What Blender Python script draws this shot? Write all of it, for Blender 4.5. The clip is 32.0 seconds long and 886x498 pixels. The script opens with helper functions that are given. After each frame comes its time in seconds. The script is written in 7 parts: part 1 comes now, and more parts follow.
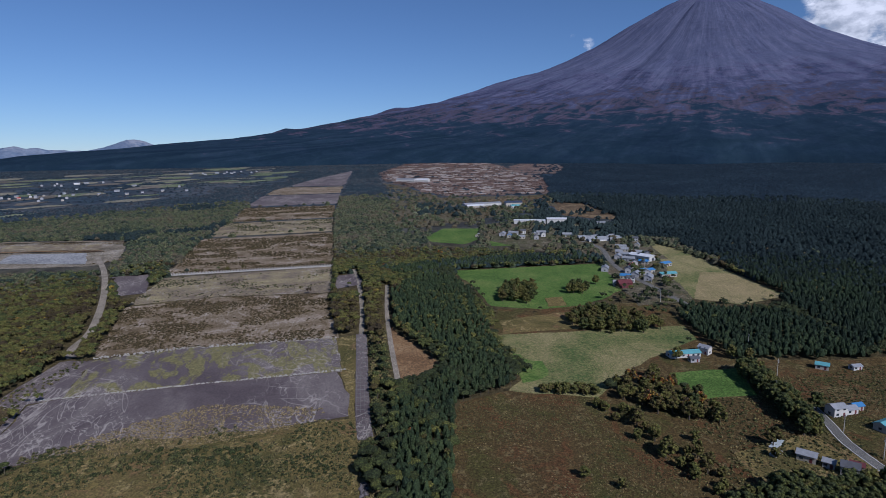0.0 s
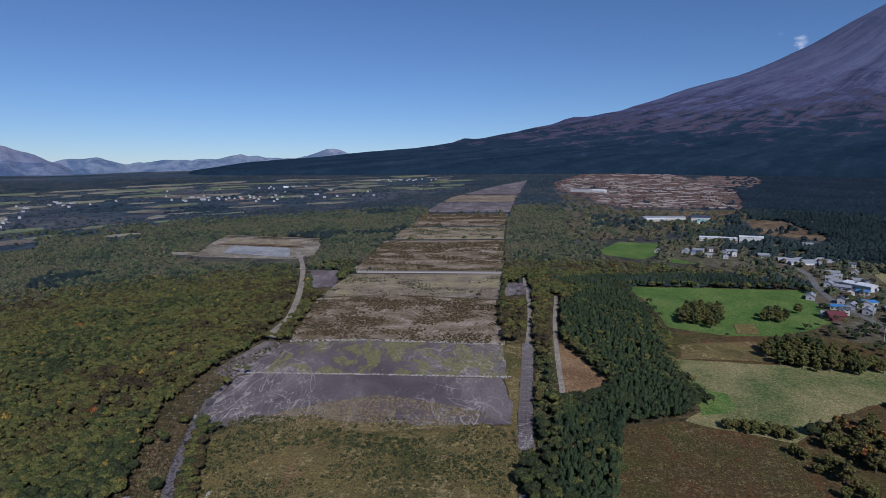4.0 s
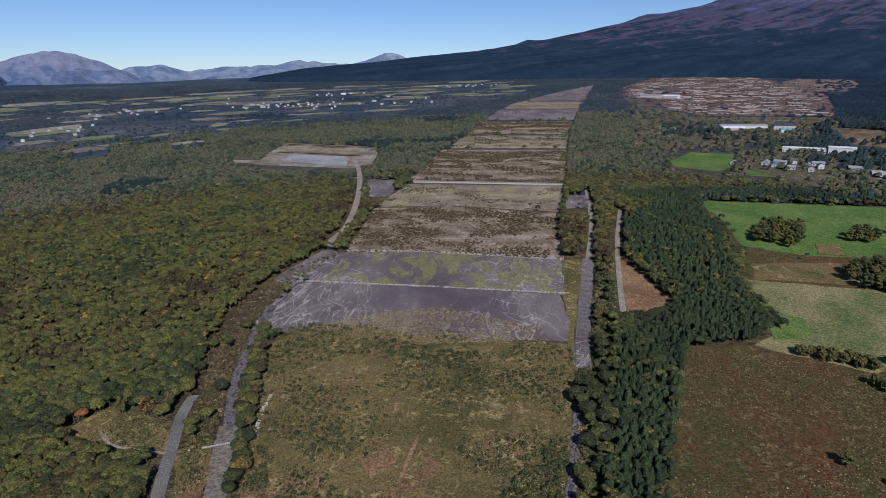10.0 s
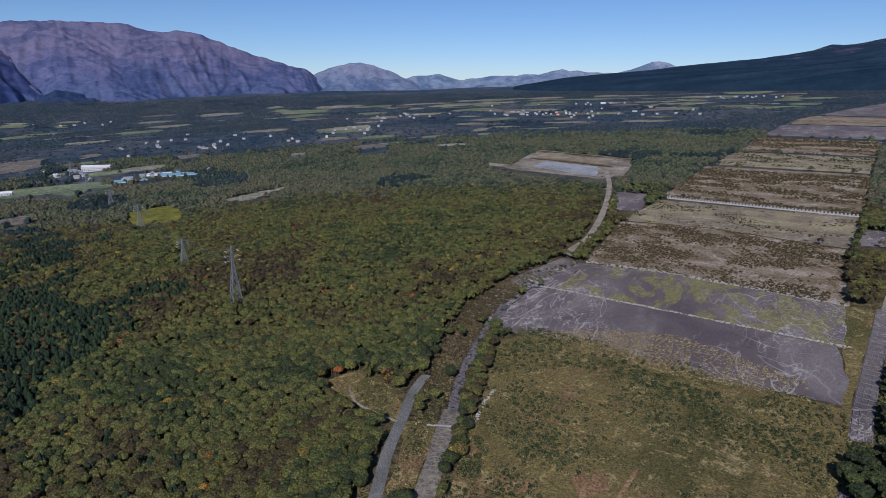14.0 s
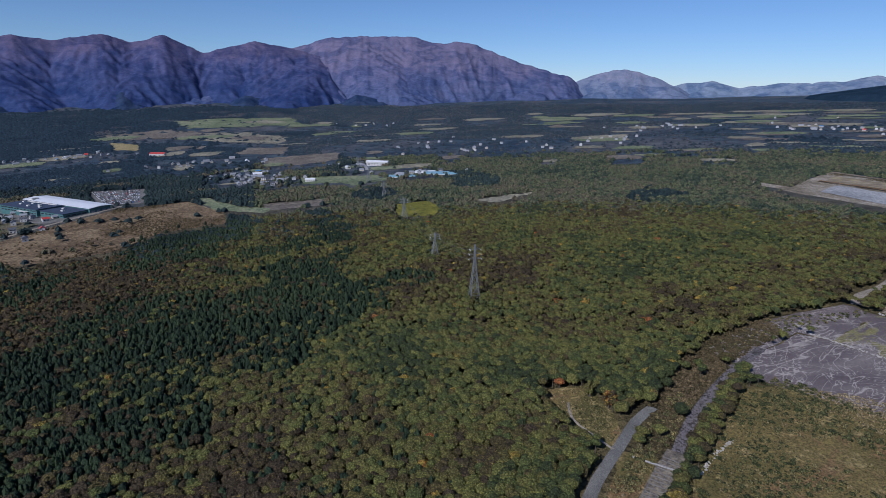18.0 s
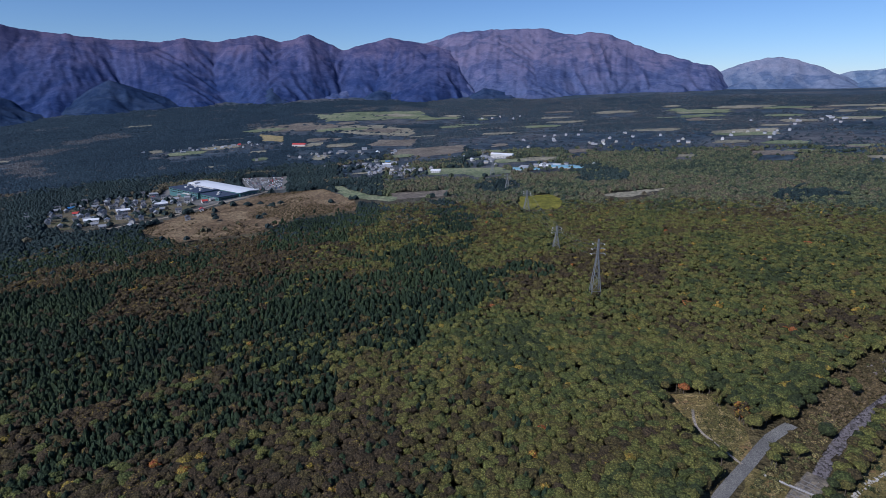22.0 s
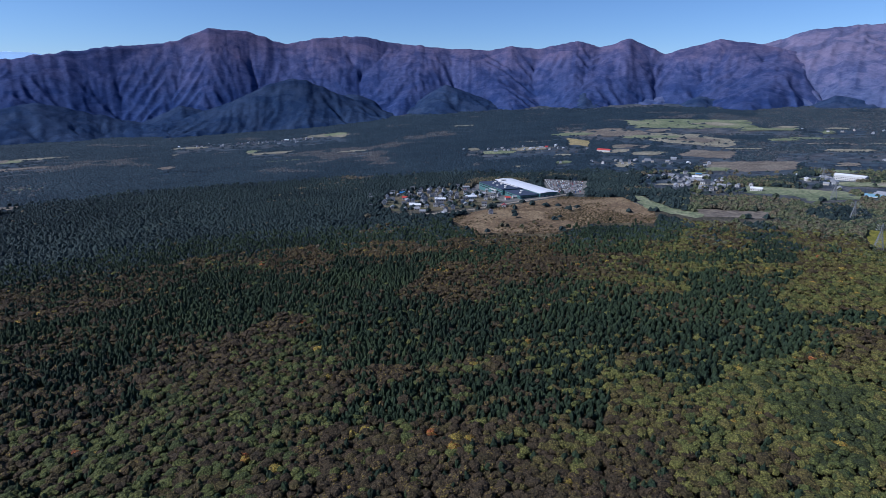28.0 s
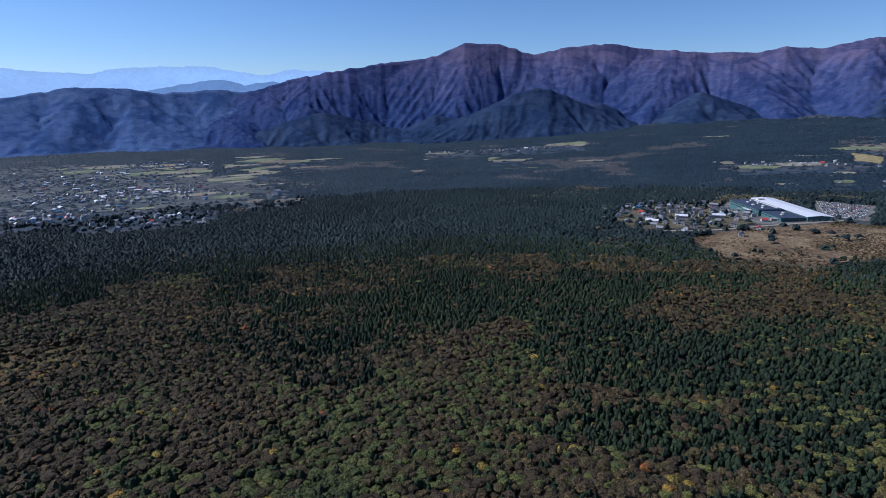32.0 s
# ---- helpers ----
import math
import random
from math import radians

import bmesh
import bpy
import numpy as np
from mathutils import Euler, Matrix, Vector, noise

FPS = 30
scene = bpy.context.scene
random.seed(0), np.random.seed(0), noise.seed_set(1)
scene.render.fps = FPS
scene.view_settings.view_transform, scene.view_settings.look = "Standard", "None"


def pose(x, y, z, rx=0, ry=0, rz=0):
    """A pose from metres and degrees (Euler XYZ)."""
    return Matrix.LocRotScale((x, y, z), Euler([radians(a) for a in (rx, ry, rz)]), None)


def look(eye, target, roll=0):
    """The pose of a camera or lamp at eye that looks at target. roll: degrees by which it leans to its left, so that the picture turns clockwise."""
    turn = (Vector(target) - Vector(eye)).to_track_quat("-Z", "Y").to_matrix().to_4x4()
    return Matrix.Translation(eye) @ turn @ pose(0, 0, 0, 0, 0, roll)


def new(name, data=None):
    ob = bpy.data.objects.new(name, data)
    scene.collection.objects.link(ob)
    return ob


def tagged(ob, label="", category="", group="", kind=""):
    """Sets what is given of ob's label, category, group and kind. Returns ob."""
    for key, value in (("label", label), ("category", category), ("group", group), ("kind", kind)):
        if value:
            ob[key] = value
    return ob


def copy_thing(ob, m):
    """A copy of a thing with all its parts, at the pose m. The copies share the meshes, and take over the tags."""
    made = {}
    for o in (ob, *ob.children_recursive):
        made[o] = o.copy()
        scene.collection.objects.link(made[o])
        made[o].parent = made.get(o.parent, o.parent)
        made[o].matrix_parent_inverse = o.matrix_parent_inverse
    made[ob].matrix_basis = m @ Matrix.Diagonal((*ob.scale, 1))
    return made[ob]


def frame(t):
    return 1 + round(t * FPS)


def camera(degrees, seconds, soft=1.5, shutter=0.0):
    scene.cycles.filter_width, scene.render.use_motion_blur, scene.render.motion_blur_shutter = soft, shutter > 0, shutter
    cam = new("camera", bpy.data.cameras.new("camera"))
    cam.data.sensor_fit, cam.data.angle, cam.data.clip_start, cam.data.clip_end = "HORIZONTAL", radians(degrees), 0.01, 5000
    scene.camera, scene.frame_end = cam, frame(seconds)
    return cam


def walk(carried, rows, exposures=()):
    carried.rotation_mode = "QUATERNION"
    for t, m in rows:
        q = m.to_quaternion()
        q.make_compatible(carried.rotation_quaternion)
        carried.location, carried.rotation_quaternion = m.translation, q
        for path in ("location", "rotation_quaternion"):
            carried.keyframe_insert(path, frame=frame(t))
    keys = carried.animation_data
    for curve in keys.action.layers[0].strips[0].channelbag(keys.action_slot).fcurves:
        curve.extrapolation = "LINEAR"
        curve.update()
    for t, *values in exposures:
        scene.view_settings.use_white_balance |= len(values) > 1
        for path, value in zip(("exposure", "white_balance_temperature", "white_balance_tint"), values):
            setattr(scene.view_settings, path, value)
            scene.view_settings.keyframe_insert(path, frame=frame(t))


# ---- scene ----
EXPOSURES = ((0.0, 0.0, 5600, 16), (2.5, 0.0, 5600, 16), (5.0, 0.0, 5650, 16), (6.0, 0.07, 5750, 16), (7.0, 0.25, 5850, 16), (9.0, 0.25, 5850, 16), (15.0, 0.14, 5650, 16), (20.0, 0.18, 5480, 16), (25.0, 0.45, 5450, 16), (28.0, 0.5, 5400, 16), (32.0, 0.48, 5450, 16))
# camera: seconds, place in metres, turn in degrees
cam = camera(75.61, 32.0, soft=0.7)
ROWS = [
    (0, -0.00, 0.00, 150.00, 81.22, 0.72, 0.00),
    (0.5, -0.75, 0.19, 150.06, 81.47, 0.73, 2.93),
    (1, -0.37, -0.67, 150.02, 81.66, 0.83, 5.84),
    (1.5, -0.08, -1.22, 149.87, 81.86, 0.78, 8.67),
    (2, 0.15, -1.89, 149.69, 82.05, 0.62, 11.14),
    (2.5, 0.71, -1.65, 149.81, 82.21, 0.48, 13.29),
    (4.5, -2.19, 2.88, 149.07, 82.04, -0.33, 17.79),
    (5, -2.80, 5.65, 148.69, 79.67, -0.43, 18.08),
    (5.5, -3.33, 8.51, 147.99, 74.48, -0.50, 18.16),
    (6, -3.01, 10.50, 147.91, 70.18, -0.42, 18.27),
    (6.5, -3.35, 11.57, 147.77, 69.46, -0.41, 18.40),
    (7, -3.43, 13.14, 147.69, 70.08, -0.37, 18.66),
    (7.5, -3.59, 13.28, 147.91, 70.96, -0.35, 18.94),
    (8, -3.76, 12.54, 148.35, 71.81, -0.33, 19.20),
    (8.5, -3.95, 11.81, 148.66, 72.68, -0.23, 19.47),
    (9, -4.39, 11.48, 148.65, 73.18, -0.12, 20.13),
    (9.5, -4.75, 11.82, 148.43, 73.23, 0.10, 21.27),
    (10, -4.95, 12.84, 148.43, 73.22, 0.36, 23.04),
    (10.5, -5.44, 12.73, 148.26, 73.28, 0.34, 24.97),
    (11, -5.55, 12.40, 148.10, 73.39, 0.17, 27.42),
    (11.5, -5.98, 12.55, 147.98, 73.59, -0.02, 30.33),
    (12, -7.28, 12.32, 147.62, 73.77, -0.04, 33.53),
    (12.5, -6.42, 13.07, 147.53, 73.90, 0.16, 37.04),
    (13, -6.31, 13.24, 147.48, 74.02, 0.13, 40.58),
    (13.5, -5.81, 14.30, 147.36, 74.07, 0.06, 44.26),
    (14, -6.15, 14.46, 147.33, 74.14, -0.07, 47.80),
    (14.5, -5.97, 14.41, 147.43, 74.21, -0.23, 51.35),
    (15, -6.16, 14.80, 147.27, 74.24, -0.31, 54.93),
    (15.5, -6.54, 15.16, 147.35, 74.27, -0.38, 58.50),
    (17.5, -6.67, 16.44, 149.17, 74.55, -0.47, 70.95),
    (18, -5.76, 16.39, 149.27, 74.65, -0.54, 72.65),
    (18.5, -5.59, 17.35, 148.99, 74.72, -0.49, 73.75),
    (19, -5.39, 17.09, 148.66, 74.63, -0.36, 74.78),
    (19.5, -5.68, 16.45, 147.70, 74.36, -0.28, 75.82),
    (20, -6.22, 17.24, 146.94, 73.98, -0.03, 77.03),
    (20.5, -6.08, 17.29, 146.69, 73.79, 0.08, 78.58),
    (21, -5.84, 17.30, 146.74, 73.76, 0.17, 80.41),
    (21.5, -5.58, 17.31, 146.86, 73.85, 0.14, 82.56),
    (22, -4.53, 16.41, 147.07, 74.00, 0.15, 84.97),
    (22.5, -4.33, 15.49, 147.12, 74.11, 0.17, 87.53),
    (23, -3.79, 15.82, 147.28, 74.23, 0.30, 90.18),
    (23.5, -2.31, 16.45, 147.13, 74.36, 0.32, 92.86),
    (24, -1.95, 16.91, 147.21, 74.46, 0.31, 95.56),
    (24.5, -2.95, 17.06, 147.13, 74.57, 0.41, 98.25),
    (25, -4.62, 17.58, 147.09, 74.64, 0.49, 101.07),
    (25.5, -6.31, 17.48, 147.02, 74.65, 0.56, 103.81),
    (27.5, -10.23, 15.88, 147.14, 74.45, 0.04, 112.69),
    (28, -11.59, 13.84, 146.90, 74.43, -0.27, 114.55),
    (28.5, -10.78, 14.10, 147.08, 74.42, -0.39, 116.76),
    (29, -10.76, 14.33, 147.06, 74.44, -0.29, 119.30),
    (29.5, -10.59, 14.46, 147.35, 74.49, -0.18, 122.21),
    (30, -10.81, 13.90, 147.73, 74.54, -0.01, 125.28),
    (30.5, -11.17, 14.07, 148.25, 74.64, 0.23, 128.48),
    (31, -12.12, 14.56, 148.36, 74.82, 0.43, 131.76),
    (31.5, -12.91, 14.63, 148.25, 75.08, 0.50, 134.98),
    (32, -13.15, 13.84, 148.20, 75.27, 0.40, 137.79),
]
walk(cam, [(t, pose(x, y, z, rx, ry, rz)) for t, x, y, z, rx, ry, rz in ROWS], EXPOSURES)

# ---------------------------------------------------------------- light
SUN_YAW, SUN_EL = 216.0, 38.0          # yaw counted to the left from the first view
world = bpy.data.worlds.new("sky")
scene.world = world
world.use_nodes = True
wn, wl = world.node_tree.nodes, world.node_tree.links
sky = wn.new("ShaderNodeTexSky")
sky.sky_type, sky.sun_disc = "NISHITA", False
sky.sun_elevation, sky.sun_rotation = radians(SUN_EL), radians(-SUN_YAW)
sky.altitude, sky.air_density, sky.dust_density, sky.ozone_density = 1500, 1.0, 0.25, 6.0
wl.new(sky.outputs[0], wn["Background"].inputs[0])
wn["Background"].inputs[1].default_value = 0.07


def way(yaw, el):
    a, e = radians(yaw), radians(el)
    return (-math.sin(a) * math.cos(e), math.cos(a) * math.cos(e), math.sin(e))


def clouds():
    """Cumulus behind the summit and a wisp beside it, as soft noise on the sky."""
    tc = wn.new("ShaderNodeTexCoord")
    tex = wn.new("ShaderNodeTexNoise")
    tex.inputs["Scale"].default_value, tex.inputs["Detail"].default_value, tex.inputs["Roughness"].default_value = 26.0, 9.0, 0.58
    stretch = wn.new("ShaderNodeMapping")
    stretch.inputs["Scale"].default_value = (1, 1, 1.7)
    wl.new(tc.outputs["Generated"], stretch.inputs[0])
    wl.new(stretch.outputs[0], tex.inputs[0])
    def op(kind, a, b):
        x = wn.new("ShaderNodeMath")
        x.operation = kind
        for sock, v in zip(x.inputs, (a, b)):
            if isinstance(v, (int, float)):
                sock.default_value = v
            else:
                wl.new(v, sock)
        return x.outputs[0]
    total = None
    for yaw, el, reach, thick in ((-34.2, 11.0, 3.6, 1.0), (-38.5, 11.0, 4.6, 1.0), (-44.0, 10.5, 5.0, 1.0), (-12.2, 10.3, 1.2, 0.30), (-13.4, 10.2, 1.2, 0.32)):
        dot = wn.new("ShaderNodeVectorMath")
        dot.operation = "DOT_PRODUCT"
        dot.inputs[1].default_value = way(yaw, el)
        wl.new(tc.outputs["Generated"], dot.inputs[0])
        near = op("DIVIDE", op("SUBTRACT", dot.outputs["Value"], math.cos(radians(reach))), 1 - math.cos(radians(reach)))
        near = op("MULTIPLY", op("MAXIMUM", near, 0.0), thick)
        total = near if total is None else op("MAXIMUM", total, near)
    body = op("MULTIPLY", op("SUBTRACT", op("ADD", tex.outputs["Fac"], op("MULTIPLY", total, 0.5)), 0.62), 5.0)
    cover = op("MULTIPLY", op("MINIMUM", op("MAXIMUM", body, 0.0), 1.0), op("MINIMUM", op("MULTIPLY", total, 4.0), 1.0))
    white = wn.new("ShaderNodeBackground")
    white.inputs[1].default_value = 0.80
    tone = wn.new("ShaderNodeValToRGB")
    tone.color_ramp.elements[0].position, tone.color_ramp.elements[0].color = 0.40, (0.42, 0.46, 0.54, 1)
    tone.color_ramp.elements[1].position, tone.color_ramp.elements[1].color = 0.62, (0.92, 0.94, 1.0, 1)
    wl.new(tex.outputs["Fac"], tone.inputs[0])
    wl.new(tone.outputs[0], white.inputs[0])
    blend = wn.new("ShaderNodeMixShader")
    wl.new(cover, blend.inputs[0])
    wl.new(wn["Background"].outputs[0], blend.inputs[1])
    wl.new(white.outputs[0], blend.inputs[2])
    wl.new(blend.outputs[0], wn["World Output"].inputs[0])


clouds()
sun = new("sun", bpy.data.lights.new("sun", "SUN"))
sun.data.energy, sun.data.angle, sun.data.color = 4.2, radians(0.5), (1.0, 0.94, 0.86)
_a, _e = radians(SUN_YAW), radians(SUN_EL)
sun.matrix_world = look((-math.sin(_a) * math.cos(_e) * 900, math.cos(_a) * math.cos(_e) * 900, math.sin(_e) * 900), (0, 0, 0))


# ---------------------------------------------------------------- materials
def material(name, rough=0.9, metal=0.0, spec=0.2):
    m = bpy.data.materials.new(name)
    m.use_nodes = True
    b = m.node_tree.nodes["Principled BSDF"]
    b.inputs["Roughness"].default_value, b.inputs["Metallic"].default_value = rough, metal
    b.inputs["Specular IOR Level"].default_value = spec
    return m, m.node_tree.nodes, m.node_tree.links, b


def coords(n, l, scale=(1, 1, 1)):
    tc, mp = n.new("ShaderNodeTexCoord"), n.new("ShaderNodeMapping")
    mp.inputs["Scale"].default_value = scale
    l.new(tc.outputs["Object"], mp.inputs["Vector"])
    return mp.outputs[0]


def noise_node(n, l, vec, scale, detail=4, rough=0.6, distort=0.0):
    t = n.new("ShaderNodeTexNoise")
    t.inputs["Scale"].default_value, t.inputs["Detail"].default_value = scale, detail
    t.inputs["Roughness"].default_value, t.inputs["Distortion"].default_value = rough, distort
    l.new(vec, t.inputs["Vector"])
    return t.outputs["Fac"]


def ramp(n, l, fac, stops):
    r = n.new("ShaderNodeValToRGB")
    els = r.color_ramp.elements
    while len(els) < len(stops):
        els.new(0.5)
    for e, (p, c) in zip(els, stops):
        e.position, e.color = p, (*c, 1)
    l.new(fac, r.inputs["Fac"])
    return r.outputs["Color"]


def mixc(n, l, fac, a, b, kind="MIX"):
    x = n.new("ShaderNodeMix")
    x.data_type, x.blend_type = "RGBA", kind
    for sock, v in ((x.inputs[0], fac), (x.inputs[6], a), (x.inputs[7], b)):
        if isinstance(v, (int, float)):
            sock.default_value = v
        elif isinstance(v, tuple):
            sock.default_value = (*v, 1)
        else:
            l.new(v, sock)
    return x.outputs[2]


def maths(n, l, op, a, b=0.0, clamp=False):
    x = n.new("ShaderNodeMath")
    x.operation, x.use_clamp = op, clamp
    for sock, v in zip(x.inputs, (a, b)):
        if isinstance(v, (int, float)):
            sock.default_value = v
        else:
            l.new(v, sock)
    return x.outputs[0]


def bump(n, l, b, height, strength, dist):
    x = n.new("ShaderNodeBump")
    x.inputs["Strength"].default_value, x.inputs["Distance"].default_value = strength, dist
    l.new(height, x.inputs["Height"])
    l.new(x.outputs[0], b.inputs["Normal"])


def rough_ground(name, stops, broad, fine, relief=0.5, speck=None):
    """Soil, grass or scrub: broad blotches, fine grain, optional specks of a second colour."""
    m, n, l, b = material(name, 0.95, 0, 0.1)
    v = coords(n, l)
    f1, f2 = noise_node(n, l, v, broad, 5, 0.6, 0.6), noise_node(n, l, v, fine, 6, 0.75)
    f = maths(n, l, "ADD", maths(n, l, "MULTIPLY", f1, 0.70), maths(n, l, "MULTIPLY", f2, 0.85))
    f = maths(n, l, "SUBTRACT", f, 0.275)
    c = ramp(n, l, f, stops)
    f3 = maths(n, l, "ADD", maths(n, l, "MULTIPLY", noise_node(n, l, v, fine * 3.1, 4, 0.8), 0.6), maths(n, l, "MULTIPLY", cells(n, l, v, fine * 2.2), 0.4))
    c = mixc(n, l, 1.0, c, ramp(n, l, f3, [(0.34, (0.62, 0.62, 0.64)), (0.47, (1.0, 1.0, 1.0)), (0.60, (1.45, 1.42, 1.34))]), "MULTIPLY")
    if speck:
        colour, scale, low, high = speck
        k = ramp(n, l, noise_node(n, l, v, scale, 3, 0.7), [(low, (0, 0, 0)), (high, (1, 1, 1))])
        c = mixc(n, l, k, c, colour)
    l.new(c, b.inputs["Base Color"])
    bump(n, l, b, maths(n, l, "ADD", f2, maths(n, l, "MULTIPLY", f3, 0.5)), 0.8, relief)
    return m


def mottled(name, dull, green, red, pale, broad):
    """Rank dry grassland: dull straw with green hollows, russet weeds and pale tufts."""
    m, n, l, b = material(name, 0.95, 0, 0.1)
    v = coords(n, l)
    f, f3 = noise_node(n, l, v, 0.5, 6, 0.75), noise_node(n, l, v, 1.9, 4, 0.8)
    edge = maths(n, l, "MULTIPLY", maths(n, l, "SUBTRACT", f, 0.5), 0.35)
    c = dull
    for scale, shift, colour, low, high in ((broad, 1.0, green, 0.50, 0.58), (broad * 1.7, 3.7, red, 0.54, 0.62), (broad * 7, 6.1, pale, 0.57, 0.66), (broad * 2.4, 9.3, pale, 0.60, 0.68)):
        k = noise_node(n, l, coords(n, l, (1, 0.8, shift)), scale, 5, 0.65, 0.7)
        c = mixc(n, l, ramp(n, l, maths(n, l, "ADD", k, edge), [(low, (0, 0, 0)), (high, (0.85, 0.85, 0.85))]), c, colour)
    grain = maths(n, l, "ADD", maths(n, l, "MULTIPLY", f, 0.45), maths(n, l, "ADD", maths(n, l, "MULTIPLY", f3, 0.35), maths(n, l, "MULTIPLY", cells(n, l, v, 1.0), 0.2)))
    l.new(mixc(n, l, 1.0, c, ramp(n, l, grain, [(0.36, (0.42, 0.42, 0.44)), (0.48, (1.0, 1.0, 1.0)), (0.6, (1.7, 1.66, 1.55))]), "MULTIPLY"), b.inputs["Base Color"])
    bump(n, l, b, grain, 1.0, 1.2)
    return m


def plain(name, colour, rough=0.6, metal=0.0, vary=0.15, scale=0.6, spec=0.3):
    """Paint, metal or concrete with weathering at two scales."""
    m, n, l, b = material(name, rough, metal, spec)
    v = coords(n, l)
    f = maths(n, l, "ADD", maths(n, l, "MULTIPLY", noise_node(n, l, v, scale, 4), 0.6), maths(n, l, "MULTIPLY", noise_node(n, l, v, scale * 9, 4, 0.7), 0.4))
    dark = tuple(c * (1 - vary * 1.6) for c in colour)
    light = tuple(min(1, c * (1 + vary)) for c in colour)
    l.new(ramp(n, l, f, [(0.3, dark), (0.7, light)]), b.inputs["Base Color"])
    return m


def cells(n, l, vec, scale):
    t = n.new("ShaderNodeTexVoronoi")
    t.inputs["Scale"].default_value = scale
    l.new(vec, t.inputs["Vector"])
    return t.outputs["Distance"]


def foliage(name, stops, grain, relief, gap_shade=1.0):
    """Leaves: a hue for each tree from its tint, leaf clumps with painted shade between them, finer sprays on the
    clumps.
    """
    m, n, l, b = material(name, 0.85, 0, 0.15)
    v = coords(n, l)
    at = n.new("ShaderNodeAttribute")
    at.attribute_name = "tint"
    f = noise_node(n, l, v, grain * 0.55, 5, 0.8)
    c = ramp(n, l, maths(n, l, "ADD", at.outputs["Fac"], maths(n, l, "MULTIPLY", maths(n, l, "SUBTRACT", f, 0.5), 0.35)), stops)
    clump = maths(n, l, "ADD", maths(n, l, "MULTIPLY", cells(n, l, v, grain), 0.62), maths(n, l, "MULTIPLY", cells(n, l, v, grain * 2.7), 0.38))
    # light on clump tops and shade between clumps, painted into the colour
    g = ramp(n, l, clump, [(0.19, (1 + 1.1 * gap_shade, 1 + 1.04 * gap_shade, 1 + 0.8 * gap_shade)), (0.40, (1.0, 1.0, 1.0)), (0.66, (1 - 0.78 * gap_shade, 1 - 0.77 * gap_shade, 1 - 0.74 * gap_shade))])
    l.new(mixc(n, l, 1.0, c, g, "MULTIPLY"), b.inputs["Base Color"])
    bump(n, l, b, maths(n, l, "SUBTRACT", maths(n, l, "MULTIPLY", f, 0.5), clump), 1.0, relief)
    return m


# ---------------------------------------------------------------- numbers for the land
def lattice(ix, iy, seed):
    h = (ix.astype(np.int64) * 374761393 + iy.astype(np.int64) * 668265263 + seed * 1442695041) & 0x7FFFFFFF
    h = ((h ^ (h >> 13)) * 1274126177) & 0x7FFFFFFF
    return ((h ^ (h >> 16)) & 0xFFFF) / 65535.0


def vnoise(x, y, seed=0):
    x, y = np.asarray(x, float), np.asarray(y, float)
    ix, iy = np.floor(x), np.floor(y)
    fx, fy = x - ix, y - iy
    fx, fy = fx * fx * (3 - 2 * fx), fy * fy * (3 - 2 * fy)
    a, b = lattice(ix, iy, seed), lattice(ix + 1, iy, seed)
    c, d = lattice(ix, iy + 1, seed), lattice(ix + 1, iy + 1, seed)
    return (a + (b - a) * fx) * (1 - fy) + (c + (d - c) * fx) * fy


def fbm(x, y, seed=0, octaves=4):
    t, a, s = 0, 0.5, 0
    for k in range(octaves):
        t, s = t + a * vnoise(x * 2 ** k, y * 2 ** k, seed + k), s + a
        a /= 2
    return t / s


def height(x, y):
    """The land: a fan that climbs to the volcano, bending over to the far plain."""
    x, y = np.asarray(x, float), np.asarray(y, float)
    r, az = np.hypot(x, y), np.degrees(np.arctan2(-x, y))
    s = (0.008 * x + 0.0536 * y) / np.maximum(r, 1e-6)
    far = np.interp(az, (-180, -120, -60, 0, 45, 76, 98, 115, 131, 163, 180), (-0.019, -0.01, 0.03, 0.0536, 0.031, 0.015, 0.02, 0.005, -0.014, -0.019, -0.019))
    w = np.clip((r - 1100) / 400, 0, 1)
    e = 200 * w * w + np.maximum(r - 1500, 0)
    rise = np.interp(az, (50, 60, 76, 98, 115, 128, 140), (0, 15, 26, 32, 44, 20, 0))      # the foot of the western range
    return s * (r - e) + far * e + rise * np.clip((r - 2200) / 1050, 0, 1.4) ** 1.2


def ground_at(x, y):
    return float(height(x, y))


def inside(px, py, pts):
    px, py = np.asarray(px), np.asarray(py)
    hit = np.zeros(px.shape, bool)
    for (x0, y0), (x1, y1) in zip(pts, pts[1:] + pts[:1]):
        if y0 != y1:
            hit ^= ((y0 > py) != (y1 > py)) & (px < (x1 - x0) * (py - y0) / (y1 - y0) + x0)
    return hit


def mesh_from(name, verts, faces, mats, index=None, tint=None, smooth=False):
    """A mesh from arrays: verts (n,3), faces (m,3)."""
    me = bpy.data.meshes.new(name)
    verts, faces = np.asarray(verts, np.float32), np.asarray(faces, np.int32)
    k = faces.shape[1]
    me.vertices.add(len(verts))
    me.vertices.foreach_set("co", verts.ravel())
    me.loops.add(faces.size)
    me.loops.foreach_set("vertex_index", faces.ravel())
    me.polygons.add(len(faces))
    me.polygons.foreach_set("loop_start", np.arange(0, faces.size, k, dtype=np.int32))
    me.polygons.foreach_set("loop_total", np.full(len(faces), k, np.int32))
    for m in mats:
        me.materials.append(m)
    if index is not None:
        me.polygons.foreach_set("material_index", np.asarray(index, np.int32))
    me.polygons.foreach_set("use_smooth", np.full(len(faces), smooth))
    if tint is not None:
        me.attributes.new("tint", "FLOAT", "POINT").data.foreach_set("value", np.asarray(tint, np.float32))
    me.update()
    me.validate()
    return me


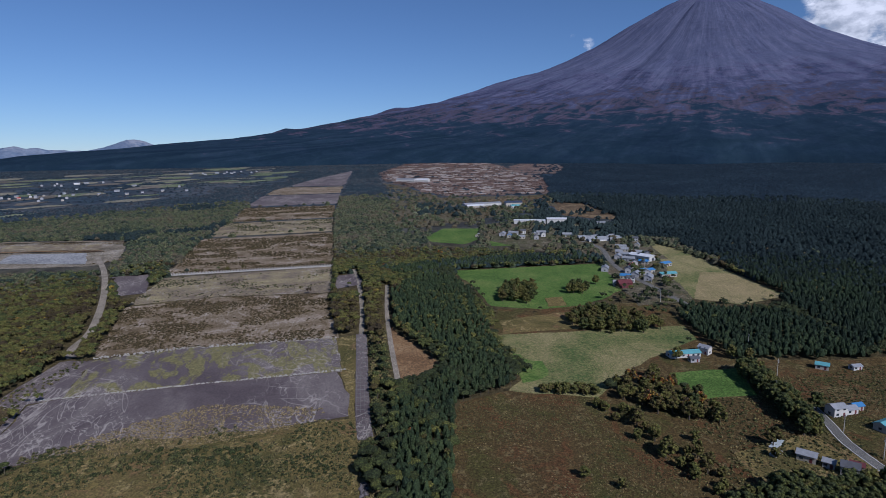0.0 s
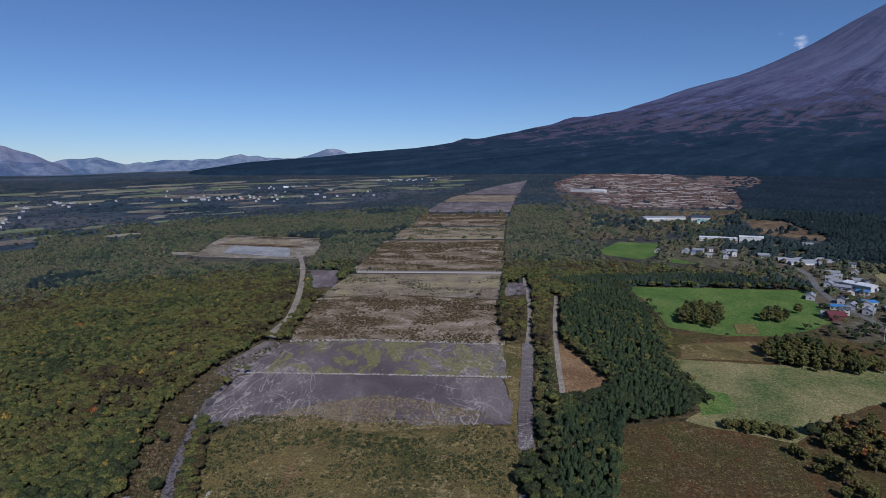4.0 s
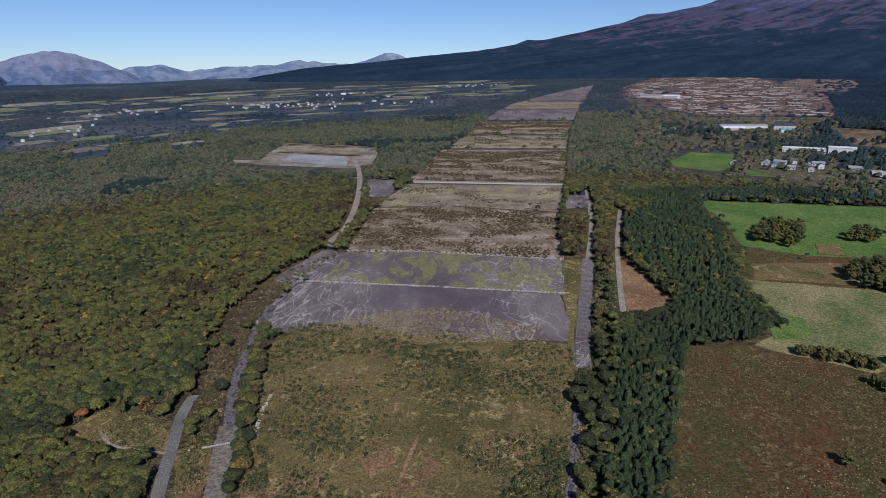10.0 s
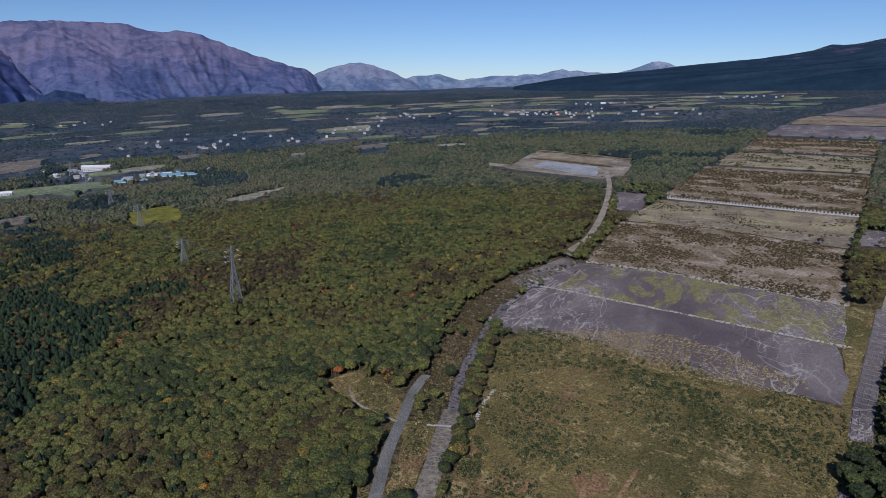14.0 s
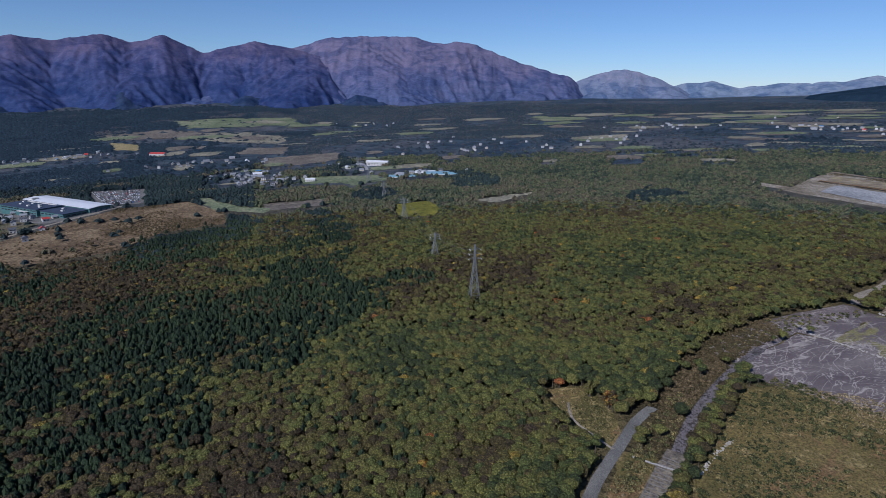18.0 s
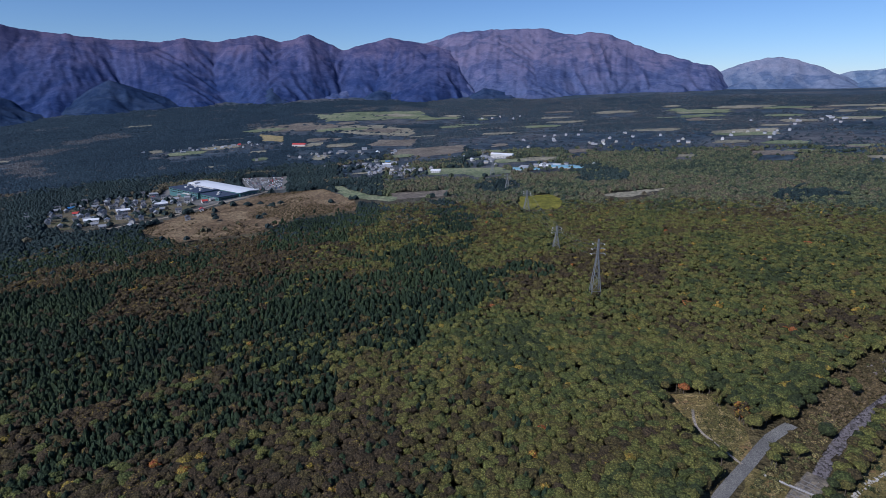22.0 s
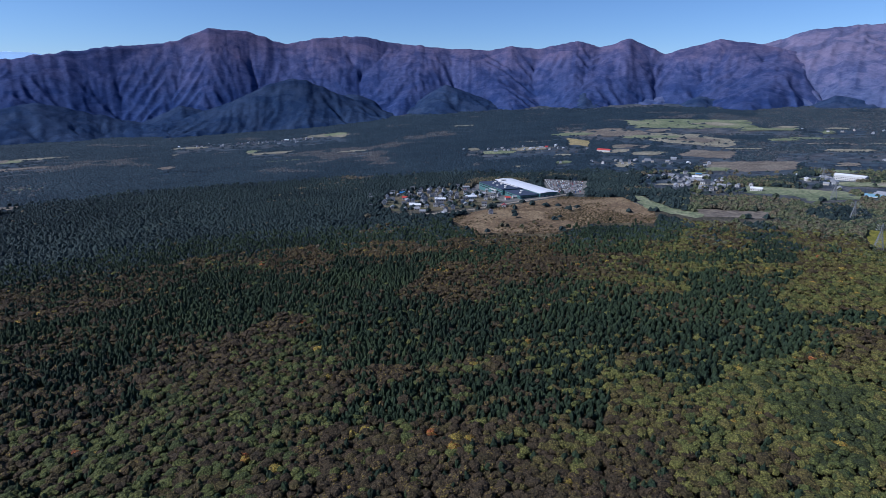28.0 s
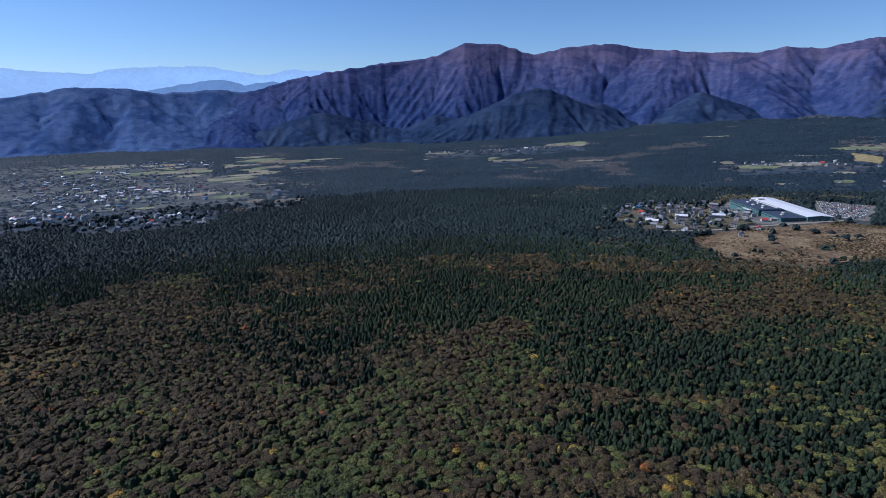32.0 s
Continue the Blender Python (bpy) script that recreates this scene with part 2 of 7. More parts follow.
def grid_faces(rows, cols, closed=False):
    i, j = np.meshgrid(np.arange(rows - 1), np.arange(cols if closed else cols - 1), indexing="ij")
    a, b = i * cols + j, i * cols + (j + 1) % cols
    return np.stack([a, b, b + cols, a + cols], -1).reshape(-1, 4)


# ---------------------------------------------------------------- ground
def forest_floor():
    m, n, l, b = material("woodland_ground", 0.95, 0, 0.1)
    v = coords(n, l)
    f1, f2, f3 = noise_node(n, l, v, 0.004, 5, 0.65, 0.4), noise_node(n, l, v, 0.03, 6, 0.75), noise_node(n, l, v, 0.16, 4, 0.7)
    # colours of the far plain, with the blue of haze painted in
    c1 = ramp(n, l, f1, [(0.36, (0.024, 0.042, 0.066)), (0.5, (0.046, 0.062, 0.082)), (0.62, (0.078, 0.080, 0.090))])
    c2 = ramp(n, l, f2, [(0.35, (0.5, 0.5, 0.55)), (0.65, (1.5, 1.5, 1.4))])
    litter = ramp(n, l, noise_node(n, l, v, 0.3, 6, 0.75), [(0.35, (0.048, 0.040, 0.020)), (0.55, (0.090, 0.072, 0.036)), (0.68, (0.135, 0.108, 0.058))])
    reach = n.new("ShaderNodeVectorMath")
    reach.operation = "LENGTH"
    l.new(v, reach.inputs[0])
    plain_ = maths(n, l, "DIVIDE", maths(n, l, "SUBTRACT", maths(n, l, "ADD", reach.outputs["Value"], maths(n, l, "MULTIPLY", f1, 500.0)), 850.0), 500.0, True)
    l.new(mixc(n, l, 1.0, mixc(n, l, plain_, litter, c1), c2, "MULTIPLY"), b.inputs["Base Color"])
    bump(n, l, b, maths(n, l, "ADD", f2, f3), 1.0, 5.0)
    return m


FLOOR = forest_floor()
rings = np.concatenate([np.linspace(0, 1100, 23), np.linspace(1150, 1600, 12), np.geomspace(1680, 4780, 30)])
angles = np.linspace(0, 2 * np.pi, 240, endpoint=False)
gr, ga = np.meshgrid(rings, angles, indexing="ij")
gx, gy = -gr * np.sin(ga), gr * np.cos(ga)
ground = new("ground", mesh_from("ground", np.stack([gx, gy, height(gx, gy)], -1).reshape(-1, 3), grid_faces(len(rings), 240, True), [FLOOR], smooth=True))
tagged(ground, "wooded volcanic plain sloping up to the mountain", "ground", kind="structure")


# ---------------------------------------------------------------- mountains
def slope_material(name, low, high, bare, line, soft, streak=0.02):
    """Distant wooded slopes, darker conifers below, leafless brown woods and scree above a height. The colours passed
    in carry the blue of haze.
    """
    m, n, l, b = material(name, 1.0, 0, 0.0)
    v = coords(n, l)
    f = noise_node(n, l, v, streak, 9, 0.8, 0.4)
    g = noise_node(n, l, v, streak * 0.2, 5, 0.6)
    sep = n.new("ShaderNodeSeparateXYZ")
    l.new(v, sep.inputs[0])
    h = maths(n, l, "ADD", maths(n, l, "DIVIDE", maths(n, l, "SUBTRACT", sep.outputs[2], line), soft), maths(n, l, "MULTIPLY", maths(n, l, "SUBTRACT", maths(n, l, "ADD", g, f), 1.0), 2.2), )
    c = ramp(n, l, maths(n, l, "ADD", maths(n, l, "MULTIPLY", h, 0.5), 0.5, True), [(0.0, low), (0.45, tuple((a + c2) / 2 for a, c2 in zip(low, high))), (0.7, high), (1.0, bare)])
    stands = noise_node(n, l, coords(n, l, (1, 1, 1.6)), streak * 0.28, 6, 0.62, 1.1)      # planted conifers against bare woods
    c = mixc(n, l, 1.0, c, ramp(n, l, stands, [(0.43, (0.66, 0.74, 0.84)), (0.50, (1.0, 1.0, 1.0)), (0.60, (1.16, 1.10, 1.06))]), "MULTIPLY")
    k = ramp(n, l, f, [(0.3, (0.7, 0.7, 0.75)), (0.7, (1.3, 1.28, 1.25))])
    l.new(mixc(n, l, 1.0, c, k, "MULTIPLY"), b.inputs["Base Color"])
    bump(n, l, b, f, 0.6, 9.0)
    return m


def volcano():
    """A lone concave cone with radial gullies; its long skirts sweep round the fan."""
    dist, yaw = 4000.0, radians(-24.0)
    ax, ay = -dist * math.sin(yaw), dist * math.cos(yaw)
    rho = np.concatenate([np.linspace(0, 400, 14), np.linspace(440, 2000, 50), np.linspace(2060, 4700, 60)])
    th = np.linspace(0, 2 * np.pi, 480, endpoint=False)
    p, a = np.meshgrid(rho, th, indexing="ij")
    lat, along = p * np.cos(a), p * np.sin(a)          # along: away from the camera
    steep = np.where(lat > 0, 1 + 0.14 * np.clip(lat / 500, 0, 1), 1.0)
    z = np.interp(p * steep, (0, 150, 250, 500, 680, 860, 1040, 1230, 1600, 1800, 1975, 2185, 2370, 2640, 2930, 3310, 3830, 4200, 4540, 4640), (1108, 1108, 1078, 958, 855, 776, 712, 669, 567, 522, 496, 450, 413, 365, 325, 281, 235, 205, 150, 20))
    gully = np.abs(fbm(a * 14 / 6.2832 * 3, p * 0.0015, 5, 4) - 0.5) * 2
    z = z + (gully - 0.25) * 17 * np.clip(p / 400, 0.15, 1) * np.clip((2600 - p) / 1200, 0.1, 1) + (fbm(lat * 0.004, along * 0.004, 9) - 0.5) * 26 * np.clip(p / 500, 0, 1) * np.clip((4400 - p) / 800, 0, 1)
    z -= 24 * np.exp(-((a - 4.325) / 0.06) ** 2) * np.clip(p / 300, 0, 1) * np.clip((2000 - p) / 900, 0, 1)      # the great ravine
    z += 16 * np.exp(-((p - 150) / 70.0) ** 2) * (vnoise(a * 2.2, a * 0, 3) - 0.3)
    for cone_yaw, tall in ((5.0, 12.0), (15.1, 20.0), (-1.5, 8.0)):      # side vents on the skirt
        z += tall * np.exp(-((lat + 4000 * radians(cone_yaw + 24)) / 62.0) ** 2 - (along / 500.0) ** 2)
    r = dist + np.where(along < 0, along / 3.0, along / 8.0)
    turn_ = yaw - lat / dist
    x, y = -r * np.sin(turn_), r * np.cos(turn_)
    m, n, l, b = material("hazed_volcanic_slope", 1.0, 0, 0.0)
    v = coords(n, l)
    f, g = noise_node(n, l, v, 0.012, 7, 0.75, 0.6), noise_node(n, l, coords(n, l, (1, 1, 3.5)), 0.006, 6, 0.7, 0.8)
    sep = n.new("ShaderNodeSeparateXYZ")
    l.new(v, sep.inputs[0])
    turn = maths(n, l, "ARCTAN2", maths(n, l, "SUBTRACT", sep.outputs[0], ax), maths(n, l, "MULTIPLY", maths(n, l, "SUBTRACT", sep.outputs[1], ay), 2.2))
    comb = n.new("ShaderNodeCombineXYZ")
    l.new(maths(n, l, "MULTIPLY", turn, 26.0), comb.inputs[0])
    l.new(maths(n, l, "MULTIPLY", sep.outputs[2], 0.006), comb.inputs[1])
    streak = noise_node(n, l, comb.outputs[0], 1.0, 5, 0.65)
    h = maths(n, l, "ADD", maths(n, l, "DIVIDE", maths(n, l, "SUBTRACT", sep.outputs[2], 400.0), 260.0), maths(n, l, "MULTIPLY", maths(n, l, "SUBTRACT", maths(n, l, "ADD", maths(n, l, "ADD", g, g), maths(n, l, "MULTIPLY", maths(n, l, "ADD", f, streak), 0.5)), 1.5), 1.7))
    # woods, brown band and bare rock, with blue haze painted over all of them
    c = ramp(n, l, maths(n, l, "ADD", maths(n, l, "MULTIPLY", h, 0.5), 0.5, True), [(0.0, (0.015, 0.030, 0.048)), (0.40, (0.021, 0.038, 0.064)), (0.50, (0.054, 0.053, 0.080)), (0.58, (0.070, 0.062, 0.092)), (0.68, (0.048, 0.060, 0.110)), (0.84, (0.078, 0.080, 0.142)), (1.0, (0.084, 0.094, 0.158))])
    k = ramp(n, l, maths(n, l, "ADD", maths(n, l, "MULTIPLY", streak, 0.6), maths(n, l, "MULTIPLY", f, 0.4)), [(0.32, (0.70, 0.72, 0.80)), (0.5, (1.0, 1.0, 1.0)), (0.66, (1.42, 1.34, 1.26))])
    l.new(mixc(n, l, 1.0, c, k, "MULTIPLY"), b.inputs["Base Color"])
    fine = noise_node(n, l, v, 0.07, 6, 0.8)
    bump(n, l, b, maths(n, l, "ADD", f, maths(n, l, "MULTIPLY", fine, 0.5)), 0.8, 14.0)
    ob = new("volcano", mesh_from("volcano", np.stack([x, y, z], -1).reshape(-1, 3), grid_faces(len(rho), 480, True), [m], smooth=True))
    tagged(ob, "tall bare volcanic cone with wooded lower slopes", "mountain", kind="structure")


volcano()


def mountain_range(name, crest, near, back, seed, mat, label, foot=0.0, ncol=700, nrow=70, spacing=4.4, steep=0.52):
    """A ridge across the distance. crest: summits and saddles as (yaw, degrees above the eye). Spurs run down its face, with side spurs between them."""
    yaw = np.linspace(crest[0][0], crest[-1][0], ncol)
    el = np.interp(yaw, [c[0] for c in crest], [c[1] for c in crest])
    w = max(2, int(0.55 * ncol / (yaw[-1] - yaw[0])))
    ker = np.exp(-np.linspace(-2, 2, 2 * w + 1) ** 2)
    el = np.convolve(np.pad(el, w, "edge"), ker / ker.sum(), "valid") + (fbm(yaw * 1.4, yaw * 0, seed, 4) - 0.5) * 0.26
    v = np.concatenate([np.linspace(0, 1, nrow), np.linspace(1.03, 1.4, 6)])
    vv, yy = np.meshgrid(v, yaw, indexing="ij")
    r = near + (back - near) * vv
    ridge_z = 148 + back * np.tan(np.radians(np.broadcast_to(el, vv.shape)))
    base = height(-near * np.sin(np.radians(yy)), near * np.cos(np.radians(yy))) - 6 + foot
    tall, up = np.maximum(ridge_z - base, 1.0), np.clip(vv, 0, 1)
    pick, y0 = random.Random(seed), crest[0][0] - spacing
    best, lat = np.full(vv.shape, -1e9), np.zeros(vv.shape)
    while y0 < crest[-1][0] + spacing:
        sway, start, curve = pick.choice((-1, 1)) * pick.uniform(0.3, 1.3) * spacing, pick.uniform(-0.05, 0.34), pick.uniform(1.05, 1.8)
        line = y0 + sway * (1 - up) + spacing * 0.35 * (fbm(up * 3.1 + y0, up * 0, seed + 2, 3) - 0.5) * (1 - up)
        side = (yy - line) * np.radians(1) * r
        top = tall * np.clip((up - start) / (1 - start), 0, 1) ** curve
        top = top + 22 * (fbm(up * 6 + y0, up * 0, seed + 6, 2) - 0.5) * (1 - up)
        z1 = top - steep * np.sqrt(side ** 2 + 26 ** 2) * (0.10 + 0.90 * (1 - up) ** 0.55)
        lat = np.where(z1 > best, side, lat)
        best = np.maximum(best, z1)
        y0 += spacing * pick.uniform(0.55, 1.35)
    deep = (back - near) * vv
    rib = 1 - np.abs(2 * vnoise((deep * 0.8 + np.abs(lat) * 1.5) / 125.0, lat * 0.002 + yy * 0.05, seed + 7) - 1)
    small = 1 - np.abs(2 * vnoise((deep * 0.4 + np.abs(lat) * 1.2) / 44.0, yy * 1.3, seed + 8) - 1)
    fade = np.clip((1 - up) / 0.16, 0, 1) * np.clip(up / 0.12, 0, 1)
    flank = np.clip(np.abs(lat) / 70.0, 0, 1)
    best = best + fade * ((rib - 0.5) * 28 * flank + (small - 0.5) * 6 * (0.35 + 0.65 * flank) + (fbm(yy * 3.0, vv * 22, seed + 10, 3) - 0.5) * 12)
    plain_rise = tall * 0.16 * up ** 1.6
    z = base + np.where(up < 0.999, np.maximum(best, plain_rise), tall)
    z = np.where(vv > 1, ridge_z - tall * (vv - 1) * 1.1, z)
    x, y = -r * np.sin(np.radians(yy)), r * np.cos(np.radians(yy))
    ob = new(name, mesh_from(name, np.stack([x, y, z], -1).reshape(-1, 3), grid_faces(len(v), ncol)[:, ::-1], [mat], smooth=True))
    return tagged(ob, label, "mountain", kind="structure")


# aerial haze is painted as blue into the colours of all slopes below
NEAR_SLOPE = slope_material("hazed_leafless_woods", (0.028, 0.046, 0.116), (0.056, 0.065, 0.138), (0.080, 0.074, 0.132), 250.0, 190.0)
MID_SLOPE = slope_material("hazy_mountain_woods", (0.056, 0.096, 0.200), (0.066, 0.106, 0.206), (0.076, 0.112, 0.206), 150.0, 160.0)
# pale haze is painted into these two ridges, and they glow with it
FAR_SLOPE = slope_material("hazy_far_ridge", (0.26, 0.36, 0.52), (0.28, 0.38, 0.53), (0.30, 0.40, 0.54), 300.0, 200.0)
PALE_SLOPE = slope_material("hazy_middle_ridge", (0.15, 0.23, 0.38), (0.17, 0.25, 0.39), (0.19, 0.26, 0.40), 300.0, 200.0)
for _m, _c, _s in ((FAR_SLOPE, (0.25, 0.37, 0.53, 1), 0.85), (PALE_SLOPE, (0.17, 0.27, 0.43, 1), 0.60)):       # haze glow by emission: a backdrop as bright as the sky over it
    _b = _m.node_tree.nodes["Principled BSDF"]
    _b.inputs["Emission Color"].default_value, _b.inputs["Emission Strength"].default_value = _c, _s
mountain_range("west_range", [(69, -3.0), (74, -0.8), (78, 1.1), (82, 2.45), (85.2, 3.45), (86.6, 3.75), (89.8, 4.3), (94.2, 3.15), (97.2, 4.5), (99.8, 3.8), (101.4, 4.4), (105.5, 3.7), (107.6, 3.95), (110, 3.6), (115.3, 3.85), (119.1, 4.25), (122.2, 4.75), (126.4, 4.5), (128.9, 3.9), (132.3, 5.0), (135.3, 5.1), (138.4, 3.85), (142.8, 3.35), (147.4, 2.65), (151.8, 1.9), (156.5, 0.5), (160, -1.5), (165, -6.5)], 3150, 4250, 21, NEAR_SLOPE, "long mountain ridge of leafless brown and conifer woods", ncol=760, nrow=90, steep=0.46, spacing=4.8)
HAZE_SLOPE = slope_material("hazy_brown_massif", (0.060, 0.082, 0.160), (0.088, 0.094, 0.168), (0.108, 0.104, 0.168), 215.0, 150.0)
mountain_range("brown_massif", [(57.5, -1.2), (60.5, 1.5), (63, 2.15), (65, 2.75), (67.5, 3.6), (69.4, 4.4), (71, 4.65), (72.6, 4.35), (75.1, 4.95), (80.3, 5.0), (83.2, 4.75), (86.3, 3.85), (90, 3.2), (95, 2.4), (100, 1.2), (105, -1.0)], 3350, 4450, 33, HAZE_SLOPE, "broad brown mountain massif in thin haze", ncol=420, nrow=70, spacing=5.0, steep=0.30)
FORE_SLOPE = slope_material("dark_hazed_spur_woods", (0.026, 0.043, 0.084), (0.034, 0.050, 0.096), (0.070, 0.068, 0.112), 190.0, 110.0)
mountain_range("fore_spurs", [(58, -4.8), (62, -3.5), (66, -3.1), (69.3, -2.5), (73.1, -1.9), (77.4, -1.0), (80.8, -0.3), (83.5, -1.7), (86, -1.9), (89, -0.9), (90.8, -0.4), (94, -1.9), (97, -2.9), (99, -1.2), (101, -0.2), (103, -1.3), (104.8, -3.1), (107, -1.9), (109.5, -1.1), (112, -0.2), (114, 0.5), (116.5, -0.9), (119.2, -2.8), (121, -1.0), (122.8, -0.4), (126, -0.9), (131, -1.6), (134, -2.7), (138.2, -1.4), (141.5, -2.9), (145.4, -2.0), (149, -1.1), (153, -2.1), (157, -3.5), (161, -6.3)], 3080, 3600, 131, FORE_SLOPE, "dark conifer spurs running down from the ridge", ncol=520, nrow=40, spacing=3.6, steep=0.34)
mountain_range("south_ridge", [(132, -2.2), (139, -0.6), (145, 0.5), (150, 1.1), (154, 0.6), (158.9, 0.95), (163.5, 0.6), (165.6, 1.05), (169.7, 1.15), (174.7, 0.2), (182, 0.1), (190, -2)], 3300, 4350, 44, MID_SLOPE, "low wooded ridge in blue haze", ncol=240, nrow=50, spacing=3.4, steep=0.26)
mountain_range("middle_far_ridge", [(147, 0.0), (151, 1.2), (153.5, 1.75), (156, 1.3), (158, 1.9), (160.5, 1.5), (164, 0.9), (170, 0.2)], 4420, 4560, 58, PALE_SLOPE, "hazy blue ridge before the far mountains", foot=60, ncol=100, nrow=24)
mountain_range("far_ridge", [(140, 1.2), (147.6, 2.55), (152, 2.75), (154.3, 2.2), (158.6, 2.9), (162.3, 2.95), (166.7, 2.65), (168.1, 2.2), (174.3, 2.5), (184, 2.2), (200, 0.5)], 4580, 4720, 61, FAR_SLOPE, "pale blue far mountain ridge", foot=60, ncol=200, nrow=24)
mountain_range("foothill", [(114, -3.6), (120, -2.0), (124, -0.5), (127, 0.7), (128.5, 1.0), (130.5, 0.4), (134, -1.1), (138, -2.5), (143, -3.8)], 3000, 3450, 77, slope_material("dark_hazed_foothill_woods", (0.022, 0.038, 0.076), (0.030, 0.044, 0.082), (0.060, 0.060, 0.092), 200.0, 120.0), "dark wooded foothill before the ridge", ncol=180, nrow=40, spacing=4.5, steep=0.22)
mountain_range("north_mound", [(47, -2.0), (50.5, 0.4), (53, 1.6), (55.5, 2.15), (57, 2.05), (59, 1.4), (62, 0.5), (65, -2.0)], 4150, 4500, 83, slope_material("blue_hazed_mound", (0.085, 0.118, 0.185), (0.115, 0.140, 0.205), (0.135, 0.150, 0.21), 180.0, 120.0), "rounded hazy blue hill on the horizon", ncol=90, nrow=40, steep=0.2)
mountain_range("north_hills", [(24, 0.8), (26.8, 1.9), (28.1, 2.3), (29.5, 1.8), (31.5, 1.2), (33.8, 1.3), (37, 1.6), (38.5, 1.15), (43, 0.95), (46.2, 0.6), (48.1, 1.15), (50.5, 0.95), (53, 0.3)], 4300, 4650, 91, slope_material("haze_blue_hills", (0.11, 0.155, 0.225), (0.14, 0.175, 0.235), (0.16, 0.185, 0.235), 200.0, 120.0), "low blue hills on the horizon", ncol=140, nrow=40, steep=0.25)


# ---------------------------------------------------------------- fields and clearings
ROADS = []                                   # strips kept free of weeds
TAKEN = []                                   # plots, with the share of trees that stand on them


def clear_before(pts, trees):
    """The wood stands back from the lower side of a distant plot."""
    far = np.mean([math.hypot(*p) for p in pts])
    if far > 420:
        for k in (0.45, 1.0):
            back = 1 - (0.058 if far < 1200 else 0.085) * k
            TAKEN.append(([(p[0] * back, p[1] * back) for p in pts], max(trees, 0.04)))


def rim(pts, step, jitter, seed):
    out = []
    for k, (a, b) in enumerate(zip(pts, pts[1:] + pts[:1])):
        d = math.hypot(b[0] - a[0], b[1] - a[1])
        n = max(1, int(d / step))
        for i in range(n):
            t = i / n
            x, y = a[0] + (b[0] - a[0]) * t, a[1] + (b[1] - a[1]) * t
            w = jitter * (1 if i else 0.4)
            out.append((x + w * (2 * float(fbm(x * 0.11, y * 0.11, seed)) - 1) * 2, y + w * (2 * float(fbm(x * 0.11, y * 0.11, seed + 5)) - 1) * 2))
    return out


def plot(name, pts, mat, label, category="field", lift=0.12, jitter=1.2, step=6.0, trees=0.0, take=True):
    """A field or clearing laid on the land, with an uneven edge."""
    pts = [tuple(p) for p in pts]
    seed = int(abs(pts[0][0] * 7 + pts[0][1] * 3)) % 997
    far = max(math.hypot(*p) for p in pts)
    bm = bmesh.new()
    vs = [bm.verts.new((x, y, 0)) for x, y in rim(pts, step * max(1, far / 700), jitter * max(1, far / 700), seed)]
    bm.faces.new(vs)
    bmesh.ops.triangulate(bm, faces=bm.faces[:])
    if far > 1000:
        bmesh.ops.subdivide_edges(bm, edges=bm.edges[:], cuts=3, use_grid_fill=True)
    for v in bm.verts:
        v.co.z = ground_at(v.co.x, v.co.y) + lift * max(1, far / 500)
    bmesh.ops.recalc_face_normals(bm, faces=bm.faces[:])
    me = bpy.data.meshes.new(name)
    bm.to_mesh(me)
    bm.free()
    me.materials.append(mat)
    if me.polygons and me.polygons[0].normal.z < 0:
        me.flip_normals()
    ob = tagged(new(name, me), label, category, kind="structure")
    if take:
        TAKEN.append((pts, trees))
        clear_before(pts, trees)
    return ob


def ribbon(name, line, width, mat, label, category="road", lift=0.2, take=3.0):
    """A road or track along a line, smooth, on the land."""
    pts = [Vector((*p, 0)) for p in line]
    path = []
    for i in range(len(pts) - 1):
        p0, p1, p2, p3 = pts[max(i - 1, 0)], pts[i], pts[i + 1], pts[min(i + 2, len(pts) - 1)]
        n = max(2, int((p2 - p1).length / 8))
        for k in range(n):
            t = k / n
            path.append(0.5 * (2 * p1 + (p2 - p0) * t + (2 * p0 - 5 * p1 + 4 * p2 - p3) * t * t + (3 * p1 - p0 - 3 * p2 + p3) * t ** 3))
    path.append(pts[-1])
    verts = []
    far = max(p.length for p in pts)
    for i, p in enumerate(path):
        d = (path[min(i + 1, len(path) - 1)] - path[max(i - 1, 0)]).normalized()
        side = Vector((-d.y, d.x, 0))
        for s in (-0.5, -0.17, 0.17, 0.5):
            q = p + side * width * s
            verts.append((q.x, q.y, ground_at(q.x, q.y) + (lift + (0.05 if abs(s) < 0.3 else 0)) * max(1, far / 500)))
    ob = new(name, mesh_from(name, verts, grid_faces(len(path), 4), [mat], smooth=False))
    if ob.data.polygons[0].normal.z < 0:
        ob.data.flip_normals()
    for a, b in zip(path, path[1:]):
        d = (b - a).normalized()
        s = Vector((-d.y, d.x, 0)) * (width / 2 + take)
        TAKEN.append(([(a + s).to_2d()[:], (b + s).to_2d()[:], (b - s).to_2d()[:], (a - s).to_2d()[:]], 0.0))
        s = Vector((-d.y, d.x, 0)) * (width / 2 + 0.8)
        ROADS.append([(a + s).to_2d()[:], (b + s).to_2d()[:], (b - s).to_2d()[:], (a - s).to_2d()[:]])
    return tagged(ob, label, category, kind="structure")


MEADOW = mottled("dry_meadow", (0.128, 0.101, 0.040), (0.064, 0.060, 0.022), (0.142, 0.089, 0.047), (0.225, 0.176, 0.085), 0.02)
BROWN = mottled("fallow_brown", (0.070, 0.049, 0.021), (0.055, 0.053, 0.018), (0.086, 0.043, 0.020), (0.118, 0.094, 0.046), 0.03)
YARDSOIL = mottled("trodden_yard_soil", (0.085, 0.075, 0.052), (0.055, 0.058, 0.028), (0.10, 0.078, 0.052), (0.15, 0.135, 0.10), 0.03)
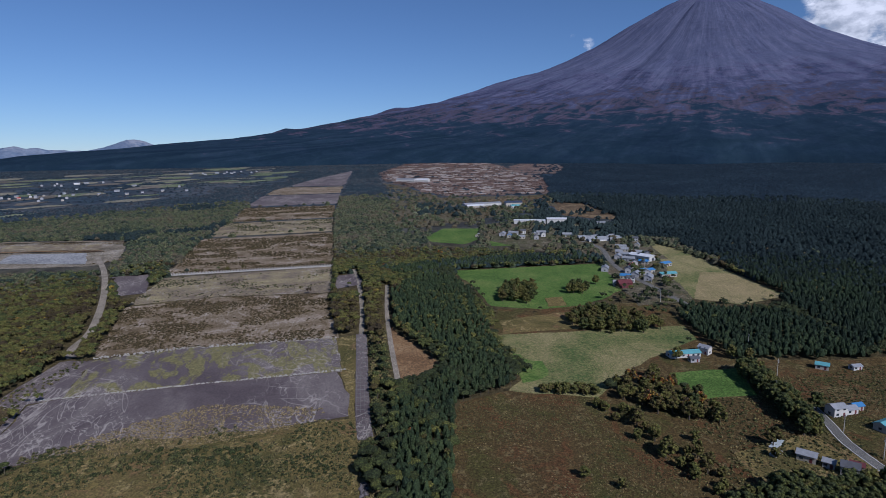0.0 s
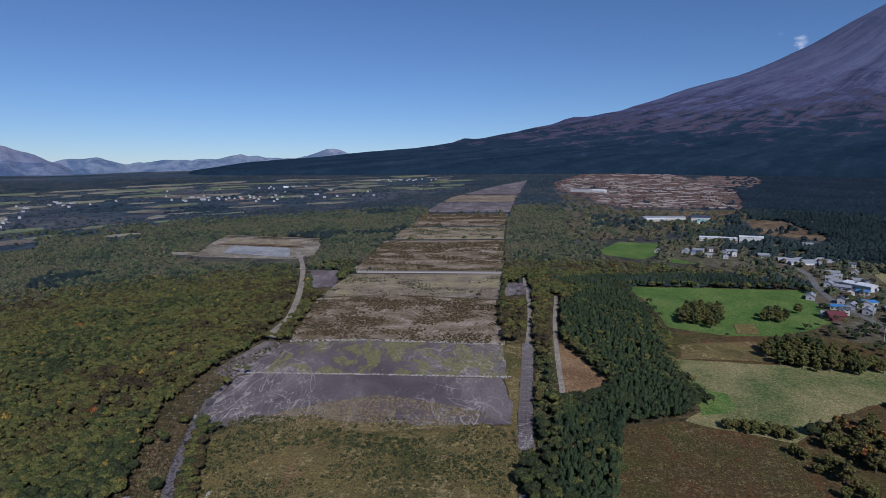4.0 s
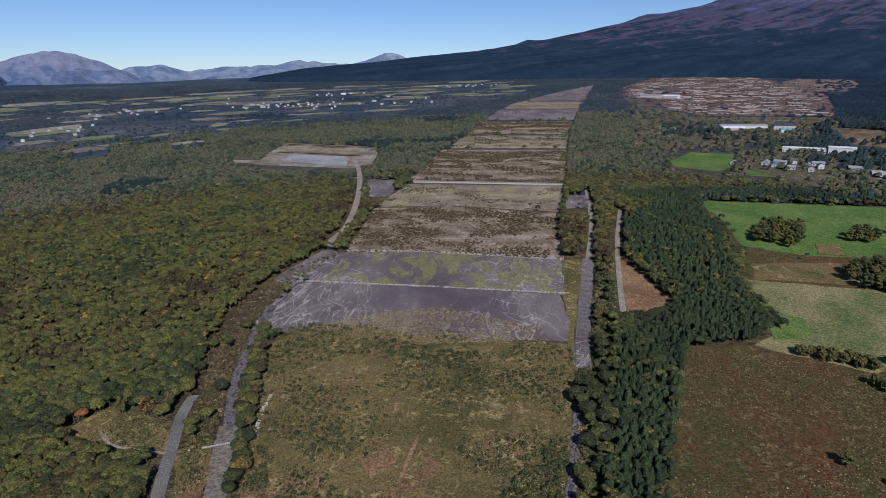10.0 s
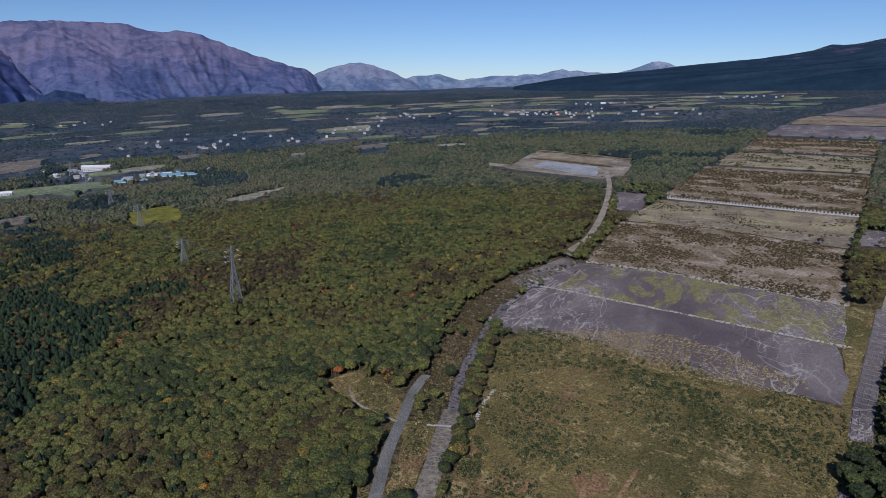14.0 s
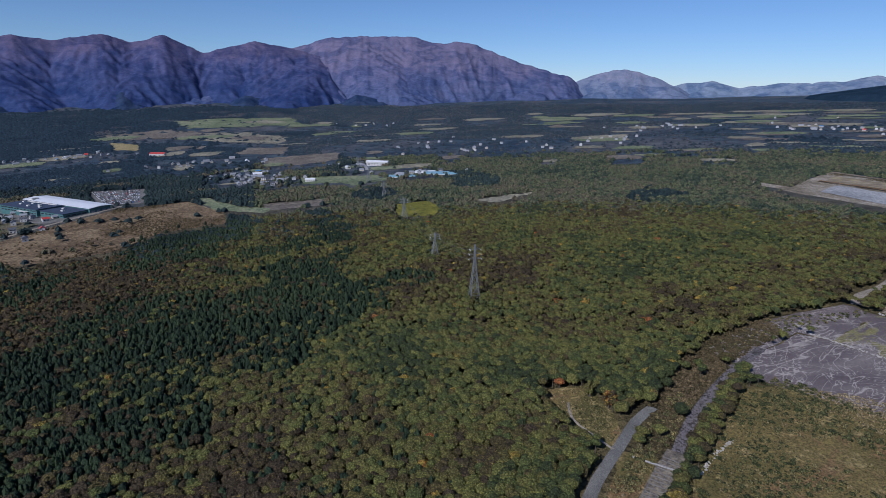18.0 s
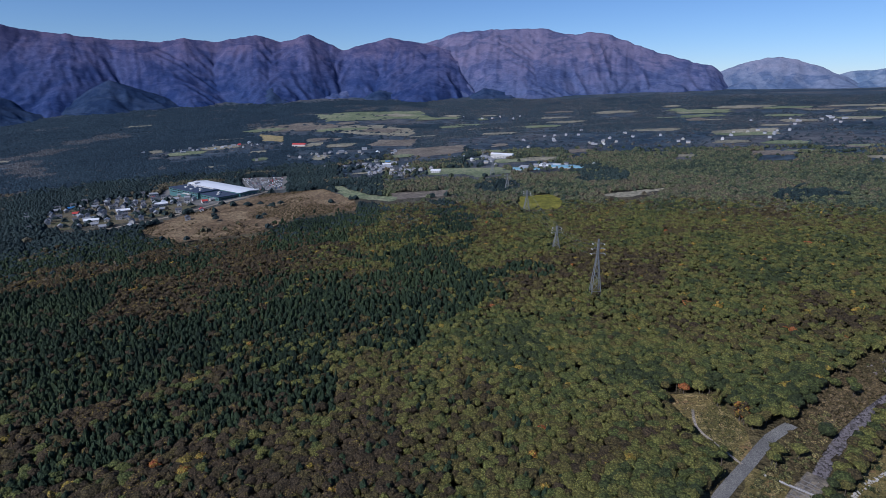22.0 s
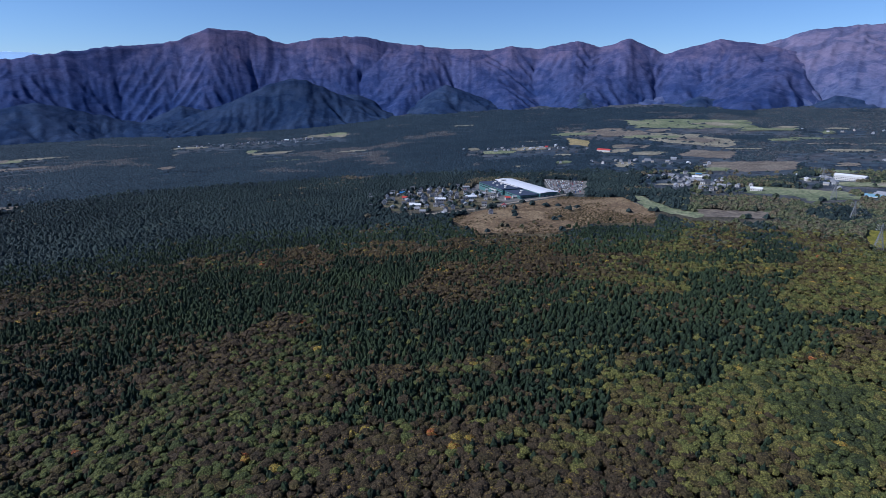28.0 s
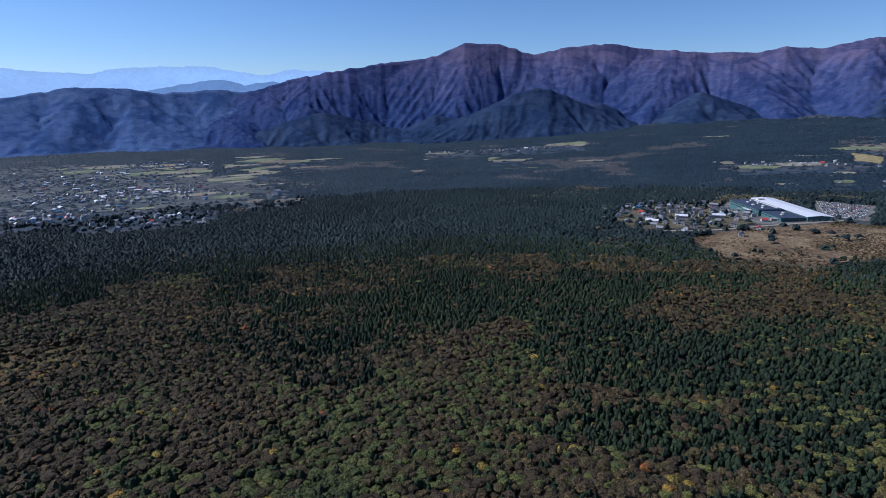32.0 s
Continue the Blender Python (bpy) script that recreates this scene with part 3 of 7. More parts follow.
PALE = rough_ground("mown_grass", [(0.33, (0.055, 0.085, 0.028)), (0.45, (0.12, 0.125, 0.05)), (0.54, (0.165, 0.15, 0.07)), (0.66, (0.22, 0.19, 0.095))], 0.022, 0.5, 0.5)
GREEN = rough_ground("bright_pasture", [(0.35, (0.045, 0.085, 0.020)), (0.5, (0.068, 0.118, 0.028)), (0.68, (0.115, 0.145, 0.045))], 0.03, 0.4, 0.25)
TAN = rough_ground("stubble", [(0.35, (0.14, 0.125, 0.06)), (0.5, (0.20, 0.165, 0.085)), (0.66, (0.25, 0.20, 0.11))], 0.03, 0.4, 0.3)
WEDGE = rough_ground("bare_red_soil", [(0.35, (0.11, 0.066, 0.035)), (0.5, (0.17, 0.105, 0.055)), (0.66, (0.22, 0.15, 0.085))], 0.04, 0.4, 0.3)
ASPHALT = rough_ground("asphalt", [(0.35, (0.085, 0.083, 0.08)), (0.5, (0.115, 0.112, 0.108)), (0.66, (0.15, 0.147, 0.14))], 0.08, 1.2, 0.05)
ROADPAINT = plain("worn_white_road_paint", (0.55, 0.55, 0.53), 0.7, 0, 0.2, 0.8)
DIRT = rough_ground("gravel_track", [(0.35, (0.13, 0.115, 0.095)), (0.5, (0.20, 0.175, 0.145)), (0.66, (0.27, 0.24, 0.20))], 0.08, 0.9, 0.15)
SCRUB = rough_ground("scrub_floor", [(0.33, (0.085, 0.072, 0.052)), (0.46, (0.145, 0.124, 0.095)), (0.56, (0.21, 0.185, 0.15)), (0.68, (0.29, 0.265, 0.23))], 0.025, 0.3, 0.5)
GRAVEL = rough_ground("grey_gravel_flat", [(0.35, (0.080, 0.070, 0.062)), (0.5, (0.13, 0.112, 0.090)), (0.66, (0.19, 0.165, 0.12))], 0.03, 0.3, 0.3)
BRACKEN = mottled("green_bracken", (0.052, 0.060, 0.022), (0.044, 0.074, 0.022), (0.080, 0.050, 0.026), (0.10, 0.105, 0.045), 0.06)
REDLAND = rough_ground("heath_clearing", [(0.35, (0.064, 0.046, 0.042)), (0.5, (0.115, 0.080, 0.068)), (0.66, (0.19, 0.15, 0.13))], 0.012, 0.08, 1.0)


def rubble(name, dark, light, size):
    """Loose stones with dark joints."""
    m, n, l, b = material(name, 0.9, 0, 0.2)
    v = coords(n, l)
    d, f = cells(n, l, v, size), noise_node(n, l, v, 0.12, 5, 0.7)
    c = ramp(n, l, f, [(0.35, dark), (0.65, light)])
    l.new(mixc(n, l, 1.0, c, ramp(n, l, d, [(0.25, (1.35, 1.33, 1.33)), (0.5, (0.9, 0.9, 0.9)), (0.75, (0.42, 0.42, 0.42))]), "MULTIPLY"), b.inputs["Base Color"])
    bump(n, l, b, maths(n, l, "SUBTRACT", 1.0, d), 1.0, 0.5)
    return m


RUBBLE = rubble("purple_grey_rubble", (0.060, 0.053, 0.054), (0.125, 0.112, 0.108), 1.1)
MOOR = rough_ground("tawny_moor", [(0.35, (0.062, 0.044, 0.028)), (0.5, (0.110, 0.078, 0.048)), (0.66, (0.18, 0.138, 0.085))], 0.02, 0.15, 0.8)
FARTAN = rough_ground("dull_paddy", [(0.35, (0.10, 0.10, 0.078)), (0.5, (0.16, 0.15, 0.115)), (0.66, (0.22, 0.205, 0.155))], 0.012, 0.1, 0.3)
FARGRASS = rough_ground("dull_grass", [(0.35, (0.065, 0.085, 0.05)), (0.5, (0.115, 0.135, 0.08)), (0.66, (0.17, 0.175, 0.115))], 0.012, 0.1, 0.3)
FARBROWN = rough_ground("dull_brown_soil", [(0.35, (0.075, 0.066, 0.056)), (0.5, (0.115, 0.10, 0.085)), (0.66, (0.155, 0.14, 0.12))], 0.012, 0.1, 0.3)
TOWNSOIL = rough_ground("town_plots", [(0.35, (0.028, 0.037, 0.046)), (0.5, (0.050, 0.060, 0.066)), (0.66, (0.10, 0.102, 0.098))], 0.015, 0.1, 0.5)


def flow(n, l, across, along, shift=0.0):
    """Coordinates turned to the fall of the fan: x across it, y down it."""
    tc, turn, mp = n.new("ShaderNodeTexCoord"), n.new("ShaderNodeMapping"), n.new("ShaderNodeMapping")
    turn.inputs["Rotation"].default_value = (0, 0, radians(-14))
    mp.inputs["Scale"].default_value, mp.inputs["Location"].default_value = (across, along, 1), (shift, shift * 0.7, 0)
    l.new(tc.outputs["Object"], turn.inputs["Vector"])
    l.new(turn.outputs[0], mp.inputs["Vector"])
    return mp.outputs[0]


def runnel(n, l, vec, scale, width, distort):
    """Thin braided lines where a slow noise crosses its middle."""
    w = noise_node(n, l, vec, scale, 3, 0.5, distort)
    return maths(n, l, "SUBTRACT", 1.0, maths(n, l, "DIVIDE", maths(n, l, "ABSOLUTE", maths(n, l, "SUBTRACT", w, 0.5)), width * 0.8), True)


def basin(name, moss):
    """Dried silt with braided pale runnels; moss grows in lobes down the fall."""
    m, n, l, b = material(name, 0.85, 0, 0.25)
    v = flow(n, l, 1, 0.8)
    g, f = noise_node(n, l, flow(n, l, 1, 0.6), 0.022, 5, 0.6, 1.0), noise_node(n, l, v, 0.9, 5, 0.75)
    c = ramp(n, l, g, [(0.34, (0.078, 0.061, 0.064)), (0.5, (0.106, 0.086, 0.086)), (0.66, (0.160, 0.136, 0.128))])
    if moss:
        lobes = maths(n, l, "ADD", noise_node(n, l, flow(n, l, 1.0, 0.6, 40), 0.036, 6, 0.65, 1.9), maths(n, l, "MULTIPLY", maths(n, l, "SUBTRACT", noise_node(n, l, flow(n, l, 1, 0.22), 0.16, 5, 0.7, 1.2), 0.5), 0.42))
        green = ramp(n, l, noise_node(n, l, v, 0.5, 6, 0.8), [(0.34, (0.105, 0.088, 0.040)), (0.5, (0.155, 0.140, 0.052)), (0.66, (0.235, 0.215, 0.085))])
        c = mixc(n, l, ramp(n, l, lobes, [(0.47, (0, 0, 0)), (0.53, (0.85, 0.85, 0.85))]), c, green)
    where = noise_node(n, l, v, 0.016, 3, 0.5)
    for scale, width, distort, shift, low in ((0.014, 0.008, 1.6, 10, 0.38), (0.024, 0.010, 1.7, 60, 0.40), (0.045, 0.014, 1.8, 90, 0.42), (0.09, 0.018, 2.0, 140, 0.44)):
        k = maths(n, l, "MULTIPLY", runnel(n, l, flow(n, l, 1, 0.5, shift), scale, width, distort), ramp(n, l, where, [(low, (0, 0, 0)), (low + 0.10, (1, 1, 1))]))
        c = mixc(n, l, maths(n, l, "MULTIPLY", k, 0.7 if moss else 0.9), c, (0.33, 0.295, 0.265))
    l.new(mixc(n, l, 1.0, c, ramp(n, l, f, [(0.3, (0.72, 0.72, 0.74)), (0.5, (1, 1, 1)), (0.7, (1.28, 1.27, 1.25))]), "MULTIPLY"), b.inputs["Base Color"])
    bump(n, l, b, f, 0.6, 0.25)
    return m


SILT, MOSSY = basin("purple_silt", False), basin("mossy_silt", True)


def dry_flat(name, stops, vein):
    """Low brown growth on old silt, cut by pale dry runnels, in bands across the fall."""
    m, n, l, b = material(name, 0.95, 0, 0.1)
    v = flow(n, l, 1, 1)
    bands = noise_node(n, l, flow(n, l, 0.25, 1.3), 0.03, 5, 0.65, 0.6)
    g, f = noise_node(n, l, v, 0.05, 6, 0.75, 0.8), noise_node(n, l, v, 0.55, 6, 0.85)
    k = maths(n, l, "ADD", maths(n, l, "MULTIPLY", bands, 0.45), maths(n, l, "ADD", maths(n, l, "MULTIPLY", g, 0.55), maths(n, l, "MULTIPLY", f, 0.75)))
    c = ramp(n, l, maths(n, l, "SUBTRACT", k, 0.375), stops)
    for scale, width, shift in ((0.010, 0.012, 20), (0.022, 0.012, 70), (0.05, 0.012, 120)):
        w = runnel(n, l, flow(n, l, 1, 0.4, shift), scale, width, 1.7)
        c = mixc(n, l, maths(n, l, "MULTIPLY", w, ramp(n, l, g, [(0.45, (0, 0, 0)), (0.56, (0.8, 0.8, 0.8))])), c, vein)
    l.new(c, b.inputs["Base Color"])
    bump(n, l, b, f, 0.9, 0.6)
    return m


FLAT = dry_flat("brown_flat", [(0.34, (0.078, 0.058, 0.031)), (0.44, (0.132, 0.098, 0.058)), (0.54, (0.196, 0.154, 0.108)), (0.66, (0.320, 0.265, 0.212))], (0.36, 0.315, 0.27))
OLDSILT = dry_flat("old_silt_flat", [(0.34, (0.106, 0.082, 0.062)), (0.46, (0.165, 0.132, 0.100)), (0.56, (0.240, 0.200, 0.115)), (0.68, (0.330, 0.285, 0.155))], (0.33, 0.29, 0.25))

# the catchment strip, from the near meadow up the fan
plot("meadow", [(-118, 95), (-130, 126), (-149, 156), (-201, 232), (-197, 254), (-150, 271), (-92, 278), (-47, 288), (-35, 212), (-27, 158), (-22, 95)], MEADOW, "dry olive meadow of reeds and low scrub", "meadow")
plot("lower_basin", [(-219, 243), (-239, 308), (-224, 317), (-144, 334), (-70, 347), (-56, 316), (-52, 289), (-75, 282), (-130, 270), (-163, 268), (-194, 251)], SILT, "purple grey silt basin with pale dried runnels", "silt basin", lift=0.2)
plot("upper_basin", [(-224, 317), (-241, 374), (-183, 394), (-81, 407), (-66, 347), (-144, 334)], MOSSY, "silt basin with yellow green moss", "silt basin", lift=0.28)
plot("scrub_flat", [(-245, 380), (-284, 496), (-217, 521), (-111, 528), (-79, 408), (-183, 394)], FLAT, "brown scrub flat with bare pale soil", "scrubland", trees=0.0)
plot("gravel_flat", [(-286, 500), (-300, 598), (-125, 636), (-109, 531), (-218, 523)], OLDSILT, "grey gravel flat with thin grass", "gravel flat")
plot("scrub_flat", [(-305, 614), (-351, 823), (-166, 862), (-128, 653)], FLAT, "brown scrub flat with bare pale soil", "scrubland")
plot("gravel_flat", [(-353, 838), (-369, 967), (-192, 1000), (-172, 870)], OLDSILT, "grey gravel flat with thin grass", "gravel flat")
plot("scrub_flat", [(-369, 980), (-406, 1161), (-225, 1181), (-194, 1013)], FLAT, "brown scrub flat with bare pale soil", "scrubland")
plot("silt_flat", [(-412, 1190), (-440, 1390), (-253, 1410), (-225, 1208)], SILT, "far grey silt flat on the fan", "silt flat")
plot("scrub_flat", [(-441, 1405), (-453, 1526), (-446, 1610), (-279, 1600), (-255, 1424)], FLAT, "brown scrub flat with bare pale soil", "scrubland")
plot("silt_flat", [(-445, 1630), (-416, 1915), (-352, 2263), (-281, 1620)], SILT, "far grey silt flat on the fan", "silt flat")
plot("verge", [(-49, 270), (-52, 289), (-67, 347), (-80, 407), (-67, 414), (-59, 360), (-49, 291), (-44, 268)], MEADOW, "dry grass verge between basin and channel", "verge", lift=0.15)
plot("soil_wedge", [(-55, 534), (-44, 428), (-20, 389), (0, 349), (-18, 328), (-28, 325), (-49, 468)], WEDGE, "bare reddish soil field", "field")
plot("pond_yard", [(-693, 674), (-587, 684), (-632, 779), (-651, 833), (-461, 826), (-403, 697), (-417, 662), (-552, 654)], SCRUB, "bare earth yard with rows", "yard")
plot("gravel_pad", [(-114, 594), (-94, 600), (-80, 558), (-106, 540)], SILT, "small grey gravel pad", "gravel pad", lift=0.25)
plot("gravel_pad", [(-361, 607), (-322, 616), (-290, 541), (-312, 530)], SILT, "small grey gravel pad", "gravel pad", lift=0.25)
# farmland beside the wood
TAKEN.append(([(-208, 240), (-222, 262), (-150, 288), (-60, 302), (-48, 286), (-150, 262)], 0.0))
plot("fallow_field", [(2, 150), (2, 223), (5, 291), (8, 303), (55, 308), (85, 301), (91, 270), (114, 227), (113, 190), (60, 150)], BROWN, "rough brown fallow field", "field")
plot("hay_field", [(34, 407), (181, 419), (179, 392), (129, 354), (103, 330), (86, 305), (55, 311), (36, 316), (52, 340), (40, 383)], PALE, "pale mown hay field", "field")
plot("green_patch", [(45, 373), (63, 357), (63, 336), (46, 325)], GREEN, "fresh green grass in the hay field", "grass", lift=0.2, jitter=3, take=False)
plot("pasture", [(8, 605), (172, 625), (170, 563), (164, 517), (122, 476), (82, 466), (40, 478), (27, 546)], GREEN, "bright green pasture", "pasture")
plot("earth_mound", [(88, 471), (104, 474), (106, 500), (90, 497)], MEADOW, "grassy earth mound in the pasture", "mound", lift=0.5, jitter=2, step=4, take=False)
plot("rough_plot", [(44, 440), (109, 461), (106, 420), (43, 409)], MEADOW, "rough tan plot with dry grass", "field")
plot("pasture", [(-27, 806), (0, 874), (56, 867), (46, 777), (26, 748), (-16, 768)], GREEN, "bright green pasture", "pasture")
plot("pasture", [(55, 768), (132, 756), (139, 732), (62, 733)], GREEN, "bright green pasture", "pasture")
plot("pasture", [(267, 734), (285, 696), (292, 628), (301, 489), (249, 468), (218, 489), (229, 563), (248, 652)], PALE, "green and dry grass field by the wood", "pasture")
plot("stubble_field", [(264, 579), (295, 569), (297, 489), (250, 471), (218, 486)], TAN, "dry tan stubble field", "field", lift=0.22, take=False)
plot("lawn", [(138, 336), (184, 341), (175, 304), (145, 301), (137, 320)], GREEN, "green lawn behind the barn", "lawn")
plot("fallow_field", [(145, 300), (176, 303), (196, 270), (134, 248), (100, 270), (112, 300)], BROWN, "russet weedy fallow", "field")
plot("fallow_field", [(198, 325), (290, 345), (300, 270), (218, 250), (199, 271), (191, 300)], BROWN, "rough brown fallow field", "field")
plot("garden", [(134, 248), (177, 267), (200, 215), (178, 190), (130, 210)], MEADOW, "weedy garden plots", "garden")
HEATH = [(-236, 2074), (-143, 2816), (197, 2716), (305, 1754), (252, 1327), (-3, 1308), (-187, 1767)]
plot("heath", HEATH, REDLAND, "reddish terraced park with rows of shrubs", "park", jitter=6, trees=0.03)
plot("heath", [(476, 2255), (360, 1910), (196, 1935), (275, 2352), (500, 2900)], REDLAND, "bare heath on the volcano's foot", "heath", jitter=6, trees=0.05)
plot("waste_ground", [(-169, 1678), (-3, 1279), (241, 1297), (222, 1129), (63, 948), (-76, 887)], YARDSOIL, "brown waste ground with plots and bushes", "ground", jitter=5, trees=0.14)
plot("meadow_plot", [(-60, 1190), (-30, 1175), (-26, 1000), (-55, 1005)], FARGRASS, "small dull green meadow", "field", lift=0.3, take=False)
plot("fallow_field", [(60, 1230), (220, 1260), (215, 1160), (60, 1150)], MOOR, "tawny fallow plot", "field", lift=0.3, take=False)
plot("bracken", [(36, 172), (52, 206), (68, 219), (64, 200), (60, 180)], BRACKEN, "green bracken beside the shade house", "bracken", lift=0.25, jitter=3, take=False)
plot("quarry_yard", [(213, 1162), (277, 1130), (293, 953), (270, 925), (206, 982)], MOOR, "brown quarry bank with bare soil", "yard", trees=0.04)
plot("village_ground", [(60, 770), (168, 640), (255, 640), (262, 740), (230, 850), (168, 966), (60, 900), (62, 800)], YARDSOIL, "trodden village ground with trees", "ground", lift=0.1, trees=0.30)
plot("village_ground", [(164, 470), (170, 640), (255, 640), (235, 560), (215, 480)], YARDSOIL, "trodden village ground with trees", "ground", lift=0.1, trees=0.25)
plot("farmland", [(2, 140), (8, 303), (36, 316), (52, 340), (40, 383), (34, 407), (44, 468), (164, 480), (185, 466), (183, 405), (188, 352), (262, 350), (330, 360), (330, 200), (230, 130), (100, 130)], BROWN, "rough brown grassland between the fields", "grassland", lift=0.05, trees=0.015)
YARDS = ((157, 358, 20), (173, 363, 12), (233, 335, 9), (252, 334, 8), (206, 281, 16), (218, 284, 12), (228, 266, 16), (165, 238, 13), (178, 227, 13))
for yx, yy_, yr in YARDS:
    TAKEN.append(([(yx + yr * math.cos(k * math.pi / 4), yy_ + yr * math.sin(k * math.pi / 4) - 4) for k in range(8)], 0.0))
# the west plain
plot("yellow_field", [(-745, 179), (-746, 228), (-695, 231), (-652, 209), (-661, 168)], rough_ground("yellow_crop", [(0.35, (0.06, 0.065, 0.015)), (0.5, (0.12, 0.115, 0.022)), (0.65, (0.17, 0.15, 0.03))], 0.04, 0.3, 0.3), "yellow green crop field", "field")
plot("moor", [(-698, -291), (-760, -278), (-834, -237), (-918, -188), (-915, -155), (-925, -95), (-809, -39), (-734, -29), (-718, -102), (-647, -139), (-629, -217)], MOOR, "tawny moor clearing with brown bushes", "moor", trees=0.012)
plot("factory_yard", [(-862, -236), (-850, -262), (-878, -292), (-985, -372), (-1040, -385), (-1060, -330), (-930, -205), (-890, -205)], ASPHALT, "asphalt yard round the factory", "yard", trees=0.0)
plot("car_park", [(-1128, -279), (-1105, -181), (-947, -158), (-959, -219)], ASPHALT, "wide asphalt car park", "car park")
plot("housing_ground", [(-790, -471), (-882, -486), (-998, -467), (-1010, -400), (-961, -372), (-853, -268), (-803, -283), (-757, -335), (-740, -400)], YARDSOIL, "trodden ground between houses and trees", "ground", trees=0.42)
plot("grassland", [(-2664, -326), (-2767, -144), (-2733, 149), (-2415, 184), (-2406, 21), (-2380, -250)], FARGRASS, "pale green upland grassland", "grassland", jitter=8, trees=0.02)
plot("grassland", [(-2245, -533), (-2380, -290), (-2200, -170), (-2038, -212), (-2100, -420)], FARBROWN, "brown upland grassland", "grassland", jitter=8, trees=0.04)
plot("grassland", [(-2038, -200), (-1901, -119), (-1751, 54), (-1924, 102), (-2180, -20), (-2200, -150)], FARTAN, "tan upland grassland", "grassland", jitter=8, trees=0.03)
plot("stubble_field", [(-2027, -432), (-1916, -328), (-1748, -300), (-1819, -380)], TAN, "yellow tan stubble field", "field", jitter=4)
plot("meadow_plot", [(-2560, -60), (-2640, 40), (-2560, 120), (-2470, 60)], FARTAN, "dull tan strip in the upland", "field", lift=0.3, jitter=5, take=False)
plot("fallow_field", [(-1960, -90), (-1880, 10), (-1960, 60), (-2060, -60)], FARBROWN, "tawny upland field", "field", lift=0.3, jitter=5, take=False)
plot("fallow_field", [(-1560, -60), (-1500, 60), (-1640, 90), (-1680, -20)], FARBROWN, "dull brown fallow plot", "field", jitter=5)
plot("fallow_field", [(-1440, 18), (-1447, 93), (-1460, 193), (-1319, 184), (-1272, 90), (-1345, 20)], FARBROWN, "tawny fallow field among the woods", "field", jitter=5)
plot("meadow_plot", [(-1084, 76), (-1044, 179), (-974, 175), (-997, 77)], FARGRASS, "green meadow beside the hamlet", "field", jitter=5)
plot("meadow_plot", [(-948, -84), (-937, -68), (-842, -22), (-805, 22), (-775, 11), (-836, -54)], FARGRASS, "long green meadow beside the moor", "field", jitter=3)
plot("clearing", [(-841, 4), (-834, 108), (-786, 86), (-788, 19)], FARBROWN, "brown clearing in the woods", "field", jitter=5)
plot("stubble_field", [(-722, 272), (-731, 349), (-732, 393), (-689, 313)], FARTAN, "tan stubble strip", "field", jitter=5)
plot("meadow_plot", [(-1060, 130), (-1030, 211), (-969, 224), (-934, 152)], FARGRASS, "green meadow beside the hamlet", "field", jitter=5)
plot("paddy", [(-1419, 826), (-1395, 991), (-1259, 895), (-1323, 788)], FARTAN, "harvested paddy, dull tan", "field", jitter=5)
plot("town_ground", [(-225, -2711), (-456, -2778), (-718, -1787), (-669, -1252), (-540, -1056), (-374, -1225), (-107, -1392), (-60, -2000)], TOWNSOIL, "town ground among paddies", "ground", jitter=8, trees=0.24)
plot("clearing", [(-31, -487), (-81, -449), (-40, -397), (-10, -380)], BROWN, "rough brown clearing in the woods", "clearing", jitter=4, trees=0.3)
plot("clearing", [(-236, 140), (-232, 165), (-205, 162), (-186, 154), (-180, 147), (-194, 137), (-215, 135)], MEADOW, "grassy clearing by the road", "clearing")
POND = rough_ground("settled_ash", [(0.35, (0.15, 0.155, 0.165)), (0.5, (0.21, 0.215, 0.225)), (0.66, (0.27, 0.27, 0.275))], 0.03, 0.2, 0.1)
plot("pond_bed", [(-545, 684), (-566, 737), (-467, 738), (-429, 672)], POND, "pale grey settling bed", "settling bed", lift=0.4, take=False)
plot("pond_bed", [(-600, 760), (-620, 800), (-480, 796), (-462, 756)], OLDSILT, "dull settling bed with weeds", "settling bed", lift=0.4, take=False)
ribbon("dirt_road", [(-600, 748), (-520, 750), (-452, 746)], 5.0, WEDGE, "reddish bank between the beds", "bank", lift=0.8)
ribbon("dirt_road", [(-640, 820), (-550, 818), (-462, 815)], 5.0, FLAT, "weedy bank behind the beds", "bank", lift=0.8)
ribbon("forest_road", [(-140, 96), (-151, 113), (-167, 130), (-183, 151), (-196, 168), (-203, 182)], 5.0, ASPHALT, "grey asphalt forest road")
ribbon("paved_channel", [(-122, 102), (-135, 120), (-147, 137), (-163, 158), (-171, 170)], 8.0, GRAVEL, "grey channel bed under a concrete lattice", "channel", take=1.5)
ribbon("stone_channel", [(-171, 170), (-190, 194), (-212, 231), (-232, 275)], 5.0, RUBBLE, "channel bed of loose purple grey stone", "channel", take=1.5)
ribbon("dirt_road", [(-258, 378), (-269, 395), (-279, 435), (-323, 527), (-381, 628), (-437, 710)], 6.0, DIRT, "pale dirt track along the basins", "track")
ribbon("stone_channel", [(-22, 100), (-29, 177), (-36, 230)], 3.6, RUBBLE, "channel bed of loose purple grey stone", "channel", take=1.0)
ribbon("paved_channel", [(-40, 265), (-45, 291), (-55, 360), (-63, 415)], 8.0, SILT, "dark paved channel beside the basins", "channel", take=1.0)
ribbon("dirt_road", [(-63, 415), (-70, 470), (-82, 540), (-100, 620)], 4.0, DIRT, "winding dirt track", "track", take=1.5)
plot("verge", [(-245, 250), (-219, 243), (-241, 310), (-224, 317), (-241, 374), (-262, 372), (-262, 310)], SILT, "stony verge of the silt basins", "verge", lift=0.1)
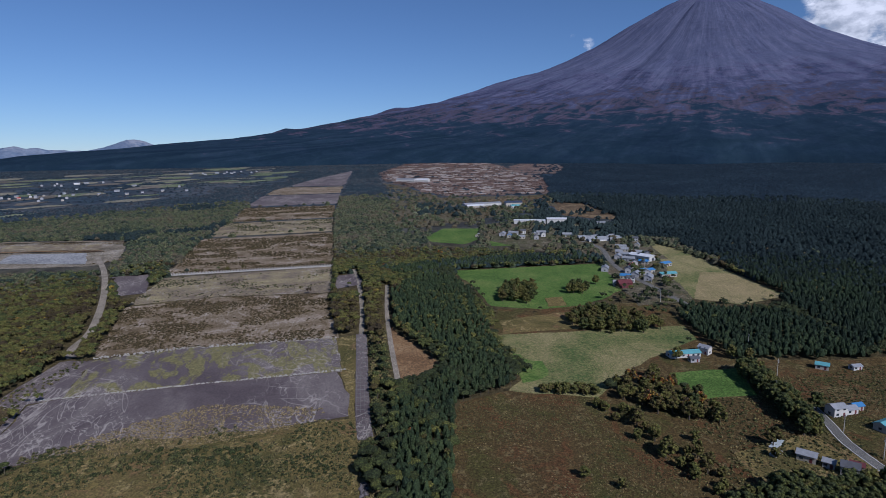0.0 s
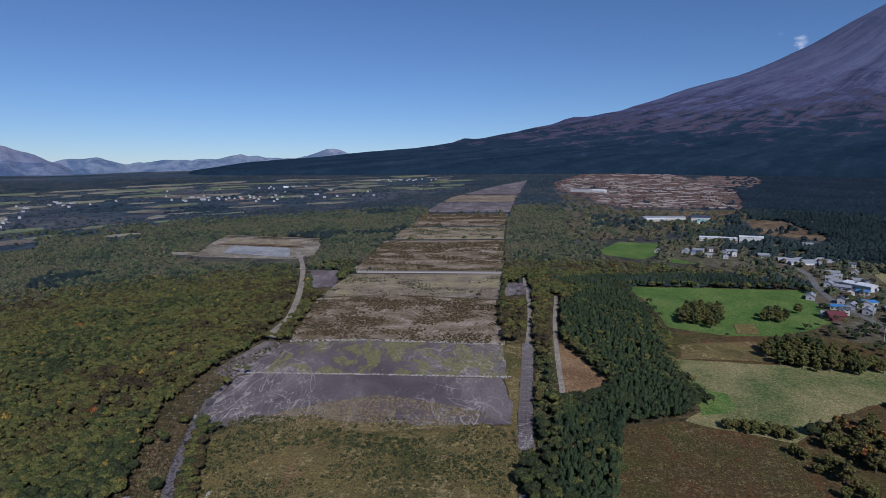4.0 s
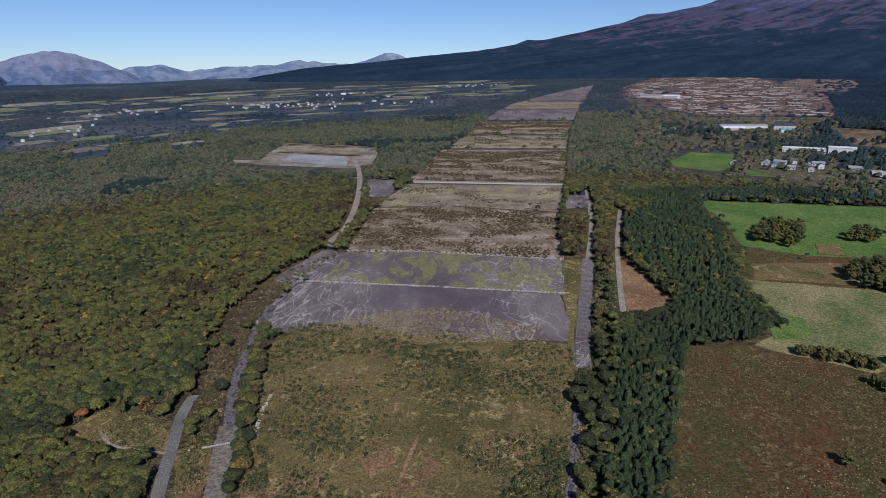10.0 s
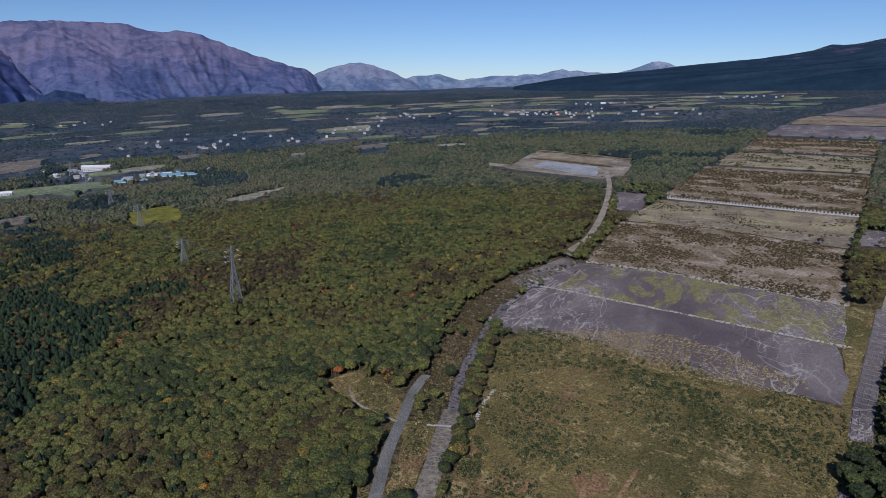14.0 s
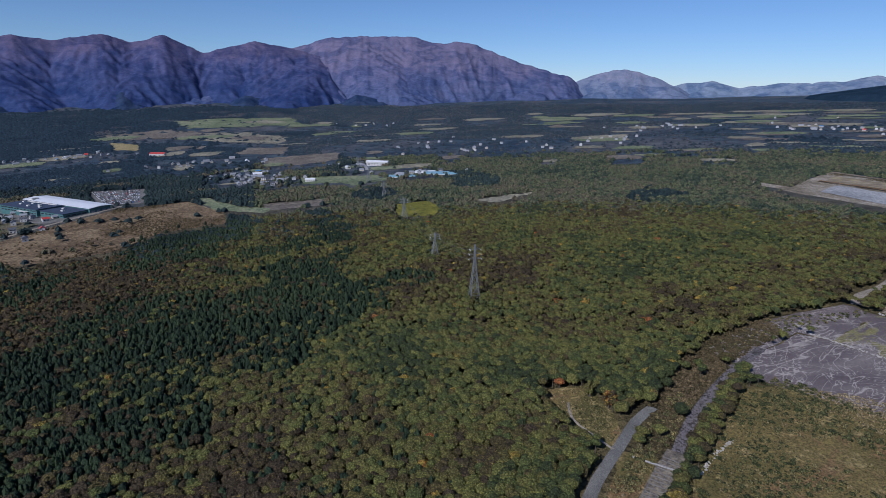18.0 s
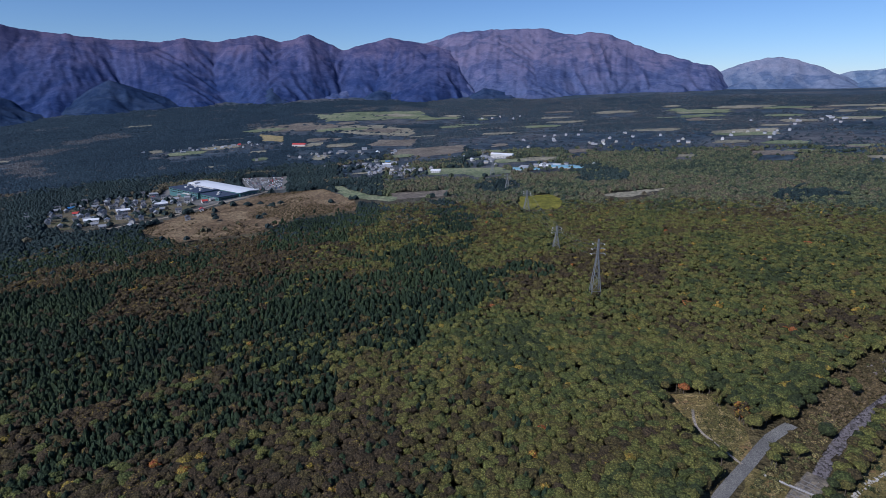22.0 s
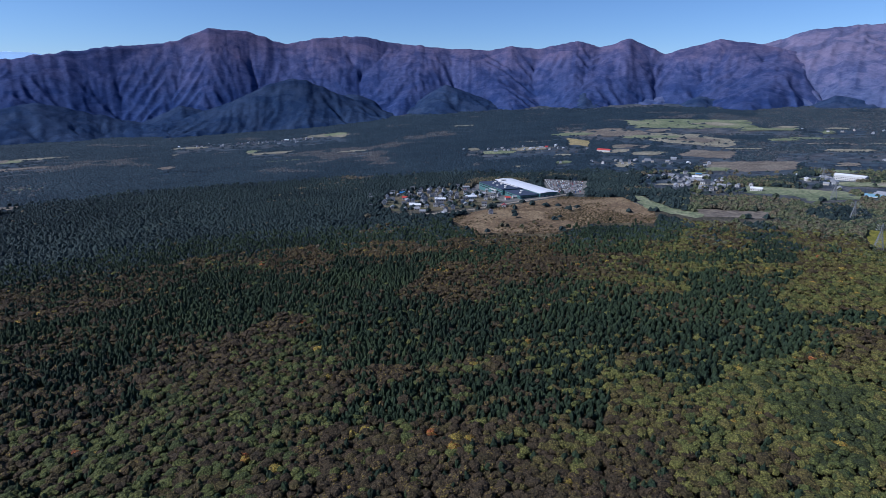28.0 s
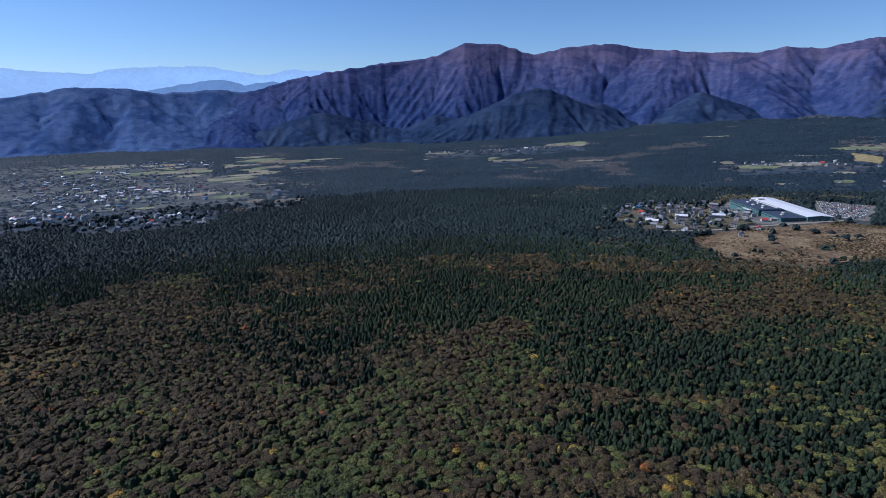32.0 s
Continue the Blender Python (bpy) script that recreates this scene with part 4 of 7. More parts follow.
plot("verge", [(-165, 135), (-152, 118), (-140, 118), (-163, 152), (-172, 163), (-180, 150)], MEADOW, "dry grass verge between road and channel", "verge", lift=0.1)
ribbon("dirt_road", [(-381, 612), (-371, 616), (-339, 639), (-300, 636)], 4.0, DIRT, "pale dirt track to the dam", "track")
ribbon("dirt_road", [(-28, 325), (-39, 394), (-49, 468), (-57, 553)], 3.5, DIRT, "narrow dirt lane", "track")
ribbon("country_road", [(196, 290), (193, 269), (190, 254), (191, 231), (194, 200)], 6.0, ASPHALT, "two lane asphalt road")
for side in (-2.6, 2.6):
    ribbon("road_line", [(196 + side, 290), (193 + side, 269), (190 + side, 254), (191 + side, 231), (194 + side, 200)], 0.35, ROADPAINT, "white edge line on the asphalt", "road marking", lift=0.32, take=0.0)
ribbon("plant_road", [(-660, -410), (-707, -373), (-759, -300), (-847, -246), (-939, -186)], 7.0, DIRT, "pale road along the moor to the factory")
ribbon("village_road", [(206, 464), (195, 537), (187, 584), (188, 638), (196, 704), (184, 752)], 6.0, ASPHALT, "village street")


# ---------------------------------------------------------------- where houses stand: middle, spread along and across the view, how many, style
CLUSTERS = (
    (206, 620, 95, 24, 24, "village"), (105, 800, 22, 40, 11, "village"),
    (-865, -385, 105, 85, 92, "estate"), (-1150, -20, 90, 70, 24, "hamlet"), (-1040, 40, 40, 40, 10, "hamlet"), (-1160, 205, 60, 40, 14, "hamlet"),
    (-1000, 290, 30, 60, 8, "hamlet"), (-1690, -460, 60, 150, 22, "hamlet"), (-1290, 520, 60, 110, 8, "hamlet"), (-1270, 740, 80, 180, 8, "hamlet"),
    (-1230, 1440, 120, 220, 12, "hamlet"), (-1310, 1830, 120, 260, 10, "hamlet"), (-1100, 1480, 60, 100, 12, "hamlet"), (-870, 2290, 80, 160, 14, "hamlet"),
    (-400, -1500, 190, 130, 150, "town"), (-230, -1560, 170, 120, 100, "town"), (-330, -1970, 190, 200, 110, "town"), (-620, -2300, 150, 220, 70, "town"), (-300, -1080, 70, 110, 40, "town"), (-150, -1300, 80, 90, 50, "town"),
    (-900, 1500, 120, 260, 16, "hamlet"), (-1500, 1180, 90, 140, 12, "hamlet"), (-1500, 420, 110, 240, 10, "hamlet"), (-1420, -120, 60, 110, 18, "hamlet"), (-1250, 930, 80, 220, 8, "hamlet"),
    (-1950, -1580, 80, 150, 22, "hamlet"), (-1780, -1740, 80, 200, 20, "hamlet"), (-2300, 400, 50, 100, 8, "hamlet"), (-3900, 0, 40, 260, 20, "hamlet"),
)
HOUSES = []
_pick = random.Random(11)
for cx, cy, sx, sy, count, style in CLUSTERS:
    d = Vector((cx, cy)).normalized()
    placed = []
    for _ in range(count * 14):
        u, w = _pick.gauss(0, 0.55), _pick.gauss(0, 0.55)
        p = Vector((cx, cy)) + d * u * sx + Vector((-d.y, d.x)) * w * sy
        if len(placed) < count and all((p - q).length > 13 for q in placed):
            placed.append(p)
    for p in placed:
        HOUSES.append((p.x, p.y, style, math.degrees(math.atan2(d.y, d.x)) + _pick.choice((0, 90)) + _pick.uniform(-14, 14)))
    ring = [tuple(Vector((cx, cy)) + d * (math.cos(a) * sx * 1.15) + Vector((-d.y, d.x)) * math.sin(a) * sy * 1.15) for a in [k * math.pi / 5 for k in range(10)]]
    TAKEN.append((ring, 0.08))
    clear_before(ring, 0.1)

# pale fields scattered over the plain
_pick = random.Random(23)
FIELD_KINDS = (("paddy", FARTAN, "harvested paddy, dull tan"), ("meadow_plot", FARGRASS, "small dull green meadow"), ("meadow_plot", FARGRASS, "small dull green meadow"), ("paddy", FARTAN, "harvested paddy, dull tan"), ("fallow_field", FARBROWN, "dull brown fallow plot"))
for yaw0, yaw1, r0, r1, count in ((14, 26, 1900, 2800, 22), (24, 46, 1380, 2000, 20), (24, 48, 1900, 2760, 40), (42, 64, 1150, 2700, 44), (64, 92, 1000, 2600, 30), (92, 112, 1350, 2500, 22), (112, 150, 1700, 2650, 12), (150, 172, 1250, 2700, 52)):
    for _ in range(count):
        yaw, r = radians(_pick.uniform(yaw0, yaw1)), _pick.uniform(r0, r1)
        d, e = Vector((-math.sin(yaw), math.cos(yaw))), Vector((math.cos(yaw), math.sin(yaw)))
        c, long_, deep = d * r, _pick.uniform(0.008, 0.040) * r, _pick.uniform(0.008, 0.026) * r
        name, mat, label = _pick.choice(FIELD_KINDS)
        plot(name, [tuple(c + e * long_ * a + d * deep * b) for a, b in ((-1, -0.6), (-0.3, -1.1), (0.9, -0.8), (1.2, 0.5), (0.3, 1.1), (-0.8, 0.7))], mat, label, "field", lift=0.3, jitter=6.0)


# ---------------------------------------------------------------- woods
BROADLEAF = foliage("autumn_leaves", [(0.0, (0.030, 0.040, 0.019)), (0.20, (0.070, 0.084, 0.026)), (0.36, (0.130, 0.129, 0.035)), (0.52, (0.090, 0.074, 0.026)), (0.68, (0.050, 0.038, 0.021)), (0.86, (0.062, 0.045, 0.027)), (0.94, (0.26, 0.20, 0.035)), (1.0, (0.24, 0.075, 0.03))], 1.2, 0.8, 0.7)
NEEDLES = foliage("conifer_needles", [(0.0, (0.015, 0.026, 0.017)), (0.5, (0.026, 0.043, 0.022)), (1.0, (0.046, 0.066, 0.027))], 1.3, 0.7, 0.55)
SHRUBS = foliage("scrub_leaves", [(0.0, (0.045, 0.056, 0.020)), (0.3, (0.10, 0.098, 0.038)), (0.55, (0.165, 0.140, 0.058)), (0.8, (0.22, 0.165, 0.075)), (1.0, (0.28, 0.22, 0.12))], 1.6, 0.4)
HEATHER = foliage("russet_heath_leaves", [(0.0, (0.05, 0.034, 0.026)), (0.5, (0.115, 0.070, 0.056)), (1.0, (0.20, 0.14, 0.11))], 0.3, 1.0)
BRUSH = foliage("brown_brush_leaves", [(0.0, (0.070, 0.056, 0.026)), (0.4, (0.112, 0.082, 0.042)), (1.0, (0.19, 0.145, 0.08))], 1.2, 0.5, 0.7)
BARK = plain("bark", (0.085, 0.07, 0.055), 0.95, 0, 0.3, 1.5)
rng = np.random.default_rng(7)


def ico(level):
    bm = bmesh.new()
    bmesh.ops.create_icosphere(bm, subdivisions=level, radius=1)
    v = np.array([q.co[:] for q in bm.verts])
    f = np.array([[q.index for q in p.verts] for p in bm.faces])
    bm.free()
    return v, f


def tidy(v, f):
    used = np.unique(f)
    remap = np.full(len(v), -1)
    remap[used] = np.arange(len(used))
    return v[used], remap[f]


def crown(level, lobes, leaves, cut=-0.35, leaf=0.15):
    """A broad crown of lobes, open below, wrapped in loose leaf sprays. Height 1 at the middle."""
    v, f = ico(level)
    v, f = tidy(v, f[(v[f].mean(1)[:, 2] > cut)])
    d = rng.normal(size=(lobes, 3))
    d[:, 2] = np.abs(d[:, 2]) * 0.9 - 0.15
    d /= np.linalg.norm(d, axis=1)[:, None]

    def swell(p):
        return 0.70 + 0.36 * np.exp(-((1 - np.max(p @ d.T, axis=1)) / 0.13))
    v = v * (swell(v) + rng.uniform(-0.08, 0.08, len(v)))[:, None]
    if leaves:
        c = rng.normal(size=(leaves, 3))
        c /= np.linalg.norm(c, axis=1)[:, None]
        c[:, 2] = np.where(c[:, 2] < cut, -c[:, 2], c[:, 2])
        c = c * (swell(c) * rng.uniform(0.93, 1.14, leaves))[:, None]
        t = c[:, None, :] + rng.normal(scale=leaf, size=(leaves, 3, 3))
        f = np.concatenate([f, len(v) + np.arange(leaves * 3).reshape(-1, 3)])
        v = np.concatenate([v, t.reshape(-1, 3)])
    v[:, 2] *= 0.88
    return v, f


def fir(level, lobes, leaves, leaf=0.15):
    """A plantation conifer seen mostly from above: a tapering lumpy crown. Base at 0, height 1, radius 1."""
    v, f = crown(level, lobes, leaves, -0.75, leaf)
    h = np.clip((v[:, 2] + 0.75) / 1.75, 0, 1.1)
    v[:, :2] *= (1.05 - 0.62 * h)[:, None]
    v[:, 2] = 0.16 + 0.84 * h
    return v, f


def spire(tiers, sides):
    """A conifer: skirts of drooping boughs, one over another, to a point. Base at 0, height 1, radius 1."""
    vs, fs = [], []
    for k in range(tiers):
        z0, z1 = 0.10 + 0.78 * k / tiers, min(1.0, 0.10 + 0.78 * (k + 1.75) / tiers)
        r0 = (1 - k / tiers) ** 0.5
        a = np.linspace(0, 2 * np.pi, sides, endpoint=False) + rng.uniform(0, 6)
        r = r0 * np.where(np.arange(sides) % 2, rng.uniform(0.62, 0.8, sides), rng.uniform(0.9, 1.15, sides))
        n = len(vs)
        vs += [(math.cos(t) * q, math.sin(t) * q, z0 + rng.uniform(-0.03, 0.02)) for t, q in zip(a, r)] + [(rng.uniform(-0.05, 0.05), rng.uniform(-0.05, 0.05), z1)]
        fs += [(n + i, n + (i + 1) % sides, n + sides) for i in range(sides)]
    return np.array(vs), np.array(fs)


def plant(name, templates, xy, size, tall, lift, tint, mats, label, category, trunk=None, smooth=False):
    """One mesh of many plants of a kind. size: radius, tall: height scale, lift: how high the template's origin stands."""
    if len(xy) == 0:
        return None
    pick = rng.integers(0, len(templates), len(xy))
    turn_, z = rng.uniform(0, 2 * np.pi, len(xy)), height(xy[:, 0], xy[:, 1]) + lift
    V, F, T, M, n = [], [], [], [], 0
    for k, (v, f) in enumerate(templates):
        w = np.where(pick == k)[0]
        if len(w) == 0:
            continue
        c, s = np.cos(turn_[w])[:, None], np.sin(turn_[w])[:, None]
        x, y = (v[:, 0] * c - v[:, 1] * s) * size[w, None], (v[:, 0] * s + v[:, 1] * c) * size[w, None]
        P = np.stack([x + xy[w, 0:1], y + xy[w, 1:2], v[:, 2] * tall[w, None] + z[w, None]], -1)
        V.append(P.reshape(-1, 3))
        F.append((f[None] + (n + np.arange(len(w)) * len(v))[:, None, None]).reshape(-1, 3))
        T.append(np.repeat(tint[w], len(v)))
        M.append(np.zeros(len(w) * len(f), int))
        n += len(w) * len(v)
    if trunk is not None:
        a = np.arange(4) * np.pi / 2
        v = np.concatenate([np.stack([np.cos(a) * 0.22, np.sin(a) * 0.22, a * 0 - 0.2], -1), np.stack([np.cos(a) * 0.1, np.sin(a) * 0.1, a * 0 + 1], -1)])
        f = np.array([q for i in range(4) for q in ((i, (i + 1) % 4, 4 + (i + 1) % 4), (i, 4 + (i + 1) % 4, 4 + i))])
        g = height(xy[:, 0], xy[:, 1])
        P = np.stack([v[:, 0] + xy[:, 0:1], v[:, 1] + xy[:, 1:2], v[:, 2] * trunk[:, None] + g[:, None]], -1)
        V.append(P.reshape(-1, 3))
        F.append((f[None] + (n + np.arange(len(xy)) * 8)[:, None, None]).reshape(-1, 3))
        T.append(np.repeat(tint, 8))
        M.append(np.ones(len(xy) * 8, int))
    ob = new(name, mesh_from(name, np.concatenate(V), np.concatenate(F), mats, np.concatenate(M), np.concatenate(T), smooth))
    return tagged(ob, label, category, kind="stuff")


TAKEN.append(([(-27, 95), (-35, 212), (-47, 288), (-62, 420), (-44, 420), (-30, 300), (-20, 200), (-18, 95)], 0.30))
TAKEN.append(([(-172, 140), (-152, 108), (-136, 108), (-160, 150), (-170, 163), (-198, 205), (-226, 250), (-240, 300), (-262, 310), (-250, 250), (-216, 200)], 0.10))
TAKEN.append(([(-46, 258), (-50, 289), (-68, 347), (-82, 409), (-58, 422), (-46, 350), (-36, 258)], 0.02))
CONIFERS = [  # plantations
    [(-571, 44), (-543, 86), (-422, 113), (-346, 88), (-316, 49), (-318, 20)],
    [(-22, 150), (-22, 204), (-28, 299), (-9, 313), (4, 336), (1, 375), (-36, 425), (-48, 488), (-46, 525), (-16, 591), (23, 520), (31, 421), (45, 318), (28, 296), (3, 281), (1, 204), (0, 150)],
    [(352, 1664), (311, 814), (284, 457), (291, 364), (900, 900), (1500, 1400), (1200, 2300), (743, 2000)],
    [(-76, 599), (-4, 639), (190, 667), (176, 620), (8, 610), (-47, 575)],
    [(185, 463), (231, 444), (270, 434), (295, 369), (258, 345), (190, 345), (183, 405)],
    [(-47, 1010), (-47, 1159), (29, 1145), (46, 1000)],
    [(-345, -54), (-474, -28), (-682, 79), (-690, 120), (-600, 110), (-560, 40), (-480, 60), (-396, 103), (-347, 75), (-345, 20)],
    [(-284, -230), (-377, -301), (-363, -193), (-340, -82), (-275, -83), (-260, -101), (-268, -188)],
    [(-479, -1135), (-924, -1622), (-1171, -1414), (-1019, -537), (-760, -360), (-560, -252), (-442, -432), (-350, -617)],
    [(-229, -405), (-390, -380), (-514, -286), (-509, -194), (-381, -185), (-280, -205), (-242, -251)],
    [(-260, -129), (-304, -112), (-269, -100)],
    [(-149, -504), (-299, -711), (-268, -472), (-243, -336), (-172, -302), (-143, -386)],
    [(-60, -560), (-150, -560), (-300, -800), (-380, -1100), (-60, -1250), (60, -700)],
]


def hexes(r0, r1, pitch, yaw0, yaw1):
    """Loose planting on a ring about the start, between two yaws."""
    n = int(r1 / pitch / 0.87) + 2
    i, j = np.meshgrid(np.arange(-n, n + 1), np.arange(-n, n + 1))
    x, y = (i + 0.5 * (j % 2)) * pitch, j * pitch * 0.87
    x, y = x + rng.uniform(-0.36, 0.36, x.shape) * pitch, y + rng.uniform(-0.36, 0.36, x.shape) * pitch
    r, a = np.hypot(x, y), np.degrees(np.arctan2(-x, y))
    a = np.where(a < -90, a + 360, a)
    k = (r >= r0) & (r < r1) & (a > yaw0) & (a < yaw1)
    return np.stack([x[k], y[k]], -1)


def sort_out(xy):
    """Which spots carry a broadleaf tree, which a conifer."""
    keep = np.ones(len(xy), bool)
    u = rng.random(len(xy))
    for pts, share in TAKEN:
        q = np.array(pts)
        w = np.where((xy[:, 0] > q[:, 0].min()) & (xy[:, 0] < q[:, 0].max()) & (xy[:, 1] > q[:, 1].min()) & (xy[:, 1] < q[:, 1].max()))[0]
        k = inside(xy[w, 0], xy[w, 1], pts)
        keep[w] &= ~k | (u[w] < share)
    con = np.zeros(len(xy), bool)
    for pts in CONIFERS:
        far = np.clip(np.hypot(xy[:, 0], xy[:, 1]) / 300, 0.3, 2.0) * np.where(xy[:, 0] < -120, 1.0, 0.15)
        wx = 110 * (fbm(xy[:, 0] * 0.013, xy[:, 1] * 0.013, 4) - 0.5) * far
        wy = 110 * (fbm(xy[:, 0] * 0.013, xy[:, 1] * 0.013, 8) - 0.5) * far
        con |= inside(xy[:, 0] + wx, xy[:, 1] + wy, pts)
    con &= rng.random(len(xy)) < np.where(xy[:, 0] < -120, 0.80, np.where((np.abs(xy[:, 0]) < 80) & (xy[:, 1] < 560), 0.72, 0.95))
    mixed = fbm(xy[:, 0] * 0.006, xy[:, 1] * 0.006, 31)
    con &= (xy[:, 0] > -120) | (fbm(xy[:, 0] * 0.017, xy[:, 1] * 0.017, 77) > np.where(np.hypot(xy[:, 0], xy[:, 1]) < 620, 0.43, 0.30))
    r = np.hypot(xy[:, 0], xy[:, 1])
    west = (xy[:, 0] < -150) & (xy[:, 1] < 40) & (r > 290)
    con |= (xy[:, 1] < 80) & (xy[:, 0] < 0) & (r < 700) & (rng.random(len(xy)) < 0.10)
    con |= west & (mixed > 0.50) & (rng.random(len(xy)) < 0.5)
    yaw_ = np.degrees(np.arctan2(-xy[:, 0], xy[:, 1])) % 360
    con |= (r > 240) & (yaw_ > 93) & (yaw_ < 124) & (mixed > 0.43) & (rng.random(len(xy)) < 0.72)
    con |= (r > 800) & (yaw_ > 300) & (yaw_ < 351) & (rng.random(len(xy)) < 0.97)
    con |= (r > 620) & (yaw_ > 90) & (yaw_ < 180) & (mixed > 0.33) & (rng.random(len(xy)) < 0.9)
    con |= (r > 700) & (mixed > np.where(xy[:, 1] > 200, 0.72, 0.53)) & (rng.random(len(xy)) < 0.75)
    return keep, con


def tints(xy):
    """Autumn by stands: green and olive by the road, browner to the south-west and with distance, every tree a little
    apart.
    """
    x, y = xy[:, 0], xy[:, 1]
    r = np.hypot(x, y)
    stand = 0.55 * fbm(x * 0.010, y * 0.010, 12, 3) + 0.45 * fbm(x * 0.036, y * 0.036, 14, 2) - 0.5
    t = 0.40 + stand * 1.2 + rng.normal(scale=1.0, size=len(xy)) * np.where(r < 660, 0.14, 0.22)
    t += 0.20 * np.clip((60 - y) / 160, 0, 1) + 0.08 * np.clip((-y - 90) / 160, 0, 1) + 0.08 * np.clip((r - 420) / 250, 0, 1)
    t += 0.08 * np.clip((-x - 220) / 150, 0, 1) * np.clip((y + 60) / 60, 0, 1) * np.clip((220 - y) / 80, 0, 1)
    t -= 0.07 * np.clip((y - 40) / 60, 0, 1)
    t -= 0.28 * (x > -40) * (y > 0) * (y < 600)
    south = np.clip((-y - 20) / 70, 0, 1)          # southern stands: dark green or leafless brown, darkened to stand in for side light
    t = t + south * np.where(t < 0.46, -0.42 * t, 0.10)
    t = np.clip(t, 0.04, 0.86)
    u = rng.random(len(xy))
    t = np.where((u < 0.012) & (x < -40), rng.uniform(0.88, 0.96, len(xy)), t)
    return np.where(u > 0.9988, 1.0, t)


def cap(sides):
    """A tree a kilometre off: one uneven skirt up to a blunt point."""
    a = np.linspace(0, 2 * np.pi, sides, endpoint=False)
    v = [(math.cos(t) * q, math.sin(t) * q, -0.6) for t, q in zip(a, rng.uniform(0.85, 1.2, sides))] + [(rng.uniform(-0.25, 0.25), rng.uniform(-0.25, 0.25), 0.9)]
    return np.array(v), np.array([(i, (i + 1) % sides, sides) for i in range(sides)])


def tuft(sides, waist):
    """A small far crown: two uneven rings under a blunt top."""
    a = np.linspace(0, 2 * np.pi, sides, endpoint=False)
    r1, r2 = rng.uniform(0.8, 1.15, sides), rng.uniform(0.5, 0.8, sides)
    v = [(math.cos(t) * q, math.sin(t) * q, -0.5) for t, q in zip(a, r1)] + [(math.cos(t + 0.3) * q, math.sin(t + 0.3) * q, waist + rng.uniform(-0.15, 0.15)) for t, q in zip(a, r2)] + [(rng.uniform(-0.2, 0.2), rng.uniform(-0.2, 0.2), 0.9)]
    f = [q for i in range(sides) for k in [(i + 1) % sides] for q in ((i, k, sides + k), (i, sides + k, sides + i), (sides + i, sides + k, 2 * sides))]
    return np.array(v), np.array(f)


# outer and far leaves: the blue haze of distance is painted into their colours
OUTER_LEAVES = foliage("hazed_wood_leaves", [(0.0, (0.026, 0.040, 0.031)), (0.3, (0.066, 0.082, 0.044)), (0.5, (0.100, 0.106, 0.054)), (0.72, (0.088, 0.080, 0.056)), (1.0, (0.13, 0.105, 0.062))], 0.6, 1.0, 0.8)
OUTER_NEEDLES = foliage("hazed_wood_needles", [(0.0, (0.009, 0.018, 0.020)), (0.35, (0.017, 0.029, 0.030)), (1.0, (0.031, 0.048, 0.044))], 0.6, 0.8, 0.5)
FAR_LEAVES = foliage("distant_hazed_leaves", [(0.0, (0.020, 0.038, 0.054)), (0.4, (0.038, 0.057, 0.069)), (0.7, (0.060, 0.067, 0.076)), (1.0, (0.094, 0.088, 0.088))], 0.2, 1.6, 0.8)
FAR_NEEDLES = foliage("distant_hazed_needles", [(0.0, (0.010, 0.021, 0.033)), (0.35, (0.016, 0.031, 0.046)), (1.0, (0.025, 0.043, 0.058))], 0.2, 1.4, 0.6)
BELTS = (
    ("sparse", 60, 140, 7.5, [crown(2, 8, 10) for _ in range(4)], [spire(3, 8) for _ in range(3)]),
    ("near", 140, 235, 3.6, [crown(2, 12, 44, -0.42, 0.12) for _ in range(10)], [fir(2, 8, 24, 0.11) for _ in range(8)]),
    ("near", 235, 340, 3.6, [crown(2, 9, 14, -0.2, 0.14) for _ in range(10)], [fir(1, 6, 12, 0.16) for _ in range(8)]),
    ("middle", 340, 660, 4.1, [crown(1, 5, 6, 0.0, 0.2) for _ in range(14)], [fir(1, 5, 4, 0.2) for _ in range(8)]),
    ("far", 660, 1200, 6.2, [tuft(4, 0.4) for _ in range(10)], [tuft(4, 0.3) for _ in range(5)] + [spire(2, 5)]),
    ("distant", 1200, 2000, 9.0, [cap(5) for _ in range(8)], [cap(5) for _ in range(5)]),
    ("distant", 2000, 3160, 14.0, [cap(4) for _ in range(8)], [cap(4) for _ in range(5)]),
)
